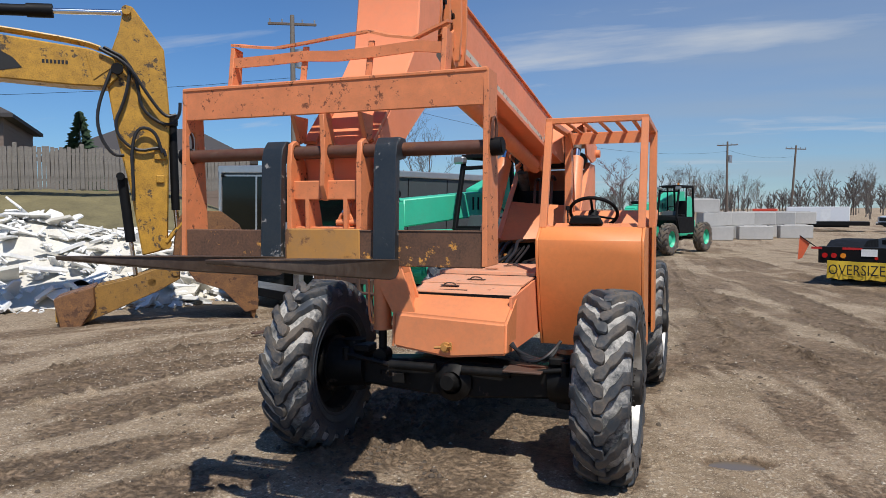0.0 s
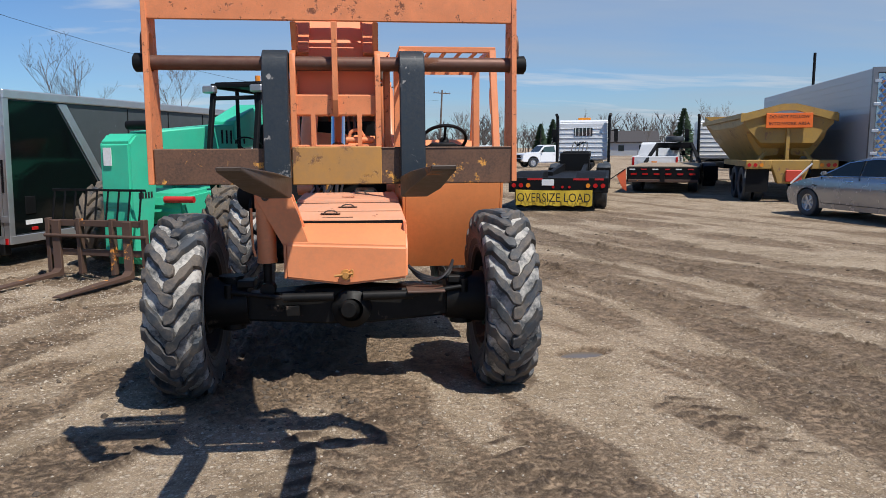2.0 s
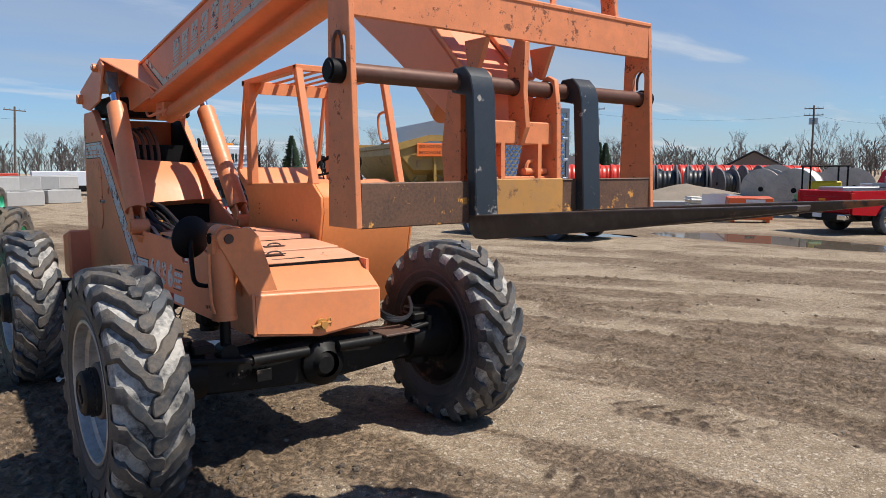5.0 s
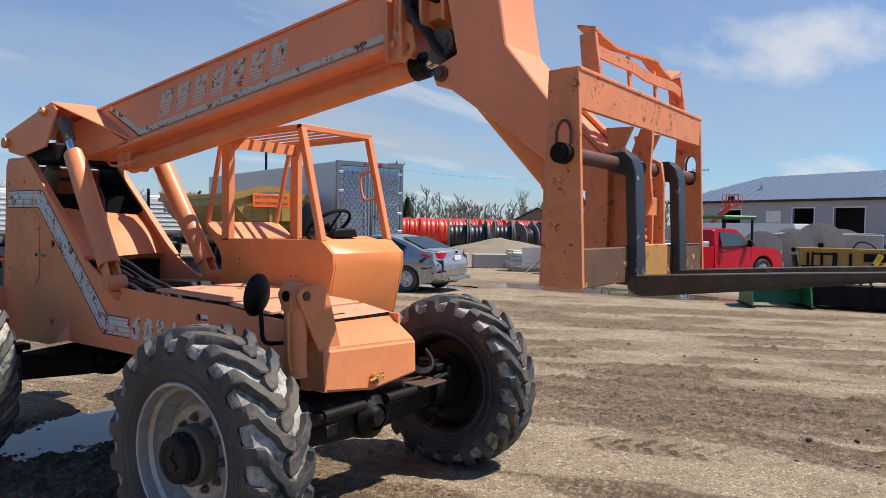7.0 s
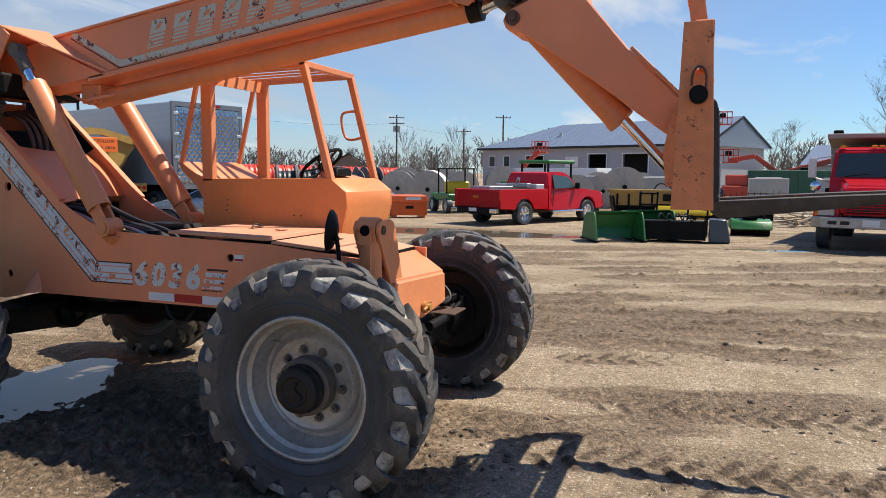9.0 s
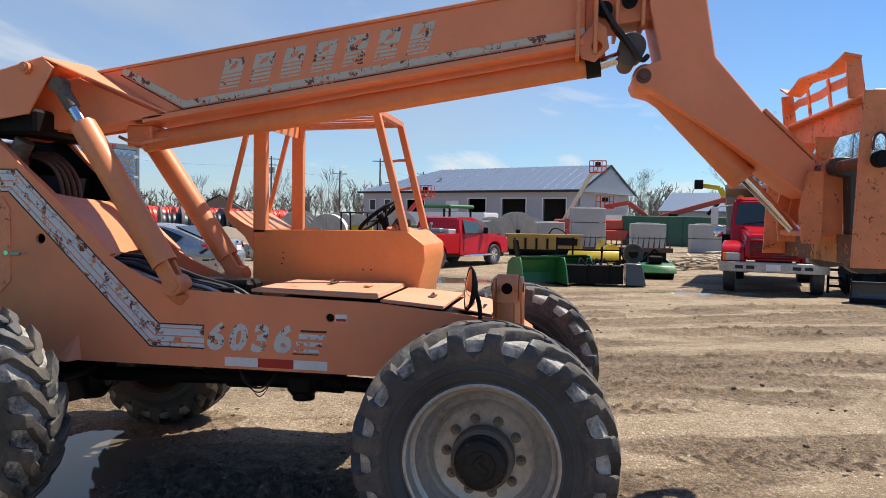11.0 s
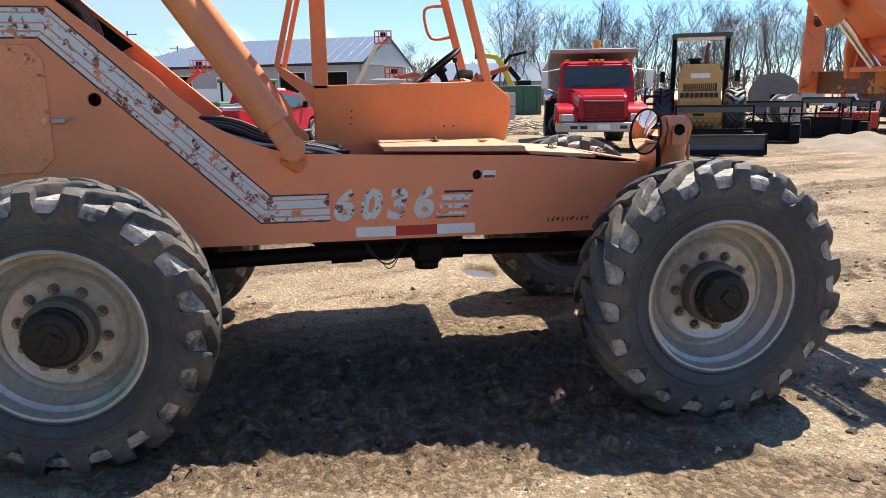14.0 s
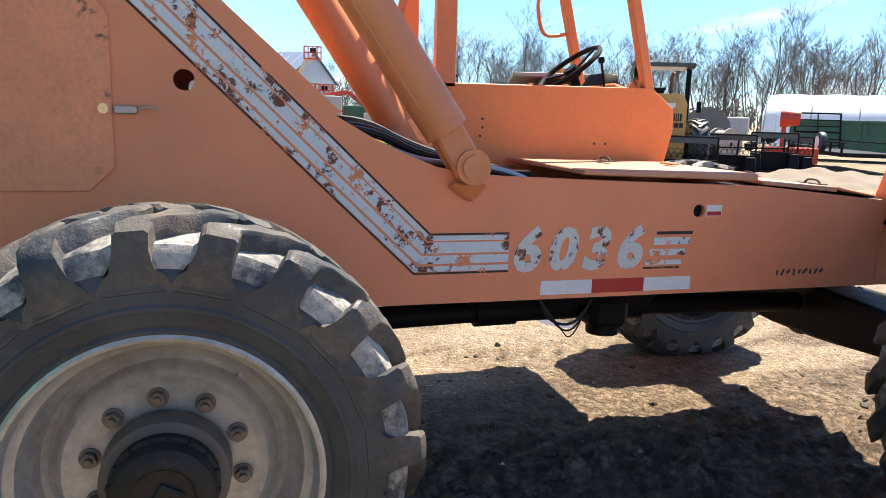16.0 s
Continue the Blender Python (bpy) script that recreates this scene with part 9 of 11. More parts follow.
# ---- metal shed and other buildings ----
def build_shed():
    S = thing("metal_shed", "long grey metal shed with a blue-grey roof and open bays", "shed", at=pose(75.4, 22.4, 0, 0, 0, -116.5))
    Lx, D, e, rz_ = 26.7, 12.0, 4.45, 7.0
    bays = [(6.3, 8.7, 3.5), (14.4, 16.5, 3.6), (18.4, 21.1, 3.6), (23.0, 25.4, 3.6)]
    x = 0.0
    for a, b, h in bays + [(Lx, Lx, 0)]:
        part("wall", box((x, 0, 0), (a, 0.25, e)), M_SHEDWALL, S)
        if b > a:
            part("wall", box((a, 0, h), (b, 0.25, e)), M_SHEDWALL, S)
            part("bay_frame", joined(box((a - 0.1, -0.03, 0), (a, 0.02, h + 0.1)), box((b, -0.03, 0), (b + 0.1, 0.02, h + 0.1)), box((a, -0.03, h), (b, 0.02, h + 0.1))), M_WHITE, S)
        x = b
    part("back_wall", box((0, D - 0.2, 0), (Lx, D, e)), M_SHEDWALL, S)
    part("dark_inside", box((0.3, 4.0, 0), (Lx - 0.3, 4.2, e)), M_DARK, S)
    part("gable_wall", plate([(0.0, 0), (D, 0), (D, e), (D / 2, rz_), (0, e)], "x", Lx - 0.2, Lx), M_SHEDWALL, S)
    part("gable_wall", box((0, 0.25, 0), (0.2, D - 0.2, e)), M_SHEDWALL, S)
    o = 0.5
    hip = [(-o, -o, e - 0.05), (-o, D + o, e - 0.05), (Lx + o, -o, e - 0.05), (Lx + o, D + o, e - 0.05), (6.5, D / 2, rz_ + 0.1), (Lx + o, D / 2, rz_ + 0.1)]
    roof = part("roof", hull(hip + [(x, y, z - 0.16) for x, y, z in hip[:4]]), M_SHEDROOF, S, "standing-seam metal roof", smooth=0)
    for k in range(26):
        xx = 0.6 + k * 1.02
        yy = min(D / 2, (xx + o) / 7.0 * D / 2)
        zz = e - 0.05 + (rz_ + 0.15 - e) * (yy + o) / (D / 2 + o)
        part("seam", bar((xx, -o, e - 0.03), (xx, yy, zz + 0.02), 0.05, 0.06, 0.0), M_SHEDROOF, roof)
    part("fascia", joined(box((-o, -o - 0.06, e - 0.25), (Lx + o, -o - 0.01, e - 0.02)), bar((Lx + o + 0.03, -o, e - 0.12), (Lx + o + 0.03, D / 2, rz_), 0.06, 0.22, 0), bar((Lx + o + 0.03, D + o, e - 0.12), (Lx + o + 0.03, D / 2, rz_), 0.06, 0.22, 0)), M_INK, S)
    for xx in (1.0, 3.2):
        w = part("window", box((xx, -0.03, 2.4), (xx + 0.8, 0.02, 3.5)), M_DARKGLASS, S)
        part("frame", joined(box((xx - 0.1, -0.05, 2.3), (xx + 0.9, -0.02, 2.4)), box((xx - 0.1, -0.05, 3.5), (xx + 0.9, -0.02, 3.6)), box((xx - 0.1, -0.05, 2.4), (xx, -0.02, 3.5)), box((xx + 0.8, -0.05, 2.4), (xx + 0.9, -0.02, 3.5))), M_WHITE, w)
    part("roof_vent", rod((9.0, 2.5, 5.2), (9.0, 2.5, 6.0), 0.15), M_STEEL, S)
    part("wall_sign", box((11.6, -0.05, 2.3), (13.2, -0.01, 3.4)), M_WHITE, S)


build_shed()


def plain_building(label, at, w, d, e, r, wall_mat, roof_mat):
    B = thing("building", label, "building", at=at)
    part("wall", box((0, 0, 0), (w, d, e)), wall_mat, B)
    part("gable", plate([(0, e), (d, e), (d / 2, r)], "x", 0.0, w), wall_mat, B)
    part("roof", joined(plate([(-0.4, e - 0.1), (d / 2, r + 0.1), (d / 2, r + 0.28), (-0.5, e + 0.05)], "x", -0.4, w + 0.4), plate([(d + 0.4, e - 0.1), (d / 2, r + 0.1), (d / 2, r + 0.28), (d + 0.5, e + 0.05)], "x", -0.4, w + 0.4)), roof_mat, B)
    for k in range(3):
        part("window", box((w * (0.2 + 0.28 * k), -0.04, e * 0.35), (w * (0.2 + 0.28 * k) + 1.1, 0.01, e * 0.35 + 1.1)), M_DARKGLASS, B)
    return B


plain_building("low pale building with a blue-white metal roof", pose(92, -12.5, 0, 0, 0, -112), 17, 12, 2.9, 5.2, M_SHEDWALL, M_SHEDROOF)
plain_building("house with a grey roof beyond the reels", pose(79, 84, 0, 0, 0, -45), 12, 10, 2.2, 4.0, M_SIDING, M_SHINGLE)
plain_building("grey house with a white gable beyond the reels", pose(104, 50, 0, 0, 0, 25), 7, 8, 2.2, 4.4, M_SIDING, M_SHINGLE)
plain_building("low grey building at the yard's far edge", pose(44, 135, 0, 0, 0, -20), 14, 9, 2.6, 4.6, M_SHEDWALL, M_SHINGLE)


def build_hoop():
    H = thing("hoop_building", "long white plastic-covered hoop building before bare trees", "hoop building", at=pose(51, -42, 0, 0, 0, -135))
    R, L, h = 4.6, 34.0, 4.1
    bm = bmesh.new()
    rows = []
    n = 40
    for i in range(n + 1):
        x = L * i / n
        bulge = 0.10 * abs(math.sin(math.pi * i / 4))
        rows.append([bm.verts.new((x, -(R + bulge) * math.cos(math.pi * k / 14), max(0.0, (h + bulge) * math.sin(math.pi * k / 14) ** 0.72))) for k in range(15)])
    for a, b in zip(rows, rows[1:]):
        for k in range(14):
            bm.faces.new((a[k], a[k + 1], b[k + 1], b[k]))
    part("cover", bm, M_FILM, H, "white plastic film cover")
    part("end_wall", plate([(-R * math.cos(math.pi * k / 14), h * math.sin(math.pi * k / 14) ** 0.72) for k in range(15)], "x", 0.02, 0.08), M_FILM, H)
    for k in range(0, 11):
        x = L * k / 10
        part("hoop", tube([(x, -(R + 0.02) * math.cos(math.pi * i / 14), (h + 0.02) * math.sin(math.pi * i / 14) ** 0.72) for i in range(15)], 0.05, 6, rounds=0), M_STEEL, H)


build_hoop()


# ---- red dump truck ----
def build_dump_truck():
    D = thing("dump_truck", "red dump truck with a tan body and amber beacon", "dump truck", at=pose(13.65, -5.22, 0, 0, 0, -104))
    for s in (-1, 1):
        road_wheel(D, s * 0.98, 0.75, 0.48, 0.28, s=s)
        for y in (4.9,):
            road_wheel(D, s * 0.98, y, 0.48, 0.55, s=s)
    hood = part("hood", hull([(-0.62, 0.0, 0.80), (0.62, 0.0, 0.80), (-0.62, 0.0, 1.30), (0.62, 0.0, 1.30), (-0.55, 0.12, 1.46), (0.55, 0.12, 1.46), (-0.80, 1.6, 1.62), (0.80, 1.6, 1.62), (-0.80, 1.6, 0.8), (0.80, 1.6, 0.8)], 0.06, 3), M_TRUCKRED, D, "glossy red hood")
    part("grille", box((-0.52, -0.03, 0.86), (0.52, 0.02, 1.32), 0.02), M_DARK, hood)
    for k in range(8):
        part("grille_bar", box((-0.54, -0.055, 0.88 + 0.055 * k), (0.54, -0.02, 0.90 + 0.055 * k), 0.004), M_TRUCKRED, hood)
    for k in range(5):
        part("grille_bar", box((-0.40 + 0.2 * k - 0.01, -0.05, 0.87), (-0.40 + 0.2 * k + 0.01, -0.02, 1.31), 0.003), M_TRUCKRED, hood)
    for s in (-1, 1):
        wing = [(0.06, 0.70), (0.06, 0.98), (0.20, 1.12), (0.45, 1.20), (1.0, 1.24), (1.4, 1.22), (1.62, 0.95), (1.62, 0.62)] + opening(0.75, 0.48, 0.57, 0.62)[::-1]
        x0, x1 = sorted((s * 0.62, s * 1.16))
        f = part("fender", plate(wing, "x", x0, x1, r=0.03), M_TRUCKRED, D)
        part("head_lamp", box((s * 0.87 - 0.19, 0.02, 0.78), (s * 0.87 + 0.14 + 0.0, 0.09, 0.97), 0.015), M_STEEL, f)
        part("turn_lamp", box((s * 1.08 - 0.05, 0.05, 0.78), (s * 1.08 + 0.07, 0.14, 0.97), 0.015), M_AMBERLAMP, f)
        part("mirror", joined(box((s * 1.42 - 0.09, 1.55, 1.62), (s * 1.42 + 0.09, 1.63, 2.10), 0.015), rod((s * 1.0, 1.7, 2.15), (s * 1.42, 1.6, 2.08), 0.015), rod((s * 1.0, 1.7, 1.50), (s * 1.42, 1.6, 1.64), 0.015)), M_ALU, D)
        part("spot_mirror", moved(lathe([(-0.03, 0.0), (-0.02, 0.08), (0.01, 0.12), (0.02, 0.11)], "y", 20), Matrix.Translation((s * 1.32, 1.5, 1.42))), M_CHROME, D)
    part("bumper", hull([(-1.20, 0.10, 0.52), (1.20, 0.10, 0.52), (-1.20, 0.10, 0.76), (1.20, 0.10, 0.76), (-0.95, -0.12, 0.52), (0.95, -0.12, 0.52), (-0.95, -0.12, 0.76), (0.95, -0.12, 0.76), (-1.20, 0.3, 0.54), (1.20, 0.3, 0.54), (-1.2, 0.3, 0.76), (1.2, 0.3, 0.76)], 0.02), M_RIM, D, "grey steel bumper")
    for x in (-0.75, -0.50, 0.50, 0.75):
        part("bumper_slot", box((x - 0.09, -0.13, 0.60), (x + 0.09, -0.115, 0.68), 0.004), M_DARK, D)
    part("number_plate", box((-0.16, -0.14, 0.57), (0.16, -0.122, 0.72)), M_WHITE, D)

    def tc(y, z):
        return 1.0 - max(0.0, z - 1.6) * 0.10
    cp = [(1.45, 0.85), (1.45, 1.58), (1.75, 2.28), (1.95, 2.36), (3.0, 2.36), (3.1, 2.3), (3.1, 0.85)]
    cab = part("cab", shaped(cp, 1.02, tc, 0.05, 3), M_TRUCKRED, D, "red cab")
    part("windshield", cross_glass((1.47, 1.64), (1.72, 2.20), 1.02, tc, 0.90), M_TRUCKGLASS, cab)
    for x in (-0.7, 0.1):
        part("wiper", rod((x, 1.46, 1.66), (x + 0.5, 1.49, 1.72), 0.01), M_BLACK, cab)
    for s in (-1, 1):
        part("side_window", side_glass([(1.75, 1.62), (1.9, 2.20), (2.7, 2.22), (2.7, 1.62)], 1.02, tc, s), M_DARKGLASS, cab)
    for x in (-0.8, -0.15, 0.0, 0.15, 0.8):
        part("roof_lamp", box((x - 0.06, 1.78, 2.34), (x + 0.06, 1.88, 2.40), 0.01), M_AMBERLAMP, cab)
    part("beacon", joined(rod((0.1, 2.6, 2.70), (0.1, 2.6, 2.95), 0.11, n=18)), M_AMBERLAMP, D)
    part("beacon_stand", rod((0.1, 2.6, 2.34), (0.1, 2.6, 2.72), 0.06), M_BLACK, D)
    body = part("dump_body", joined(hull([(-1.15, 3.4, 1.0), (1.15, 3.4, 1.0), (-1.25, 3.4, 2.45), (1.25, 3.4, 2.45), (-1.15, 6.9, 1.0), (1.15, 6.9, 1.0), (-1.25, 6.9, 2.3), (1.25, 6.9, 2.3)], 0.03)), M_TAN, D, "tan steel dump body")
    part("cab_shield", hull([(-1.22, 2.35, 2.72), (1.22, 2.35, 2.72), (-1.22, 2.35, 2.60), (1.22, 2.35, 2.60), (-1.25, 3.5, 2.60), (1.25, 3.5, 2.60), (-1.25, 3.5, 2.40), (1.25, 3.5, 2.40)], 0.02), M_TAN, body)
    part("frame", box((-0.4, 0.1, 0.55), (0.4, 6.7, 0.9)), M_BLACK, D)
    part("fuel_tank", rod((-0.95, 1.9, 0.62), (-0.95, 3.0, 0.62), 0.28, n=18), M_BLACK, D)
    part("side_box", joined(box((-1.30, 3.2, 0.55), (-0.75, 3.9, 1.35), 0.02)), M_BLACK, D)


build_dump_truck()


# ---- yellow compactor with roll bar and big tyres ----
def build_roller():
    C = thing("compactor", "old yellow compactor with a black roll bar and tall tyres", "compactor", at=pose(13.9, -7.95, 0, 0, 0, -117))
    part("hood", hull([(-0.54, 0.0, 0.60), (0.54, 0.0, 0.60), (-0.54, 0.0, 1.95), (0.54, 0.0, 1.95), (-0.42, 0.06, 2.20), (0.42, 0.06, 2.20), (-0.54, 1.9, 0.60), (0.54, 1.9, 0.60), (-0.54, 1.9, 1.95), (0.54, 1.9, 1.95), (-0.42, 1.9, 2.24), (0.42, 1.9, 2.24)], 0.03, 2), M_CHAMP, C, "dusty yellow engine hood")
    part("front_panel", box((-0.50, -0.02, 0.62), (0.50, 0.0, 1.30), 0.01), M_CHAMP, C)
    g = part("grille", box((-0.42, -0.02, 1.50), (0.42, 0.005, 1.70), 0.006), M_DARK, C)
    for k in range(16):
        part("grille_bar", box((-0.40 + 0.05 * k, -0.03, 1.50), (-0.385 + 0.05 * k, -0.015, 1.70)), M_CHAMP, g)
    part("brand_panel", joined(*[box((-0.48 + 0.121 * k, -0.028, 1.34), (-0.48 + 0.121 * k + 0.095, -0.012, 1.46)) for k in range(8)]), M_INK, C, "black bars in place of a maker's name")
    part("owner_panel", box((-0.24, -0.015, 1.84), (0.24, 0.004, 1.96), 0.004), M_WHITE, C)
    part("hole", box((-0.14, -0.03, 0.86), (0.14, -0.015, 0.93), 0.01), M_DARK, C)
    part("exhaust", joined(rod((0.15, 0.5, 2.2), (0.15, 0.5, 2.62), 0.055), rod((0.15, 0.5, 2.62), (0.19, 0.45, 2.76), 0.045)), M_ROD, C)
    part("air_cleaner", joined(rod((-0.15, 0.55, 2.2), (-0.15, 0.55, 2.34), 0.14, n=18), rod((-0.15, 0.55, 2.3), (-0.15, 0.55, 2.36), 0.18, n=18)), M_BLACK, C)
    for x in (-0.70, 0.70):
        part("rops_post", bar((x, 1.55, 0.9), (x, 1.55, 2.98), 0.13, 0.13, 0.02), M_BLACK, C)
        part("rops_rail", bar((x, 0.7, 2.96), (x, 2.1, 2.96), 0.12, 0.10, 0.02), M_BLACK, C)
    part("rops_roof", box((-0.78, 0.65, 2.92), (0.78, 2.15, 3.03), 0.04, 2), M_GREYSHEET, C, "dark grey canopy roof")
    for s in (-1, 1):
        m = Matrix.Translation((s * 0.92, 0.75, 0.79))
        w = part("wheel", moved(lathe([(s * 0.2, 0.42), (s * 0.1, 0.38), (s * 0.08, 0.0)], "x", 24), m), M_CHAMP, C)
        part("tyre", moved(lathe(tyre_profile(0.50, 0.75, 0.42), "x", 44), m), M_CARTYRE, w)
        part("tread", moved(lugs(0.50, 0.75, 0.05, 18, 5, 0.42), m), M_CARTYRE, w, smooth=0.5)
        part("hand_mirror", joined(rod((s * 0.7, 1.4, 1.8), (s * 0.98, 1.2, 1.9), 0.012), box((s * 0.98 - 0.06, 1.15, 1.75), (s * 0.98 + 0.06, 1.18, 2.05), 0.01)), M_BLACK, C)
    part("rear_frame", box((-0.8, 1.9, 0.5), (0.8, 3.4, 1.3), 0.05), M_CHAMP, C)
    part("drum", rod((-0.9, 3.2, 0.75), (0.9, 3.2, 0.75), 0.75, n=36), M_STEEL, C)
    lad = thing("ramp_rack", "black steel ramp rack leaning on a wheel", "ramp", at=pose(14.5, -6.95, 0, 0, 0, -117))
    for k in range(7):
        part("rung", box((-0.2, 0.0, 0.15 + 0.2 * k), (0.2, 0.05, 0.21 + 0.2 * k)), M_BLACK, lad)
    for x in (-0.22, 0.18):
        part("rail", bar((x, 0, 0), (x, 0.1, 1.6), 0.05, 0.08), M_BLACK, lad)


build_roller()


def honeycomb(w, h, cell, x0, z0):
    """A plate of six-sided holes, as thin bars."""
    bms = []
    rows = int(h / (cell * 0.86))
    cols = int(w / cell)
    for j in range(rows):
        for i in range(cols):
            cx = x0 + cell * (i + 0.5 + 0.5 * (j % 2))
            cz = z0 + cell * 0.86 * (j + 0.6)
            bms.append(moved(lathe([(-0.01, cell * 0.53), (-0.01, cell * 0.44), (0.01, cell * 0.44), (0.01, cell * 0.53)], "y", 6, True), Matrix.Translation((cx, 0, cz)) @ Matrix.Rotation(math.pi / 6, 4, "Y")))
    return joined(*bms)


def build_attachment(at, label, w, guard=True, skid=0.55):
    A = thing("skid_attachment", label, "loader attachment", "black loader attachments", at=at)
    part("back_plate", joined(box((-w / 2, 0.10, 0.05), (w / 2, 0.16, skid), 0.01), box((-w / 2, -0.35, 0.03), (w / 2, 0.12, 0.07), 0.005)), M_BLACK, A)
    for s in (-1, 1):
        part("side_box", hull([(s * w / 2, -0.4, 0.03), (s * (w / 2 - 0.30), -0.4, 0.03), (s * w / 2, 0.2, 0.03), (s * (w / 2 - 0.30), 0.2, 0.03), (s * w / 2, -0.25, skid), (s * (w / 2 - 0.25), -0.25, skid), (s * w / 2, 0.2, skid), (s * (w / 2 - 0.25), 0.2, skid)], 0.015), M_BLACK, A)
    if guard:
        f = part("guard_frame", joined(bar((-w / 2, 0.1, skid), (-w / 2, 0.2, skid + 0.62), 0.05, 0.04), bar((w / 2, 0.1, skid), (w / 2, 0.2, skid + 0.62), 0.05, 0.04), bar((-w / 2, 0.2, skid + 0.62), (w / 2, 0.2, skid + 0.62), 0.05, 0.05), bar((-w / 2, 0.11, skid + 0.02), (w / 2, 0.11, skid + 0.02), 0.05, 0.05)), M_BLACK, A)
        part("honeycomb_guard", moved(honeycomb(w - 0.1, 0.36, 0.15, -w / 2 + 0.02, skid + 0.05), Matrix.Translation((0, 0.14, 0))), M_BLACK, f)
        part("top_strip", box((-w / 2 + 0.03, 0.16, skid + 0.46), (w / 2 - 0.03, 0.19, skid + 0.60)), M_GREYSHEET, f)
    return A


BL = thing("dozer_blade", "long black steel blade lying on the dirt", "loader attachment", "black loader attachments", at=pose(12.15, -7.55, 0, 0, 0, -107.5))
part("blade", plate([(-0.16, 0.0), (-0.10, 0.03), (-0.06, 0.22), (-0.12, 0.42), (-0.18, 0.47), (-0.10, 0.48), (0.0, 0.40), (0.06, 0.2), (0.06, 0.0)], "x", -1.10, 1.10, r=0.005), M_GREYSHEET, BL, "curved dark grey blade sheet")
part("cutting_edge", box((-1.11, -0.185, 0.0), (1.11, -0.165, 0.12), 0.004), M_BLACK, BL)
for bx in (-1.10, 1.08):
    part("end_plate", box((bx, -0.20, 0.0), (bx + 0.02, 0.25, 0.50), 0.004), M_BLACK, BL)
build_attachment(pose(13.35, -8.1, 0, 0, 0, -117), "black skid-steer plate attachment with honeycomb guard", 1.9, True, 0.50)
build_attachment(pose(15.3, -10.9, 0, 0, 0, -125), "black skid-steer attachment with side boxes and rails", 1.7, True, 0.55)
build_attachment(pose(16.2, -13.4, 0, 0, 0, -122), "black skid-steer attachment with a tall guard", 1.35, True, 0.62)
build_attachment(pose(16.7, -14.75, 0, 0, 0, -130), "narrow black skid-steer attachment with a tilted bin", 0.85, True, 0.50)


def build_bundle():
    """Loose rods, hoses and rails heaped among the loader attachments."""
    rnd = random.Random(31)
    H = thing("steel_scrap", "heap of loose black rods and rails between the attachments", "scrap steel", at=pose(17.3, -13.0, 0, 0, 0, -125))
    for k in range(16):
        x, y, z = rnd.uniform(-1.8, 1.4), rnd.uniform(-0.6, 1.2), rnd.uniform(0.06, 0.55)
        part("rod", rod((x - rnd.uniform(0.4, 0.9), y, max(0.03, z - 0.1)), (x + rnd.uniform(0.4, 0.9), y + rnd.uniform(-0.4, 0.4), z + rnd.uniform(-0.02, 0.35)), rnd.uniform(0.02, 0.05), n=8), rnd.choice((M_BLACK, M_BLACK, M_GREYSHEET, M_STEEL)), H)
    for k in range(5):
        part("post", bar((-1.6 + 0.75 * k, 0.2, 0), (-1.55 + 0.75 * k, 0.25, rnd.uniform(0.7, 1.1)), 0.05, 0.05), M_BLACK, H)
    part("rail", bar((-1.6, 0.25, 0.7), (1.45, 0.25, 0.75), 0.05, 0.05), M_BLACK, H)


build_bundle()


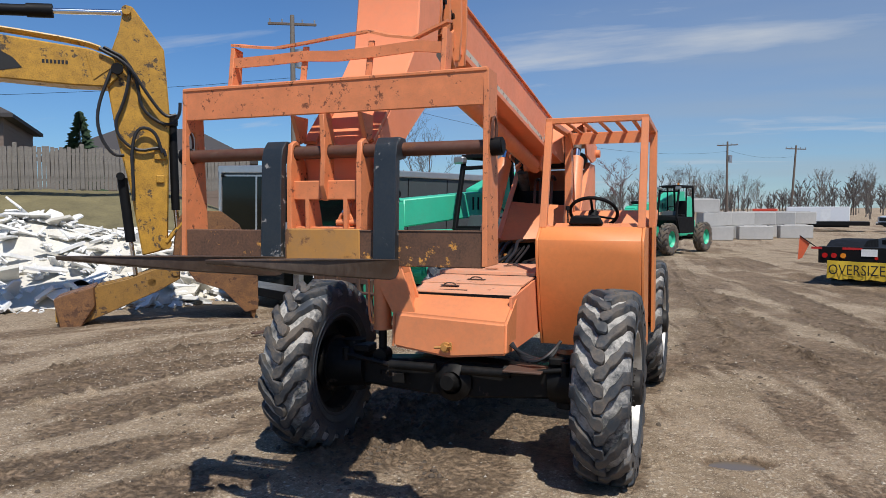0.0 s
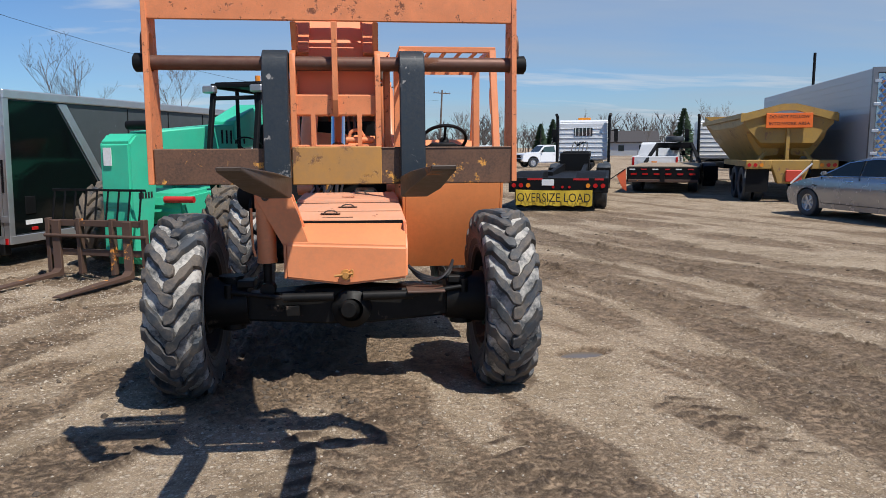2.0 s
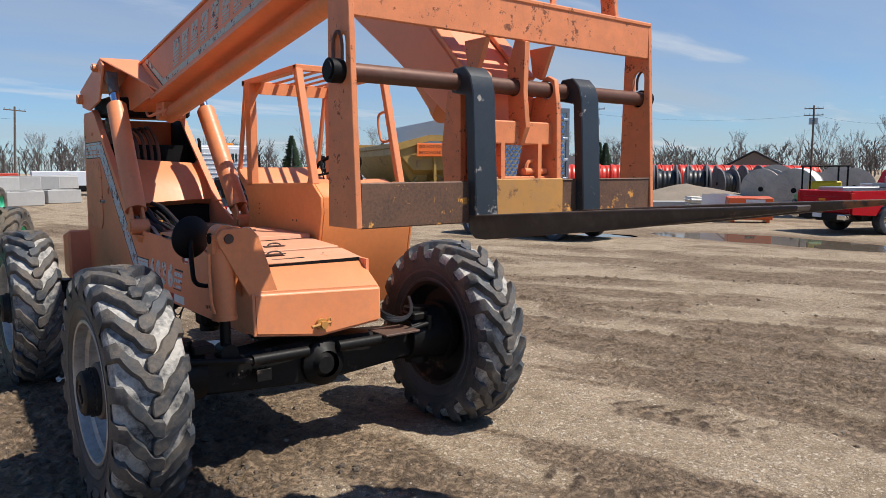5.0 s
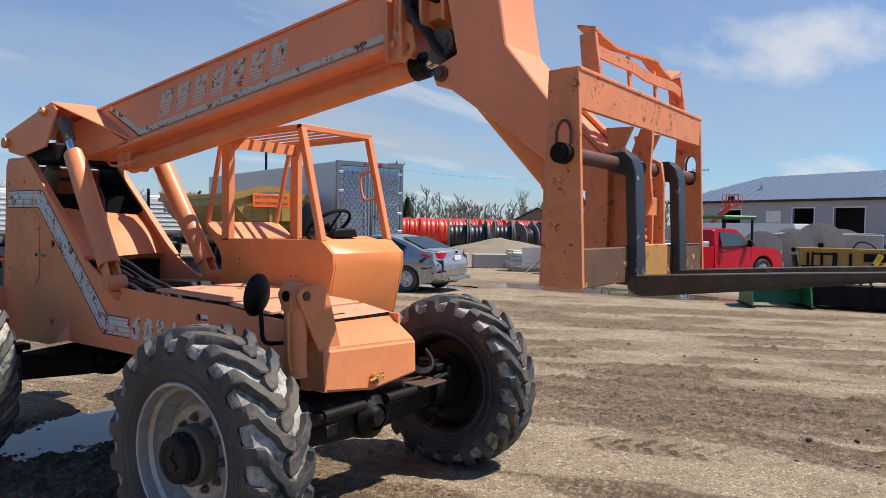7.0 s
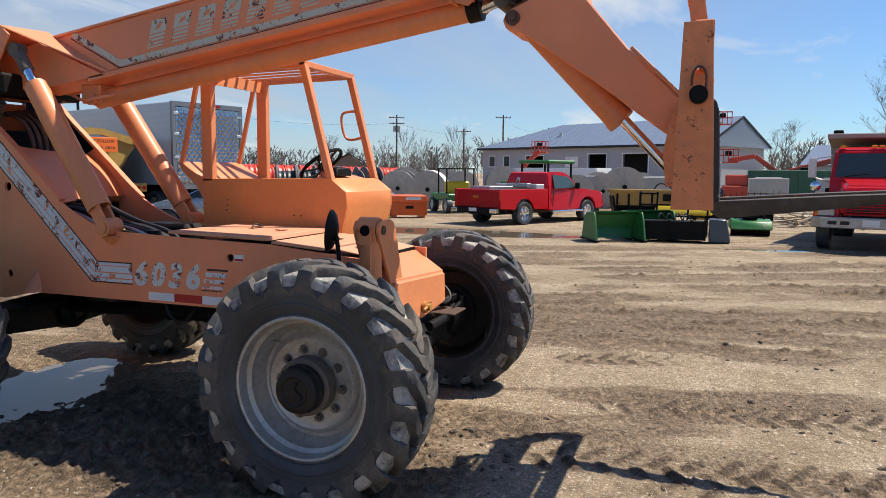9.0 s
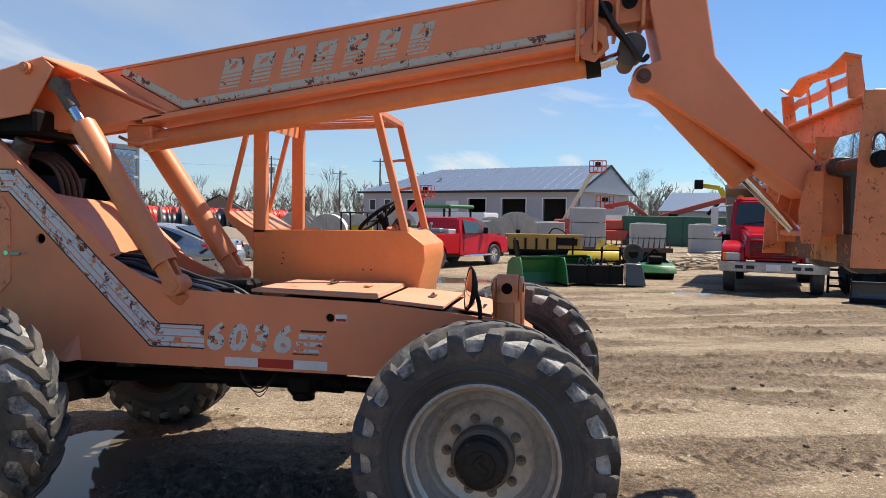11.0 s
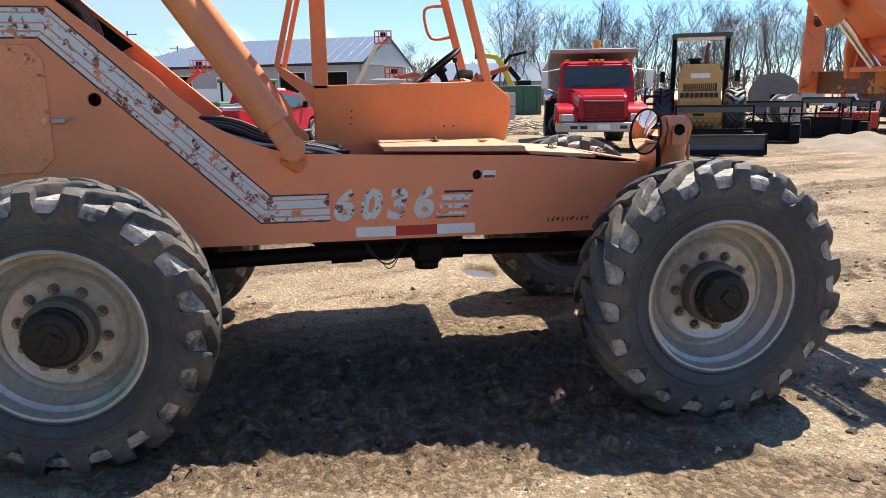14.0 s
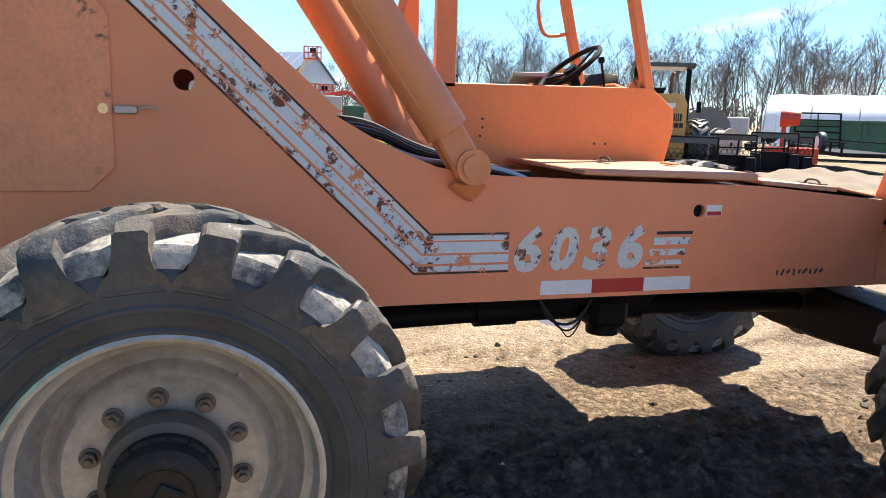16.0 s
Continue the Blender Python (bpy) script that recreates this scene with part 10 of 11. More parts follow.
def build_right_edge():
    rnd = random.Random(12)
    V = thing("machine_scrap", "grey and white parked machinery before the woods", "machinery", at=pose(32.5, -25.0, 0, 0, 0, -130))
    part("cab", box((-1.0, 0, 0.6), (0.2, 1.2, 1.9), 0.05), M_STEEL, V)
    part("frame", joined(*[bar((x, 0, 0.5), (x, 0, 2.1), 0.06, 0.06) for x in (0.9, 1.6)], bar((0.9, 0, 2.1), (1.6, 0, 2.1), 0.06, 0.06), bar((0.9, 0, 1.2), (1.6, 0, 1.2), 0.06, 0.06)), M_WHITE, V)
    for k in range(9):
        part("junk", moved(box((-0.3, -0.2, 0), (0.3, 0.2, 0.4), 0.03), pose(rnd.uniform(-1, 3), rnd.uniform(-0.6, 0.8), rnd.uniform(0, 0.7), rnd.uniform(-30, 30), rnd.uniform(-30, 30), rnd.uniform(0, 90))), rnd.choice((M_STEEL, M_BLACK, M_ALU)), V)
    A = thing("auger_drive", "red auger drive head standing upright", "auger", at=pose(19.1, -16.15, 0, 0, 0, -130))
    part("mast", box((-0.08, -0.08, 0.0), (0.08, 0.08, 1.9), 0.01), M_LIFTRED, A)
    part("drum", moved(lathe([(-0.05, 0.0), (-0.05, 0.32), (0.12, 0.32), (0.6, 0.25), (0.6, 0)], "x", 24), Matrix.Translation((-0.1, 0, 1.75))), M_LIFTRED, A)
    R = thing("red_grader_box", "red grading attachment on the dirt", "loader attachment", at=pose(18.3, -15.8, 0, 0, 0, -130))
    part("body", box((-0.9, -0.3, 0.2), (0.9, 0.3, 0.75), 0.03), M_LIFTRED, R)
    for k in range(6):
        part("runner", box((-0.85 + 0.3 * k, -0.45, 0.0), (-0.8 + 0.3 * k, 0.4, 0.6)), M_LIFTRED, R)
    # utility trailer with a raised ramp gate
    U = thing("utility_trailer", "black utility trailer with a raised mesh ramp gate", "trailer", at=pose(21.2, -18.4, 0, 0, 0, 156))
    part("deck", joined(box((-0.2, 0.0, 0.52), (5.2, 1.9, 0.66), 0.01), box((-0.2, 0.0, 0.95), (5.2, 0.06, 1.0)), box((-0.2, 1.84, 0.95), (5.2, 1.9, 1.0))), M_BLACK, U)
    for k in range(6):
        part("stake", box((1.0 * k - 0.05, 0.0, 0.6), (1.0 * k + 0.02, 0.06, 1.0)), M_BLACK, U)
    gate = part("ramp_gate", joined(bar((0.0, 0.1, 0.65), (-0.25, 0.1, 2.0), 0.06, 0.06), bar((0.0, 1.8, 0.65), (-0.25, 1.8, 2.0), 0.06, 0.06), bar((-0.25, 0.1, 2.0), (-0.25, 1.8, 2.0), 0.06, 0.06), bar((-0.12, 0.1, 1.3), (-0.12, 1.8, 1.3), 0.04, 0.04), bar((0.0, 0.95, 0.65), (-0.25, 0.95, 2.0), 0.04, 0.04)), M_BLACK, U)
    for k in range(5):
        part("gate_slat", bar((-0.02 - 0.045 * k, 0.1, 0.78 + 0.24 * k), (-0.02 - 0.045 * k, 1.8, 0.78 + 0.24 * k), 0.02, 0.05), M_BLACK, gate)
    for x in (1.5, 2.4):
        w = moved(lathe([(-0.10, 0.0), (-0.12, 0.20), (-0.11, 0.22)], "y", 20), Matrix.Translation((x, -0.06, 0.36)))
        wheel = part("wheel", w, M_WHITE, U)
        part("tyre", moved(lathe(tyre_profile(0.22, 0.36, 0.21), "y", 28), Matrix.Translation((x, -0.05, 0.36))), M_CARTYRE, wheel)
    sp = part("spare_wheel", moved(lathe([(-0.10, 0.0), (-0.12, 0.20), (-0.11, 0.22)], "y", 20), Matrix.Translation((3.4, -0.12, 0.95))), M_WHITE, U)
    part("tyre", moved(lathe(tyre_profile(0.22, 0.36, 0.21), "y", 28), Matrix.Translation((3.4, -0.10, 0.95))), M_CARTYRE, sp)
    part("fender", box((1.0, -0.25, 0.78), (2.9, 0.0, 0.82), 0.01), M_BLACK, U)
    G = thing("dumpster", "dark green steel roll-off dumpster with ribs", "dumpster", at=pose(23.9, -21.9, 0, 0, 0, -132))
    part("tub", joined(box((-1.0, 0.5, 0.25), (7.0, 2.9, 1.75), 0.02)), M_DUMPGREEN, G)
    for k in range(9):
        part("rib", box((-0.95 + 0.95 * k, 0.42, 0.3), (-0.80 + 0.95 * k, 0.52, 1.72), 0.01), M_DUMPGREEN, G)
    part("top_rail", box((-1.05, 0.42, 1.66), (7.05, 0.54, 1.80), 0.01), M_DUMPGREEN, G)
    part("side_sign", box((5.4, 0.40, 0.7), (6.4, 0.415, 1.35)), M_WHITE, G)
    big = thing("dumpster", "long green dumpster by the shed", "dumpster", at=pose(46, -4.2, 0, 0, 0, -92))
    part("tub", box((0, 0, 0.0), (9, 2.5, 2.0), 0.03), M_DUMPGREEN, big)
    for k in range(10):
        part("rib", box((0.1 + 0.95 * k, -0.08, 0.1), (0.25 + 0.95 * k, 0.02, 1.95)), M_DUMPGREEN, big)


build_right_edge()


# ---- green and black attachments in the middle of the yard ----
def build_middle():
    for k, (x, y, a) in enumerate(((14.35, 0.35, -62), (15.5, -0.35, -62))):
        P = thing("pusher_box", "green snow pusher box with rubber cutting edge", "snow pusher", "green pusher boxes", at=pose(x, y, 0, 0, 0, a))
        for s in (-1, 1):
            part("end_plate", plate([(-0.55, 0.04), (0.55, 0.04), (0.42, 0.58), (0.15, 0.72), (-0.30, 0.72), (-0.42, 0.5)], "x", s * 0.62 - 0.02, s * 0.62 + 0.02, r=0.004), M_DEERE, P)
            part("skid_shoe", box((s * 0.62 - 0.05, -0.60, 0.0), (s * 0.62 + 0.05, 0.60, 0.05), 0.01), M_BLACK, P)
        part("back_sheet", plate([(-0.15, 0.72), (0.1, 0.64), (0.22, 0.3), (0.15, 0.05), (0.18, 0.05), (0.25, 0.3), (0.13, 0.66), (-0.15, 0.745)], "x", -0.6, 0.6), M_DEERE, P)
    B = thing("loader_bucket", "black steel skid-steer bucket on the dirt", "loader bucket", at=pose(14.6, -1.2, 0, 0, 0, -88))
    part("shell", joined(box((-0.95, -0.02, 0.05), (0.62, 0.08, 0.52), 0.01), box((-0.95, 0.0, 0.46), (0.62, 0.5, 0.52), 0.01), box((-0.95, 0.0, 0.05), (0.62, 0.7, 0.09), 0.01)), M_BLACK, B)
    for x in (-0.95, -0.25, 0.30, 0.60):
        part("rib", box((x, -0.06, 0.05), (x + 0.05, 0.1, 0.55), 0.006), M_BLACK, B)
    part("hydraulic_box", hull([(0.72, -0.1, 0.02), (1.22, -0.1, 0.02), (0.72, 0.5, 0.02), (1.22, 0.5, 0.02), (0.72, -0.05, 0.58), (1.12, -0.05, 0.58), (0.72, 0.5, 0.58), (1.12, 0.5, 0.58)], 0.02), M_GREYSHEET, B)
    part("hose", joined(*[tube([(-0.5 + 0.2 * k, 0.1, 0.5), (-0.45 + 0.2 * k, 0.2, 0.75), (-0.3 + 0.2 * k, 0.3, 0.52)], 0.018, 6) for k in range(4)]), M_RUBBERHOSE, B)
    F = thing("pallet_frame", "black steel guard frame behind the bucket", "attachment frame", at=pose(16.2, -1.0, 0, 0, 0, -88))
    for x in (-0.9, -0.45, 0.35, 0.85):
        part("post", bar((x, 0, 0), (x + 0.03, 0, 1.2 if x < 0 else 0.95), 0.05, 0.05), M_BLACK, F)
    for z in (0.55, 0.85, 1.15):
        part("rail", bar((-0.9, 0, z), (0.9 if z < 1 else -0.42, 0, z), 0.05, 0.05), M_BLACK, F)
    T = thing("mower_deck", "yellow and black mower deck on the ground", "mower deck", at=pose(17.4, -1.2, 0, 0, 0, -88))
    part("deck", hull([(-0.8, -0.5, 0.55), (0.8, -0.5, 0.55), (-0.8, 0.5, 0.55), (0.8, 0.5, 0.55), (-0.7, -0.4, 0.80), (0.7, -0.4, 0.80), (-0.7, 0.4, 0.80), (0.7, 0.4, 0.80)], 0.03), M_DEEREYEL, T)
    for x in (-0.7, 0.6):
        for y in (-0.4, 0.3):
            part("leg", box((x, y, 0), (x + 0.08, y + 0.08, 0.56)), M_BLACK, T)
    part("arm", joined(bar((0.1, 0.0, 0.8), (0.25, 0.1, 1.12), 0.12, 0.10), rod((0.5, 0.0, 0.7), (0.5, 0.2, 0.7), 0.28, n=20)), M_DEEREYEL, T)
    part("tyre", moved(lathe(tyre_profile(0.2, 0.30, 0.14), "y", 24), Matrix.Translation((1.15, 0.1, 0.72))), M_CARTYRE, T)
    N = thing("rotary_tiller", "green rotary tiller attachment on the ground", "tiller", at=pose(17.5, -3.0, 0, 0, 0, -88))
    part("hood", hull([(-0.55, -0.35, 0.18), (0.55, -0.35, 0.18), (-0.55, 0.4, 0.18), (0.55, 0.4, 0.18), (-0.55, -0.2, 0.40), (0.55, -0.2, 0.40), (-0.55, 0.4, 0.46), (0.55, 0.4, 0.46)], 0.03), M_DEERE, N)
    part("drum", rod((-0.5, 0, 0.16), (0.5, 0, 0.16), 0.16, n=16), M_BLACK, N)
    part("gearbox", joined(box((-0.2, 0.0, 0.45), (0.2, 0.4, 0.66), 0.03), bar((-0.4, 0.3, 0.45), (0.0, 0.35, 0.85), 0.06, 0.06), bar((0.4, 0.3, 0.45), (0.0, 0.35, 0.85), 0.06, 0.06)), M_BLACK, N)
    K = thing("landscape_rake", "rusty rake beam with upright teeth", "rake", at=pose(22.5, -2.6, 0, 0, 0, -88))
    part("beam", box((-1.6, 0, 0.55), (1.6, 0.15, 0.72), 0.01), M_RUSTBAR, K)
    for k in range(17):
        part("tooth", hull([(-1.55 + 0.19 * k - 0.03, 0.05, 0.7), (-1.55 + 0.19 * k + 0.03, 0.05, 0.7), (-1.55 + 0.19 * k - 0.03, 0.1, 0.7), (-1.55 + 0.19 * k + 0.03, 0.1, 0.7), (-1.52 + 0.19 * k, 0.0, 1.22)], 0.0), M_RUSTBAR, K)
    part("leg", box((-1.2, 0, 0), (-1.1, 0.2, 0.56)), M_BLACK, K)
    part("leg", box((1.1, 0, 0), (1.2, 0.2, 0.56)), M_BLACK, K)
    part("rear_box", box((-1.4, 0.2, 0.1), (1.4, 0.7, 0.6), 0.02), M_BLACK, K)
    S = thing("sweeper_beam", "faded yellow sweeper housing on the ground", "sweeper", at=pose(29.0, 0.6, 0, 0, 0, -88))
    part("housing", joined(box((-1.7, 0, 0.25), (1.7, 0.8, 0.95), 0.05), box((-1.8, -0.05, 0.85), (1.8, 0.3, 1.0), 0.02)), M_BELLY, S)
    part("brush", rod((-1.6, 0.3, 0.30), (1.6, 0.3, 0.30), 0.29, n=20), M_BLACK, S)
    part("fittings", joined(box((0.6, -0.1, 0.5), (1.5, 0.0, 0.8), 0.02), tube([(0.2, 0.1, 1.0), (0.4, 0.1, 1.3), (0.8, 0.1, 1.2), (1.0, 0.1, 1.0)], 0.03, 6), *[box((-1.4 + 0.5 * k, -0.06, 0.3), (-1.3 + 0.5 * k, -0.04, 0.8)) for k in range(4)]), M_BLACK, S)
    Z = thing("timber_heap", "heap of broken pallets and pale timber", "timber heap", at=pose(23.2, -5.6, 0))
    rnd = random.Random(6)
    for k in range(34):
        a = rnd.uniform(0, math.pi)
        c = Vector((rnd.uniform(-1.2, 1.2), rnd.uniform(-1.3, 1.3), 0))
        c.z = max(0.05, 0.55 - 0.35 * c.length) + rnd.uniform(-0.03, 0.12)
        d = Vector((math.cos(a), math.sin(a), rnd.uniform(-0.18, 0.25))) * rnd.uniform(0.5, 1.1)
        part("board", bar(c - d, c + d, 0.11, 0.025, 0.0), M_PALLET, Z)
    # tractor and utility cart behind the pickup
    Q = thing("green_tractor", "green tractor with a canopy behind the pickup", "tractor", at=pose(27.0, 5.4, 0, 0, 0, -120))
    part("canopy", box((-0.9, 0, 2.1), (0.9, 1.8, 2.25), 0.05), M_DEERE, Q)
    for x in (-0.8, 0.75):
        for y in (0.1, 1.6):
            part("canopy_post", box((x, y, 0.9), (x + 0.07, y + 0.07, 2.1)), M_BLACK, Q)
    part("hood", box((-0.4, -1.6, 0.7), (0.4, 0.2, 1.35), 0.06), M_DEERE, Q)
    part("seat_box", box((-0.5, 0.6, 0.7), (0.5, 1.4, 1.2), 0.05), M_BLACK, Q)
    for x, s in ((-0.75, -1), (0.75, 1)):
        road_wheel(Q, x, 1.2, 0.65, 0.4, M_DEEREYEL, s=s)
        road_wheel(Q, x, -1.1, 0.4, 0.25, M_DEEREYEL, s=s)
    U = thing("utility_cart", "small green utility cart with a roll cage", "utility cart", at=pose(24.0, 7.6, 0, 0, 0, -50))
    part("bed", box((-0.65, 0.0, 0.5), (0.65, 2.2, 0.8), 0.05), M_DEERE, U)
    part("seat", box((-0.5, 0.5, 0.8), (0.5, 0.9, 1.3), 0.05), M_DEEREYEL, U)
    for x in (-0.62, 0.58):
        for y in (0.3, 1.3):
            part("cage_post", box((x, y, 0.7), (x + 0.05, y + 0.05, 1.8)), M_BLACK, U)
    part("cage_roof", box((-0.65, 0.25, 1.8), (0.65, 1.4, 1.86), 0.02), M_BLACK, U)
    for x, s in ((-0.6, -1), (0.6, 1)):
        for y in (0.2, 1.9):
            road_wheel(U, x, y, 0.32, 0.26, s=s)
    H = thing("travel_trailer", "long low white trailer box beside the shed", "trailer", at=pose(47, 12.5, 0, 0, 0, -112))
    part("body", box((0, 0, 0.5), (8, 2.2, 2.05), 0.08, 2), M_WHITECAR, H)
    part("chassis", box((0.5, 0.2, 0.2), (8.5, 2.2, 0.6)), M_BLACK, H)


build_middle()


# ---- boom lifts ----
def build_lift(at, label, arm, mats):
    L = thing("boom_lift", label, "boom lift", "boom lifts", at=at)
    part("base", joined(box((-0.9, -1.2, 0.3), (0.9, 1.2, 1.0), 0.06), box((-0.7, -0.9, 1.0), (0.7, 0.9, 1.7), 0.06)), mats[0], L)
    for x, s in ((-0.95, -1), (0.95, 1)):
        for y in (-0.9, 0.9):
            road_wheel(L, x, y, 0.42, 0.3, s=s)
    for k, (p, q) in enumerate(zip(arm, arm[1:])):
        part("arm", bar(p, q, 0.28, 0.30, 0.02), mats[1 if k == 0 else min(k, len(mats) - 1)], L)
    e = Vector(arm[-1])
    cage = part("basket", joined(*[bar(e + Vector((x, y, -0.1)), e + Vector((x, y, 0.75)), 0.04, 0.04) for x in (-0.6, -0.3, 0.0, 0.3, 0.6) for y in (-0.3, 0.3)], *[bar(e + Vector((-0.6, y, z)), e + Vector((0.6, y, z)), 0.04, 0.04) for y in (-0.3, 0.3) for z in (-0.1, 0.35, 0.75)], box(e + Vector((-0.6, -0.3, -0.15)), e + Vector((0.6, 0.3, -0.08)))), M_LIFTRED, L, "red work basket")
    tagged(cage, kind="stuff")
    part("control_box", box(e + Vector((-0.2, -0.28, 0.3)), e + Vector((0.2, -0.1, 0.65)), 0.03), M_BLACK, cage)
    return L


build_lift(pose(50.5, -0.2, 0, 0, 0, -90), "raised boom lift with a cream arm and red basket", [(0, 0, 1.6), (1.9, 0, 5.0), (2.4, 0, 5.3)], (M_LIFTRED, M_LIFTCREAM, M_LIFTRED))
build_lift(pose(47.0, -3.6, 0, 0, 0, -90), "folded red boom lift beside the shed", [(3.0, 0, 1.4), (1.0, 0, 2.9), (-0.6, 0, 2.6)], (M_LIFTRED, M_LIFTRED, M_LIFTRED))
build_lift(pose(52.0, 11.2, 0, 0, 0, -100), "red boom lift before the shed's bays", [(-1.5, 0, 1.3), (-0.4, 0, 2.6), (0.6, 0, 3.4)], (M_LIFTRED, M_LIFTRED, M_LIFTRED))
X = thing("lift_arm", "red telescopic arm lying over the dumpster", "crane arm", at=pose(48, -7.2, 0, 0, 0, -90))
part("arm", bar((-0.5, 0, 1.9), (4.2, 0, 3.3), 0.3, 0.35, 0.03), M_LIFTRED, X)
part("stand", box((0.2, -0.3, 0.0), (0.8, 0.3, 2.2), 0.03), M_BLACK, X)
part("head", joined(bar((4.2, 0, 3.3), (5.0, 0, 2.4), 0.3, 0.3), box((4.8, -0.4, 1.9), (5.8, 0.4, 2.4), 0.05)), M_BLACK, X)
Y = thing("small_excavator", "yellow digging arm folded above a dark base", "excavator", at=pose(52, -13.2, 0, 0, 0, -95))
part("arm", joined(bar((0, 0, 1.0), (-1.6, 0, 4.2), 0.3, 0.4, 0.03), bar((-1.6, 0, 4.2), (-3.0, 0, 4.4), 0.25, 0.35, 0.03)), M_DEEREYEL, Y)
part("cylinder", joined(bar((-2.4, 0, 2.2), (-0.6, 0, 4.4), 0.2, 0.25), box((-3.4, -0.3, 4.1), (-2.8, 0.3, 4.8), 0.05), bar((-0.6, 0, 4.3), (0.6, 0, 4.6), 0.1, 0.2)), M_BLACK, Y)
part("base", box((-2.8, -0.9, 0), (1.0, 0.9, 1.2), 0.08), M_BLACK, Y)

# ---- white far trailer and its neighbours across the yard ----
W2 = thing("cargo_trailer", "white enclosed trailer far across the yard", "trailer", at=pose(7.3, 58.5, 0, 0, 0, -6))
part("body", box((0, 0, 0.55), (4.4, 2.2, 1.85), 0.04), M_WHITECAR, W2)
part("door", box((2.4, -0.012, 0.7), (3.1, 0.0, 1.65)), M_WHITE, W2)
part("chassis", box((-1.5, 0.2, 0.25), (4.4, 2.0, 0.5)), M_BLACK, W2)
W3 = thing("flat_trailer", "black flat trailer parked far across the yard", "trailer", at=pose(6.0, 55.5, 0, 0, 0, -6))
part("deck", box((0, 0, 0.45), (6.5, 2.0, 0.75), 0.02), M_BLACK, W3)
part("side_panel", box((-2.0, 0.0, 0.35), (1.5, 0.1, 1.05)), M_BLACK, W3)
R2 = thing("red_container", "small red machine body behind the blocks", "container", at=pose(5.0, 62, 0, 0, 0, -6))
part("body", box((0, 0, 0.0), (1.9, 1.5, 1.7), 0.05), M_LIFTRED, R2)
D2 = thing("dumpster", "rust-brown open dumpster near the far trees", "dumpster", at=pose(25.5, 43, 0, 0, 0, -28))
part("tub", box((0, 0, 0.2), (4.2, 2.2, 2.0), 0.03), M_ROD, D2)
for k in range(6):
    part("rib", box((0.1 + 0.78 * k, -0.08, 0.2), (0.22 + 0.78 * k, 0.02, 1.95)), M_ROD, D2)
part("side_sign", box((2.3, -0.10, 1.2), (3.2, -0.085, 1.7)), M_WHITE, D2)


# ---- utility poles and wires ----
def pole(x, y, h, turn, lean=0.0, cans=0, wood=True, arms=1):
    mt = M_POLE if wood else M_BARKPALE
    P = thing("utility_pole", "tall wooden utility pole with a crossarm", "utility pole", "utility poles", at=pose(x, y, 0, 0, lean, turn))
    part("shaft", rod((0, 0, -0.5), (0, 0, h), 0.17, 0.11, n=12), mt, P)
    for k in range(arms):
        z = h - 0.5 - 0.9 * k
        part("crossarm", box((-1.2, -0.06, z), (1.2, 0.06, z + 0.12), 0.01), M_POLE, P)
        for xx in (-1.1, -0.5, 0.5, 1.1):
            part("insulator", rod((xx, 0, z + 0.12), (xx, 0, z + 0.30), 0.04, n=8), M_STEEL, P)
    for k in range(cans):
        part("transformer", rod((0.35 - 0.7 * k, 0, h - 2.6), (0.35 - 0.7 * k, 0, h - 1.7), 0.22, n=16), M_STEEL, P)
    return P


POLES = [(3.5, 92, 10.0, -5, 0, 1), (11.1, 96, 9.6, 8, 3, 0), (-18.2, 27.2, 11.5, 30, 0, 1), (100, 44, 10.5, -60, 0, 2), (112, 37, 9.0, -60, 0, 0), (120, 30, 8.0, -60, 0, 0), (104, 28, 10.5, -65, 0, 0), (128, 26, 10, -65, 0, 0), (76, 62, 10.5, -50, 0, 1)]
for k, (x, y, h, a, ln, cn) in enumerate(POLES):
    pole(x, y, h, a, ln, cn, wood=k != 2, arms=2 if k in (3,) else 1)


def wire(name, a, b, sag):
    pts = []
    for i in range(13):
        t = i / 12
        p = Vector(a).lerp(Vector(b), t)
        p.z -= sag * 4 * t * (1 - t)
        pts.append(p)
    ob = link(name, tube(pts, 0.010, 5, rounds=0), M_BLACK)
    tagged(ob, "thin black overhead wire between poles", "wire", kind="structure")


wire("overhead_wire", (-18.2, 27.2, 8.4), (3.5, 92, 8.8), 1.6)
wire("overhead_wire", (3.5, 92, 9.0), (11.1, 96, 8.2), 0.5)
wire("overhead_wire", (-18.2, 27.2, 8.4), (-60, -2, 8.6), 1.8)
wire("overhead_wire", (76, 62, 9.4), (100, 44, 9.2), 0.8)
wire("overhead_wire", (100, 44, 9.2), (112, 37, 8.2), 0.5)
wire("overhead_wire", (104, 28, 9.6), (128, 26, 9.2), 0.7)

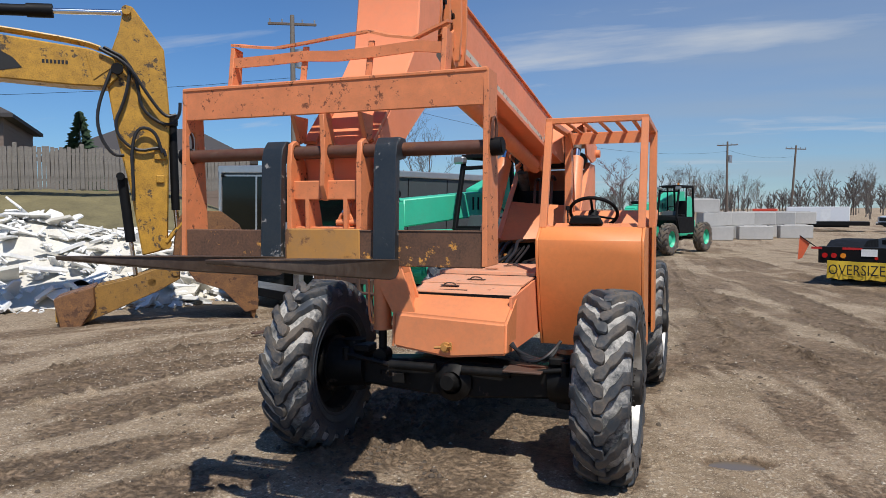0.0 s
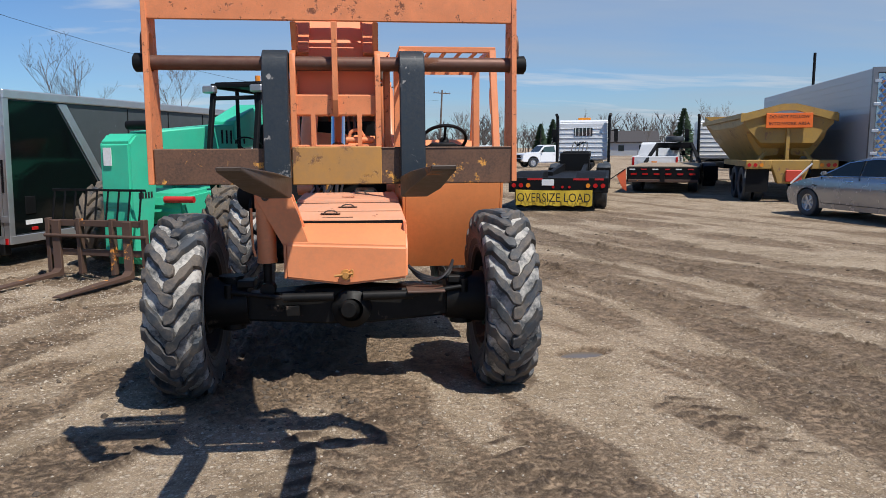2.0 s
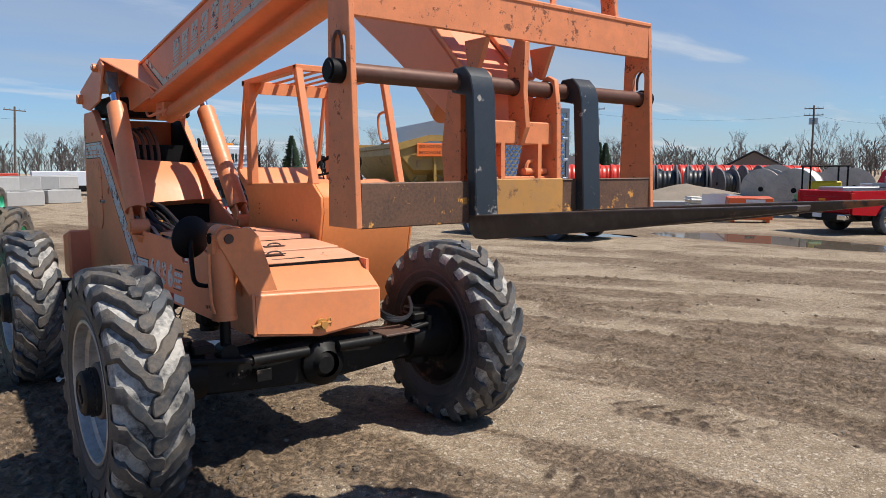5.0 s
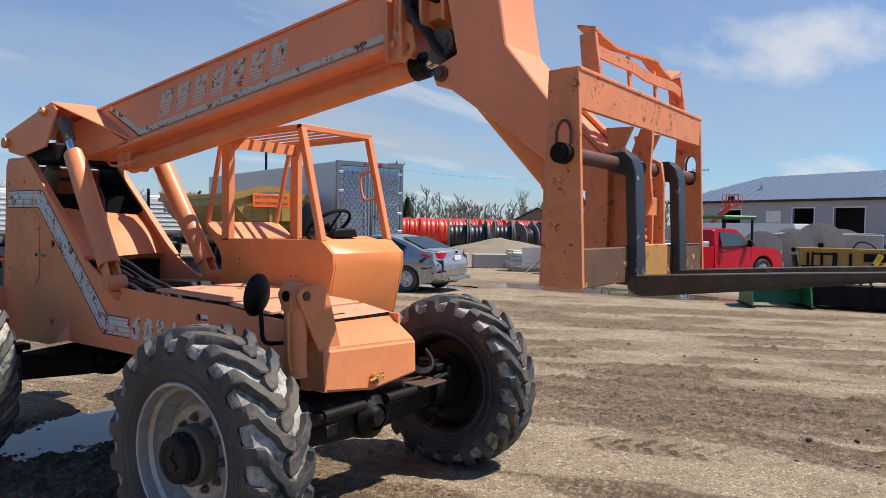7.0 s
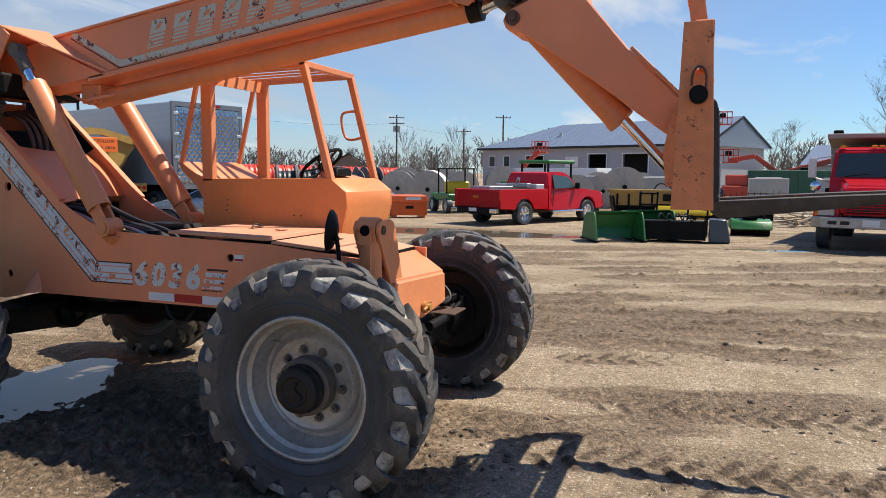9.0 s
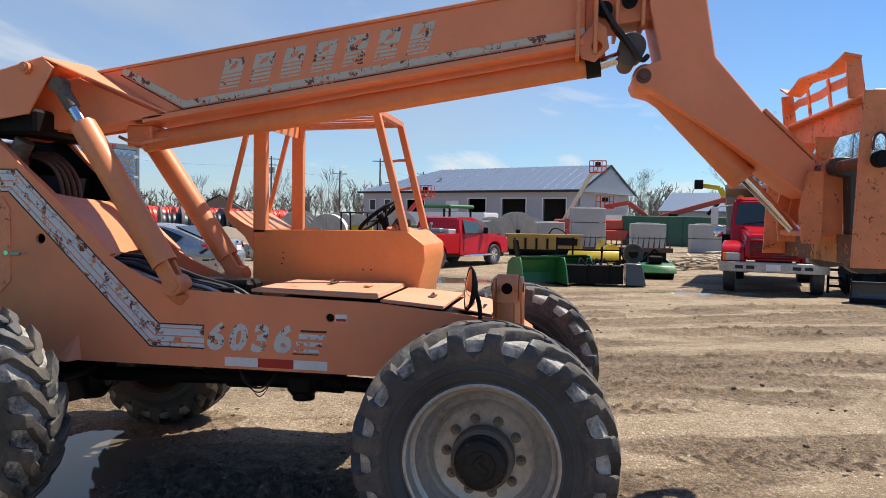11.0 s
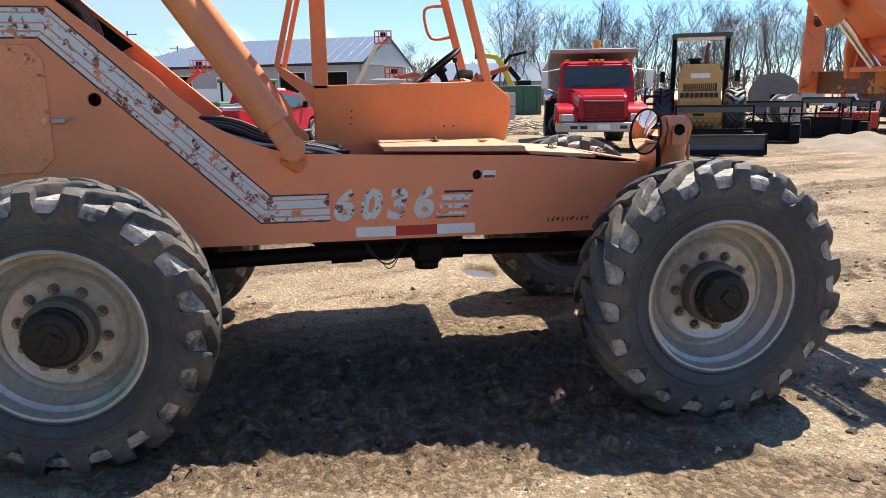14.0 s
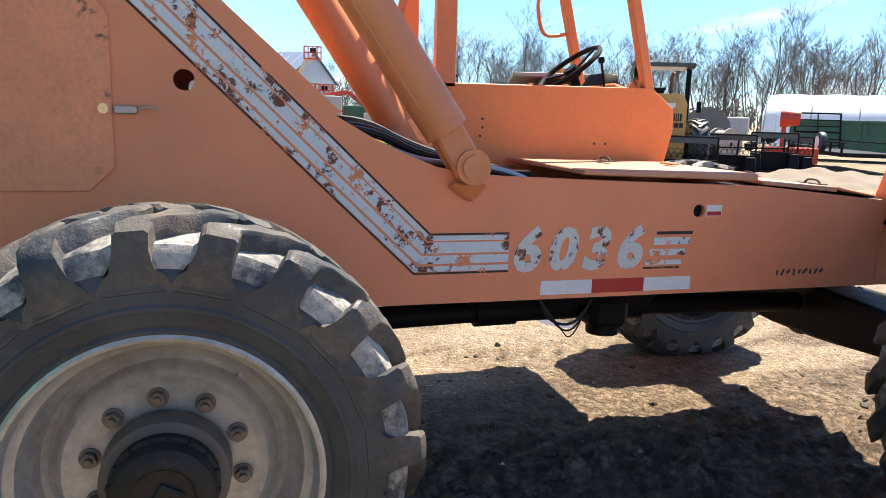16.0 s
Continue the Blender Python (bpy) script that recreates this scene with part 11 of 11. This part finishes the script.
# ---- bare trees ----
def tree_meshes(name, seed, H, spread, fine=4, droop=0.0):
    """A trunk mesh and a mesh of its bare crown, grown limb by limb."""
    rnd = random.Random(seed)
    out = {0: ([], []), 1: ([], [])}

    def limb(kind, p, d, length, r, n, steps):
        V, F = out[kind]
        pts = [p.copy()]
        dirs = d.copy()
        ring_prev = None
        for i in range(steps + 1):
            rr = r * (1 - 0.72 * i / steps)
            a = dirs.orthogonal().normalized()
            b = dirs.cross(a).normalized()
            base = len(V)
            for k in range(n):
                t = 2 * math.pi * k / n
                V.append(tuple(pts[-1] + (a * math.cos(t) + b * math.sin(t)) * rr))
            if ring_prev is not None:
                for k in range(n):
                    F.append((ring_prev + k, ring_prev + (k + 1) % n, base + (k + 1) % n, base + k))
            ring_prev = base
            if i < steps:
                dirs = (dirs + Vector((rnd.gauss(0, 0.10), rnd.gauss(0, 0.10), rnd.gauss(0.04 - droop, 0.06)))).normalized()
                pts.append(pts[-1] + dirs * (length / steps))
        return pts, dirs

    def spike(p, d, length, r):
        V, F = out[1]
        a = d.orthogonal().normalized() * r
        b = d.cross(a).normalized() * r
        q = p + d * length + Vector((rnd.gauss(0, 0.06), rnd.gauss(0, 0.06), 0.04)) * length
        i = len(V)
        V.extend([tuple(p + a), tuple(p - a * 0.5 + b * 0.87), tuple(p - a * 0.5 - b * 0.87), tuple(q)])
        F.extend([(i, i + 1, i + 3), (i + 1, i + 2, i + 3), (i + 2, i, i + 3)])
        return [p, p.lerp(q, 0.5), q], d

    def grow(p, d, length, r, level):
        pts, end = spike(p, d, length, r) if level > 2 else limb(0 if level == 0 else 1, p, d, length, r, 7 if level == 0 else (4 if level == 1 else 3), 6 if level == 0 else (4 if level == 1 else 2))
        if level >= fine:
            return
        count = (rnd.randint(7, 9), rnd.randint(5, 7), rnd.randint(4, 5), 2)[level]
        for k in range(count):
            t = rnd.uniform(0.34 if level == 0 else 0.25, 1.0)
            f = t * (len(pts) - 1)
            i = min(int(f), len(pts) - 2)
            q = pts[i].lerp(pts[i + 1], f - i)
            ang = rnd.uniform(0, 2 * math.pi)
            side = Vector((math.cos(ang), math.sin(ang), 0))
            nd = (end * rnd.uniform(0.6, 1.0) + side * rnd.uniform(0.6, 1.1) * spread + Vector((0, 0, rnd.uniform(0.0, 0.35) - droop))).normalized()
            grow(q, nd, length * rnd.uniform(0.34, 0.52) * (1.25 - 0.6 * t if level == 0 else 1.0), max(0.011, r * (1 - 0.6 * t) * 0.46), level + 1)

    for k in range(rnd.choice((1, 2, 2, 3))):
        lean = Vector((rnd.gauss(0, 0.05 + 0.09 * k), rnd.gauss(0, 0.05 + 0.09 * k), 1)).normalized()
        grow(Vector((0.2 * k, 0.1 * k, -0.2)), lean, H * rnd.uniform(0.68, 0.84), H * rnd.uniform(0.0065, 0.0095), 0)
    res = []
    for kind, nm in ((0, "trunk"), (1, "crown")):
        me = bpy.data.meshes.new(nm)
        me.from_pydata(out[kind][0], [], out[kind][1])
        res.append(me)
    return res


def plant(kinds, k, x, y, s, turn, label, group, mats):
    T = thing("bare_tree", label, "tree", group, at=pose(x, y, 0, 0, 0, turn) @ Matrix.Scale(s, 4))
    for nm, me in zip(("trunk", "crown"), kinds[k % len(kinds)]):
        ob = new(nm, me)
        ob.parent = T
    return T


def make_kinds(seeds, H, spread, mats, fine=4, droop=0.0):
    kinds = []
    for sd in seeds:
        tr, cr = tree_meshes("tree", sd, H, spread, fine, droop)
        tr.materials.append(mats[0])
        cr.materials.append(mats[1])
        kinds.append((tr, cr))
    return kinds


WOODS = make_kinds((1, 2, 3, 4, 5), 13.0, 0.72, (M_BARK, M_BARK))
POPLAR = make_kinds((21, 22, 23), 12.0, 0.35, (M_BARKPALE, M_BARKPALE))
REDBUD = make_kinds((31,), 6.0, 0.8, (M_BARK, M_BUDS))


def build_trees():
    rnd = random.Random(77)
    for k in range(190):
        phi = radians(-103 - 60 * rnd.random())
        d = rnd.uniform(82, 128)
        plant(WOODS, k, -math.sin(phi) * d, math.cos(phi) * d, rnd.uniform(0.75, 1.15), rnd.uniform(0, 360), "tall bare grey deciduous tree at the wood's edge", "bare woodland trees", None)
    for x, y, s, k in ((60, -62, 1.25, 1), (44, -60, 1.2, 3)):
        plant(WOODS, k, x, y, s, 40 * k, "tall bare grey deciduous tree at the wood's edge", "bare woodland trees", None)
    for k in range(70):
        phi = radians(10 - 82 * rnd.random())
        d = rnd.uniform(112, 165)
        kinds = POPLAR if rnd.random() < 0.35 else WOODS
        plant(kinds, k, -math.sin(phi) * d, math.cos(phi) * d, rnd.uniform(0.45, 0.8), rnd.uniform(0, 360), "bare pale tree far beyond the yard", "far bare trees", None)
    for k in range(16):
        phi = radians(-74 - 26 * rnd.random())
        d = rnd.uniform(150, 190)
        plant(WOODS, k, -math.sin(phi) * d, math.cos(phi) * d, rnd.uniform(0.7, 1.0), rnd.uniform(0, 360), "bare pale tree far beyond the yard", "far bare trees", None)
    plant(WOODS, 1, -25, 47, 0.95, 20, "round bare tree behind the cargo trailer", "bare yard trees", None)
    plant(WOODS, 3, -20, 51, 0.85, 160, "round bare tree behind the cargo trailer", "bare yard trees", None)
    plant(WOODS, 2, -16, 62, 0.7, 90, "round bare tree behind the cargo trailer", "bare yard trees", None)
    plant(REDBUD, 0, -6.0, 62, 1.3, 0, "small bare tree with reddish buds", "bare yard trees", None)
    plant(REDBUD, 0, -33, 33, 0.9, 60, "small bare tree with reddish buds", "bare yard trees", None)


build_trees()


def build_spruce(x, y, H, z=0.0):
    S = thing("spruce", "dark green spruce tree with drooping tiers", "tree", "spruces", at=pose(x, y, z))
    part("trunk", rod((0, 0, 0), (0, 0, H * 0.95), H * 0.02, 0.01, n=8), M_BARK, S)
    rnd = random.Random(int(x * 10))
    V, F = [], []
    for k in range(900):
        t = rnd.random() ** 0.8
        z = H * (0.06 + 0.92 * t)
        R = H * 0.24 * (1 - t) ** 0.85 + 0.05
        a = rnd.uniform(0, 6.283)
        d = R * rnd.uniform(0.35, 1.05)
        c = Vector((d * math.cos(a), d * math.sin(a), z - 0.25 * d))
        L = 0.10 * H * (0.35 + 0.65 * (1 - t)) * rnd.uniform(0.6, 1.2)
        out_ = Vector((math.cos(a), math.sin(a), -0.35 + 0.5 * t)).normalized()
        side = Vector((-math.sin(a), math.cos(a), rnd.uniform(-0.4, 0.4))).normalized()
        b = len(V)
        V += [tuple(c - out_ * L * 0.5), tuple(c + side * L * 0.28 + Vector((0, 0, 0.02 * H))), tuple(c + out_ * L), tuple(c - side * L * 0.28 - Vector((0, 0, 0.02 * H)))]
        F += [(b, b + 1, b + 2), (b, b + 2, b + 3)]
    me = bpy.data.meshes.new("crown")
    me.from_pydata(V, [], F)
    me.materials.append(M_NEEDLE)
    ob = new("crown", me)
    ob.parent = S


for x, y, H, z in ((-29.5, 24.5, 4.6, 2.4), (36.5, 74, 6.0, 0), (21.5, 80, 4.5, 0), (72, 58, 5.5, 0), (66, 52, 5, 0), (23, 80, 5, 0)):
    build_spruce(x, y, H, z)


def build_far_woods():
    """The brown-grey fringe of far woods: thousands of thin stems and twigs."""
    rnd = random.Random(5)
    V, F = [], []

    def stick(p, q, r):
        d = (q - p)
        a = d.orthogonal().normalized() * r
        b = d.cross(a).normalized() * r
        i = len(V)
        V.extend([tuple(p + a), tuple(p - a * 0.5 + b * 0.87), tuple(p - a * 0.5 - b * 0.87), tuple(q)])
        F.extend([(i, i + 1, i + 3), (i + 1, i + 2, i + 3), (i + 2, i, i + 3)])
    for k in range(1700):
        phi = radians(70 - 240 * rnd.random())
        d = rnd.uniform(190, 300)
        h = rnd.uniform(7, 13) * (0.8 + 0.4 * noise.noise((phi * 9, 0, 0)))
        p = Vector((-math.sin(phi) * d, math.cos(phi) * d, -0.3))
        stick(p, p + Vector((rnd.gauss(0, 0.4), rnd.gauss(0, 0.4), h)), 0.17)
        for j in range(10):
            t = rnd.uniform(0.15, 0.85)
            q = p + Vector((0, 0, h * t))
            a = rnd.uniform(0, 6.283)
            ln = h * rnd.uniform(0.22, 0.42) * (1.1 - 0.5 * t)
            e = Vector((math.cos(a) * 0.55, math.sin(a) * 0.55, rnd.uniform(0.6, 1.1))).normalized()
            stick(q, q + e * ln, 0.13)
            for i in range(4):
                w = q + e * ln * rnd.uniform(0.25, 0.95)
                stick(w, w + (e + Vector((rnd.gauss(0, 0.5), rnd.gauss(0, 0.5), rnd.gauss(0.1, 0.3)))).normalized() * ln * 0.55, 0.10)
    me = bpy.data.meshes.new("far_woods")
    me.from_pydata(V, [], F)
    me.materials.append(M_BARK)
    tagged(new("far_woods", me), "brown-grey fringe of bare woods on the horizon", "woods", kind="stuff")


build_far_woods()


def build_stones():
    rnd = random.Random(9)
    V, F = [], []
    for k in range(8000):
        a, d = rnd.uniform(0, 6.283), 0.4 + 11.5 * rnd.random() ** 0.75
        x, y = -0.9 + d * math.cos(a), 0.3 + d * math.sin(a)
        if rnd.random() < 1.1 * math.exp(-((x + 0.9) ** 2 / 2.2 + (y - 1.4) ** 2 / 6.0)):
            continue
        s = rnd.uniform(0.003, 0.010) * (2.0 if rnd.random() < 0.05 else 1.0)
        z = height(x, y) + s * 0.25
        b = len(V)
        for dx, dy, dz in ((1, 0, 0), (-0.5, 0.87, 0), (-0.5, -0.87, 0), (0.1, 0, 0.75), (0, 0, -0.8)):
            V.append((x + s * dx * rnd.uniform(0.7, 1.3), y + s * dy * rnd.uniform(0.7, 1.3), z + s * dz))
        F += [(b, b + 1, b + 3), (b + 1, b + 2, b + 3), (b + 2, b, b + 3), (b + 1, b, b + 4), (b + 2, b + 1, b + 4), (b, b + 2, b + 4)]
    for k in range(9000):
        x, y = rnd.gauss(-3.4, 2.0), rnd.gauss(3.6, 1.7)
        if -1.45 < x < 1.45 and -0.7 < y < 3.7:
            continue
        s = rnd.uniform(0.004, 0.011)
        z = height(x, y) + s * 0.25
        b = len(V)
        for dx, dy, dz in ((1, 0, 0), (-0.5, 0.87, 0), (-0.5, -0.87, 0), (0.1, 0, 0.75), (0, 0, -0.8)):
            V.append((x + s * dx * rnd.uniform(0.7, 1.3), y + s * dy * rnd.uniform(0.7, 1.3), z + s * dz))
        F += [(b, b + 1, b + 3), (b + 1, b + 2, b + 3), (b + 2, b, b + 3), (b + 1, b, b + 4), (b + 2, b + 1, b + 4), (b, b + 2, b + 4)]
    me = bpy.data.meshes.new("gravel")
    me.from_pydata(V, [], F)
    me.materials.append(M_STONE)
    tagged(new("gravel", me), "scattered pale gravel stones on the dirt", "gravel", kind="stuff")


M_STONE = plain("pale_stone", (0.44, 0.38, 0.30), 0.9, 0, 0.35, 20.0)
build_stones()


def build_clods():
    """Lumps of dark mud thrown up along the tracks, round the tyres and under the machine."""
    rnd = random.Random(19)
    V, F = [], []
    spots = []
    for k in range(1500):
        x, y = rnd.gauss(-0.75, 0.5), rnd.uniform(-0.9, 3.5)
        spots.append((x, y, (0.005 + 0.026 * rnd.random() ** 4.0) * (1.0 if x > -1.6 else 0.5)))
    for k in range(6000):
        x0, lean, bend, ya, yb, w, depth, dirt, print_ = TRACKS[rnd.randrange(len(TRACKS))]
        y = rnd.uniform(max(ya, -6.0), min(yb, 9.0))
        x = x0 + lean * y + bend * y * y + rnd.choice((-1, 1)) * w * rnd.gauss(1.15, 0.35)
        if soft_noise(x * 0.9, y * 0.9, 77) > 0.42:
            spots.append((x, y, 0.003 + 0.024 * rnd.random() ** 6.0))
    for x, y, s in spots:
        z = height(x, y) + s * 0.1
        b = len(V)
        ringn, turn = 6, rnd.uniform(0, 6.28)
        flat = rnd.uniform(0.5, 1.0)
        lens = rnd.uniform(0.6, 1.0)
        for rr, zz in ((1.15, -0.3), (1.05, 0.25), (0.62, 0.62)):
            for i in range(ringn):
                t = 2 * math.pi * i / ringn
                q = rr * rnd.uniform(0.65, 1.3)
                px, py = s * q * math.cos(t), s * q * math.sin(t) * lens
                V.append((x + px * math.cos(turn) - py * math.sin(turn), y + px * math.sin(turn) + py * math.cos(turn), z + s * flat * zz * rnd.uniform(0.6, 1.3)))
        V.append((x, y, z + s * flat * 0.72))
        for lv in (0, ringn):
            for i in range(ringn):
                j = (i + 1) % ringn
                F.append((b + lv + i, b + lv + j, b + lv + ringn + j, b + lv + ringn + i))
        for i in range(ringn):
            F.append((b + 2 * ringn + i, b + 2 * ringn + (i + 1) % ringn, b + 3 * ringn))
    me = bpy.data.meshes.new("mud_clods")
    me.from_pydata(V, [], F)
    me.materials.append(M_CLOD)
    tagged(new("mud_clods", me), "dark clods of churned mud round the tyres", "mud", kind="stuff")


M_CLOD = plain("mud_clod", (0.105, 0.079, 0.055), 0.85, 0, 0.35, 14.0, 0.6, 0.01)
build_clods()
